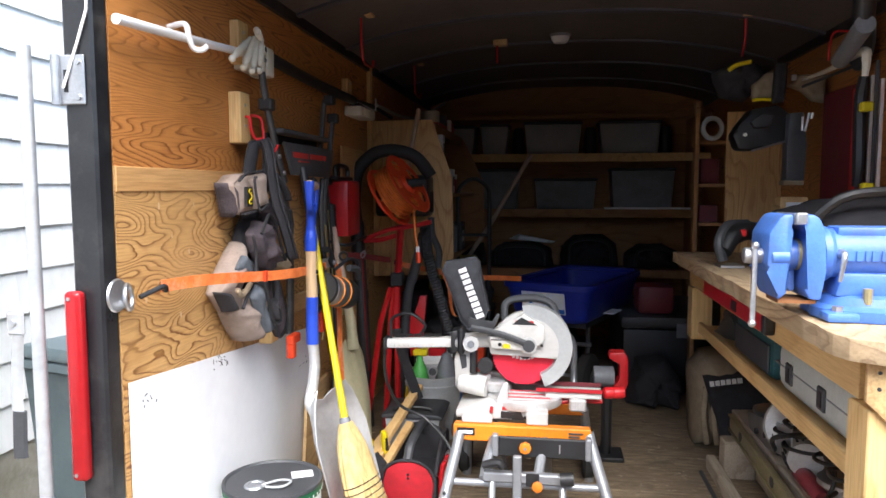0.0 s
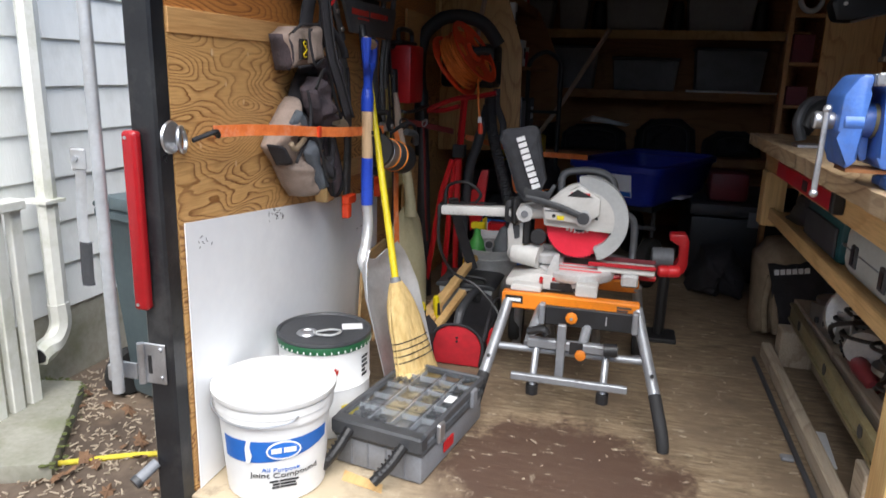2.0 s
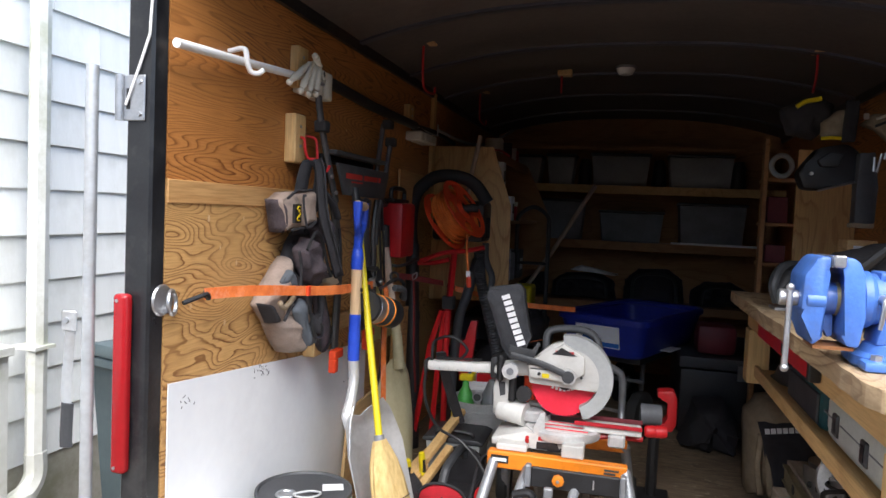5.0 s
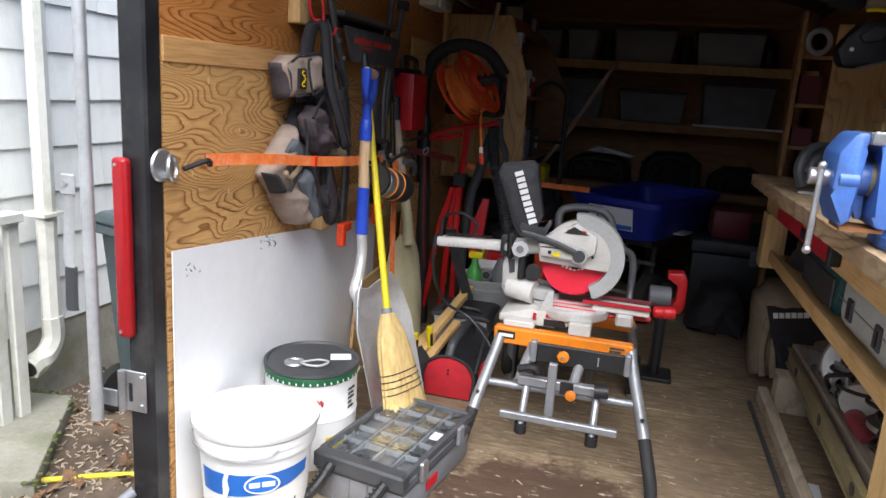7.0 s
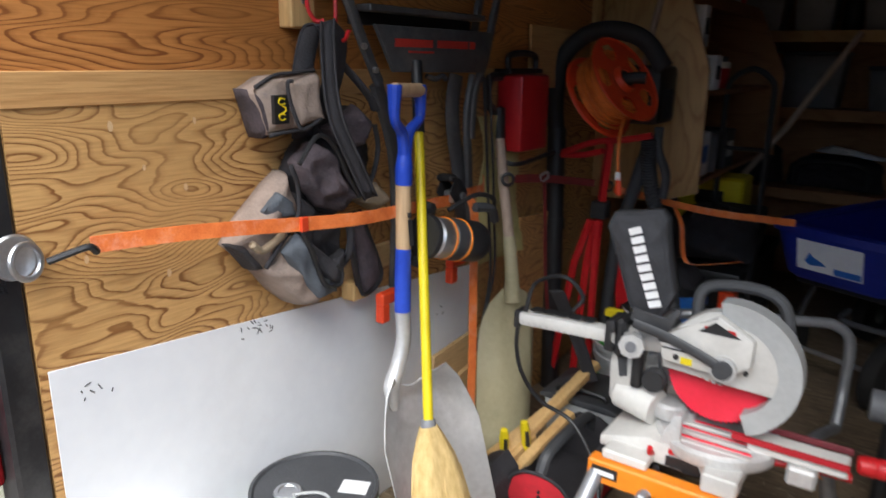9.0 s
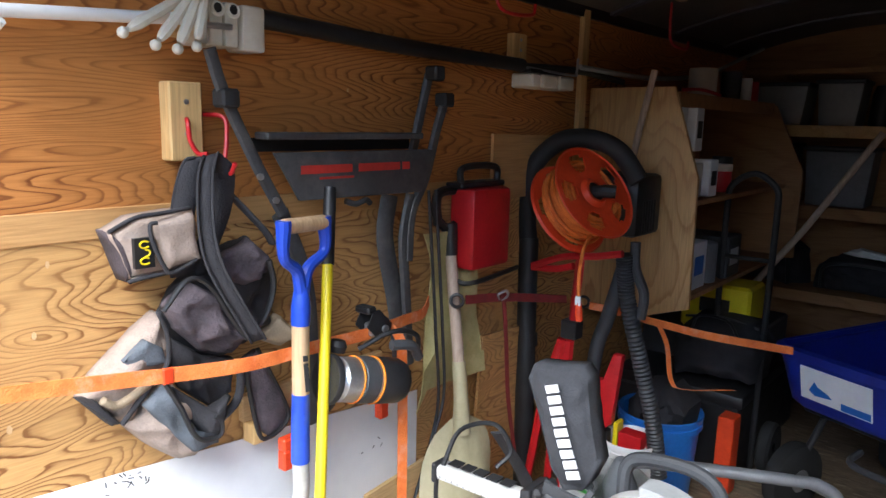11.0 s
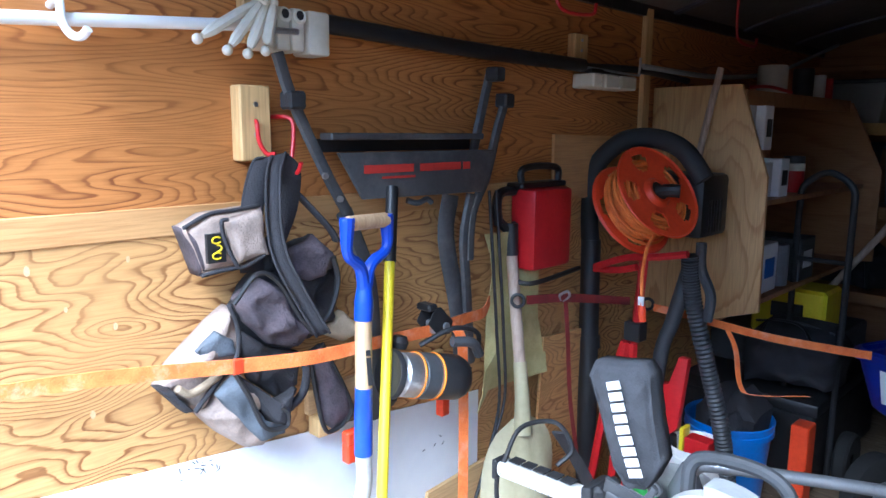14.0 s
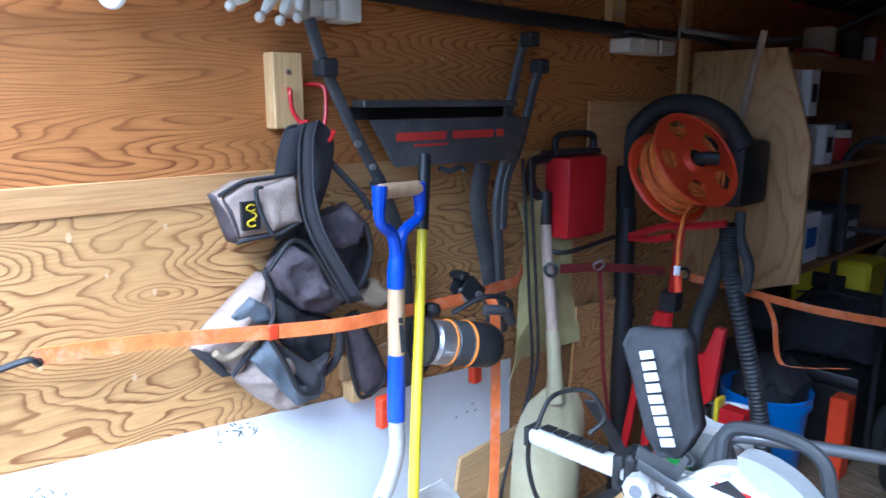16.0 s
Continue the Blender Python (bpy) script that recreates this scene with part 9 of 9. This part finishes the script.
for x in (0.0, 0.54):
    w_ = part("wheel", L([(0.02, -0.02), (0.10, -0.025), (0.115, -0.01), (0.115, 0.01), (0.10, 0.025), (0.02, 0.02)], mb @ Matrix.Translation((x, 0.05, 0.116)) @ Matrix.Rotation(radians(90), 4, "Y"), 24), TREAD, bin_)
    for k in range(6):
        a = k * math.tau / 6
        part("spoke", C(mb @ Vector((x, 0.05, 0.116)), mb @ Vector((x, 0.05 + 0.09 * math.cos(a), 0.116 + 0.09 * math.sin(a))), 0.010, n=6), DARK_GREY, w_)
ds = thing("downspout", "white mossy downspout on the house corner", "downspout", (-2.35, 0.9, ZG))
part("pipe", T([(-2.32, 1.065, 3.2), (-2.32, 1.065, 1.0), (-2.32, 1.065, -0.06)], 0.046, n=8, steps=1, ry=0.036, side=(0, 1, 0)), GUTTER, ds)
part("elbow", T([(-2.32, 1.065, 0.0), (-2.32, 1.065, -0.10), (-2.315, 1.01, -0.165), (-2.30, 0.91, -0.19)], 0.050, n=8, ry=0.04, side=(0, 1, 0)), GUTTER, ds)
part("strap", B(-2.40, -2.272, 1.01, 1.12, 0.455, 0.47), GUTTER, ds)
part("outlet", C((-2.302, 0.914, -0.189), (-2.30, 0.905, -0.191), 0.036, n=12), BLACK, ds, "dark open outlet")
slab = thing("stone_step", "mossy weathered concrete slab on the ground", "slab", (-2.3, 0.7, ZG))
part("slab", P([(-2.30, 0.28), (-1.857, 0.488), (-2.26, 1.10), (-2.50, 1.04), (-2.75, 0.82)], 0.09, Matrix.Translation((0, 0, ZG - 0.02)), bevel=0.012), CONCRETE, slab)
random.seed(29)
bm = bmesh.new()
for k in range(300):
    f = random.random()
    p = V(-1.857, 0.488, 0).lerp(V(-2.26, 1.10, 0), f) if k % 3 else V(-2.26, 1.10, 0).lerp(V(-2.50, 1.04, 0), f)
    p += V(random.gauss(-0.025, 0.03), random.gauss(-0.02, 0.02), ZG + 0.066)
    bmesh.ops.create_icosphere(bm, subdivisions=1, radius=random.uniform(0.003, 0.010), matrix=Matrix.Translation(p) @ Matrix.Diagonal((1.4, 1.2, 0.45, 1)))
tagged(part("moss", bm, MOSS, slab), "green moss along the slab's edges", kind="stuff")
single("garden_cable", T([(-3.0, 0.28, ZG + 0.012), (-2.4, 0.36, ZG + 0.01), (-2.0, 0.52, ZG + 0.012), (-1.7, 0.70, ZG + 0.01), (-1.45, 0.80, ZG + 0.01), (-1.1, 0.84, ZG + 0.01)], 0.011, n=8), CORD_YELLOW, "yellow extension cord lying on the ground", "cord")
random.seed(21)
bm = bmesh.new()
for k in range(260):
    x, yv = random.uniform(-2.7, -1.0), random.uniform(-0.6, 1.6)
    s = random.uniform(0.015, 0.05)
    m = Matrix.Translation((x, yv, ZG + random.uniform(0.004, 0.02))) @ Euler((random.uniform(-0.6, 0.6), random.uniform(-0.6, 0.6), random.uniform(0, 6.3))).to_matrix().to_4x4()
    ptsl = [(1, 0), (0.45, 0.25), (0.5, 0.6), (0.1, 0.4), (-0.3, 0.65), (-0.4, 0.2), (-0.9, 0), (-0.4, -0.2), (-0.3, -0.65), (0.1, -0.4), (0.5, -0.6), (0.45, -0.25)]
    c = bm.verts.new(m @ Vector((0, 0, s * 0.3)))
    vs = [bm.verts.new(m @ Vector((u * s, v * s, random.uniform(0, s * 0.3)))) for u, v in ptsl]
    for i in range(12):
        bm.faces.new((c, vs[i], vs[(i + 1) % 12]))
single("dead_leaves", bm, LEAF, "scattered brown dead leaves", "leaves", kind="stuff", smooth=None)
bm = bmesh.new()
for k in range(3200):
    x, yv = random.uniform(-2.7, -1.0), random.uniform(-0.6, 1.6)
    a = random.uniform(0, 6.3)
    l = random.uniform(0.008, 0.035)
    cyl(bm, (x, yv, ZG + 0.003), (x + l * math.cos(a), yv + l * math.sin(a), ZG + random.uniform(0.003, 0.012)), random.uniform(0.002, 0.006), 0.002, 5)
single("wood_chips", bm, OLD_WOOD, "wood chips and twigs on the bare earth", "mulch", kind="stuff")

rail = thing("porch_railing", "weathered cream wooden porch railing", "railing", (-2.3, 0.7, ZG))
for yy in (0.66, 0.75, 0.84):
    part("picket", B(-2.32, -2.285, yy, yy + 0.055, ZG, 0.46, bevel=0.004), GUTTER, rail)
part("top_rail", B(-2.345, -2.26, 0.45, 0.90, 0.46, 0.50, bevel=0.004), GUTTER, rail)
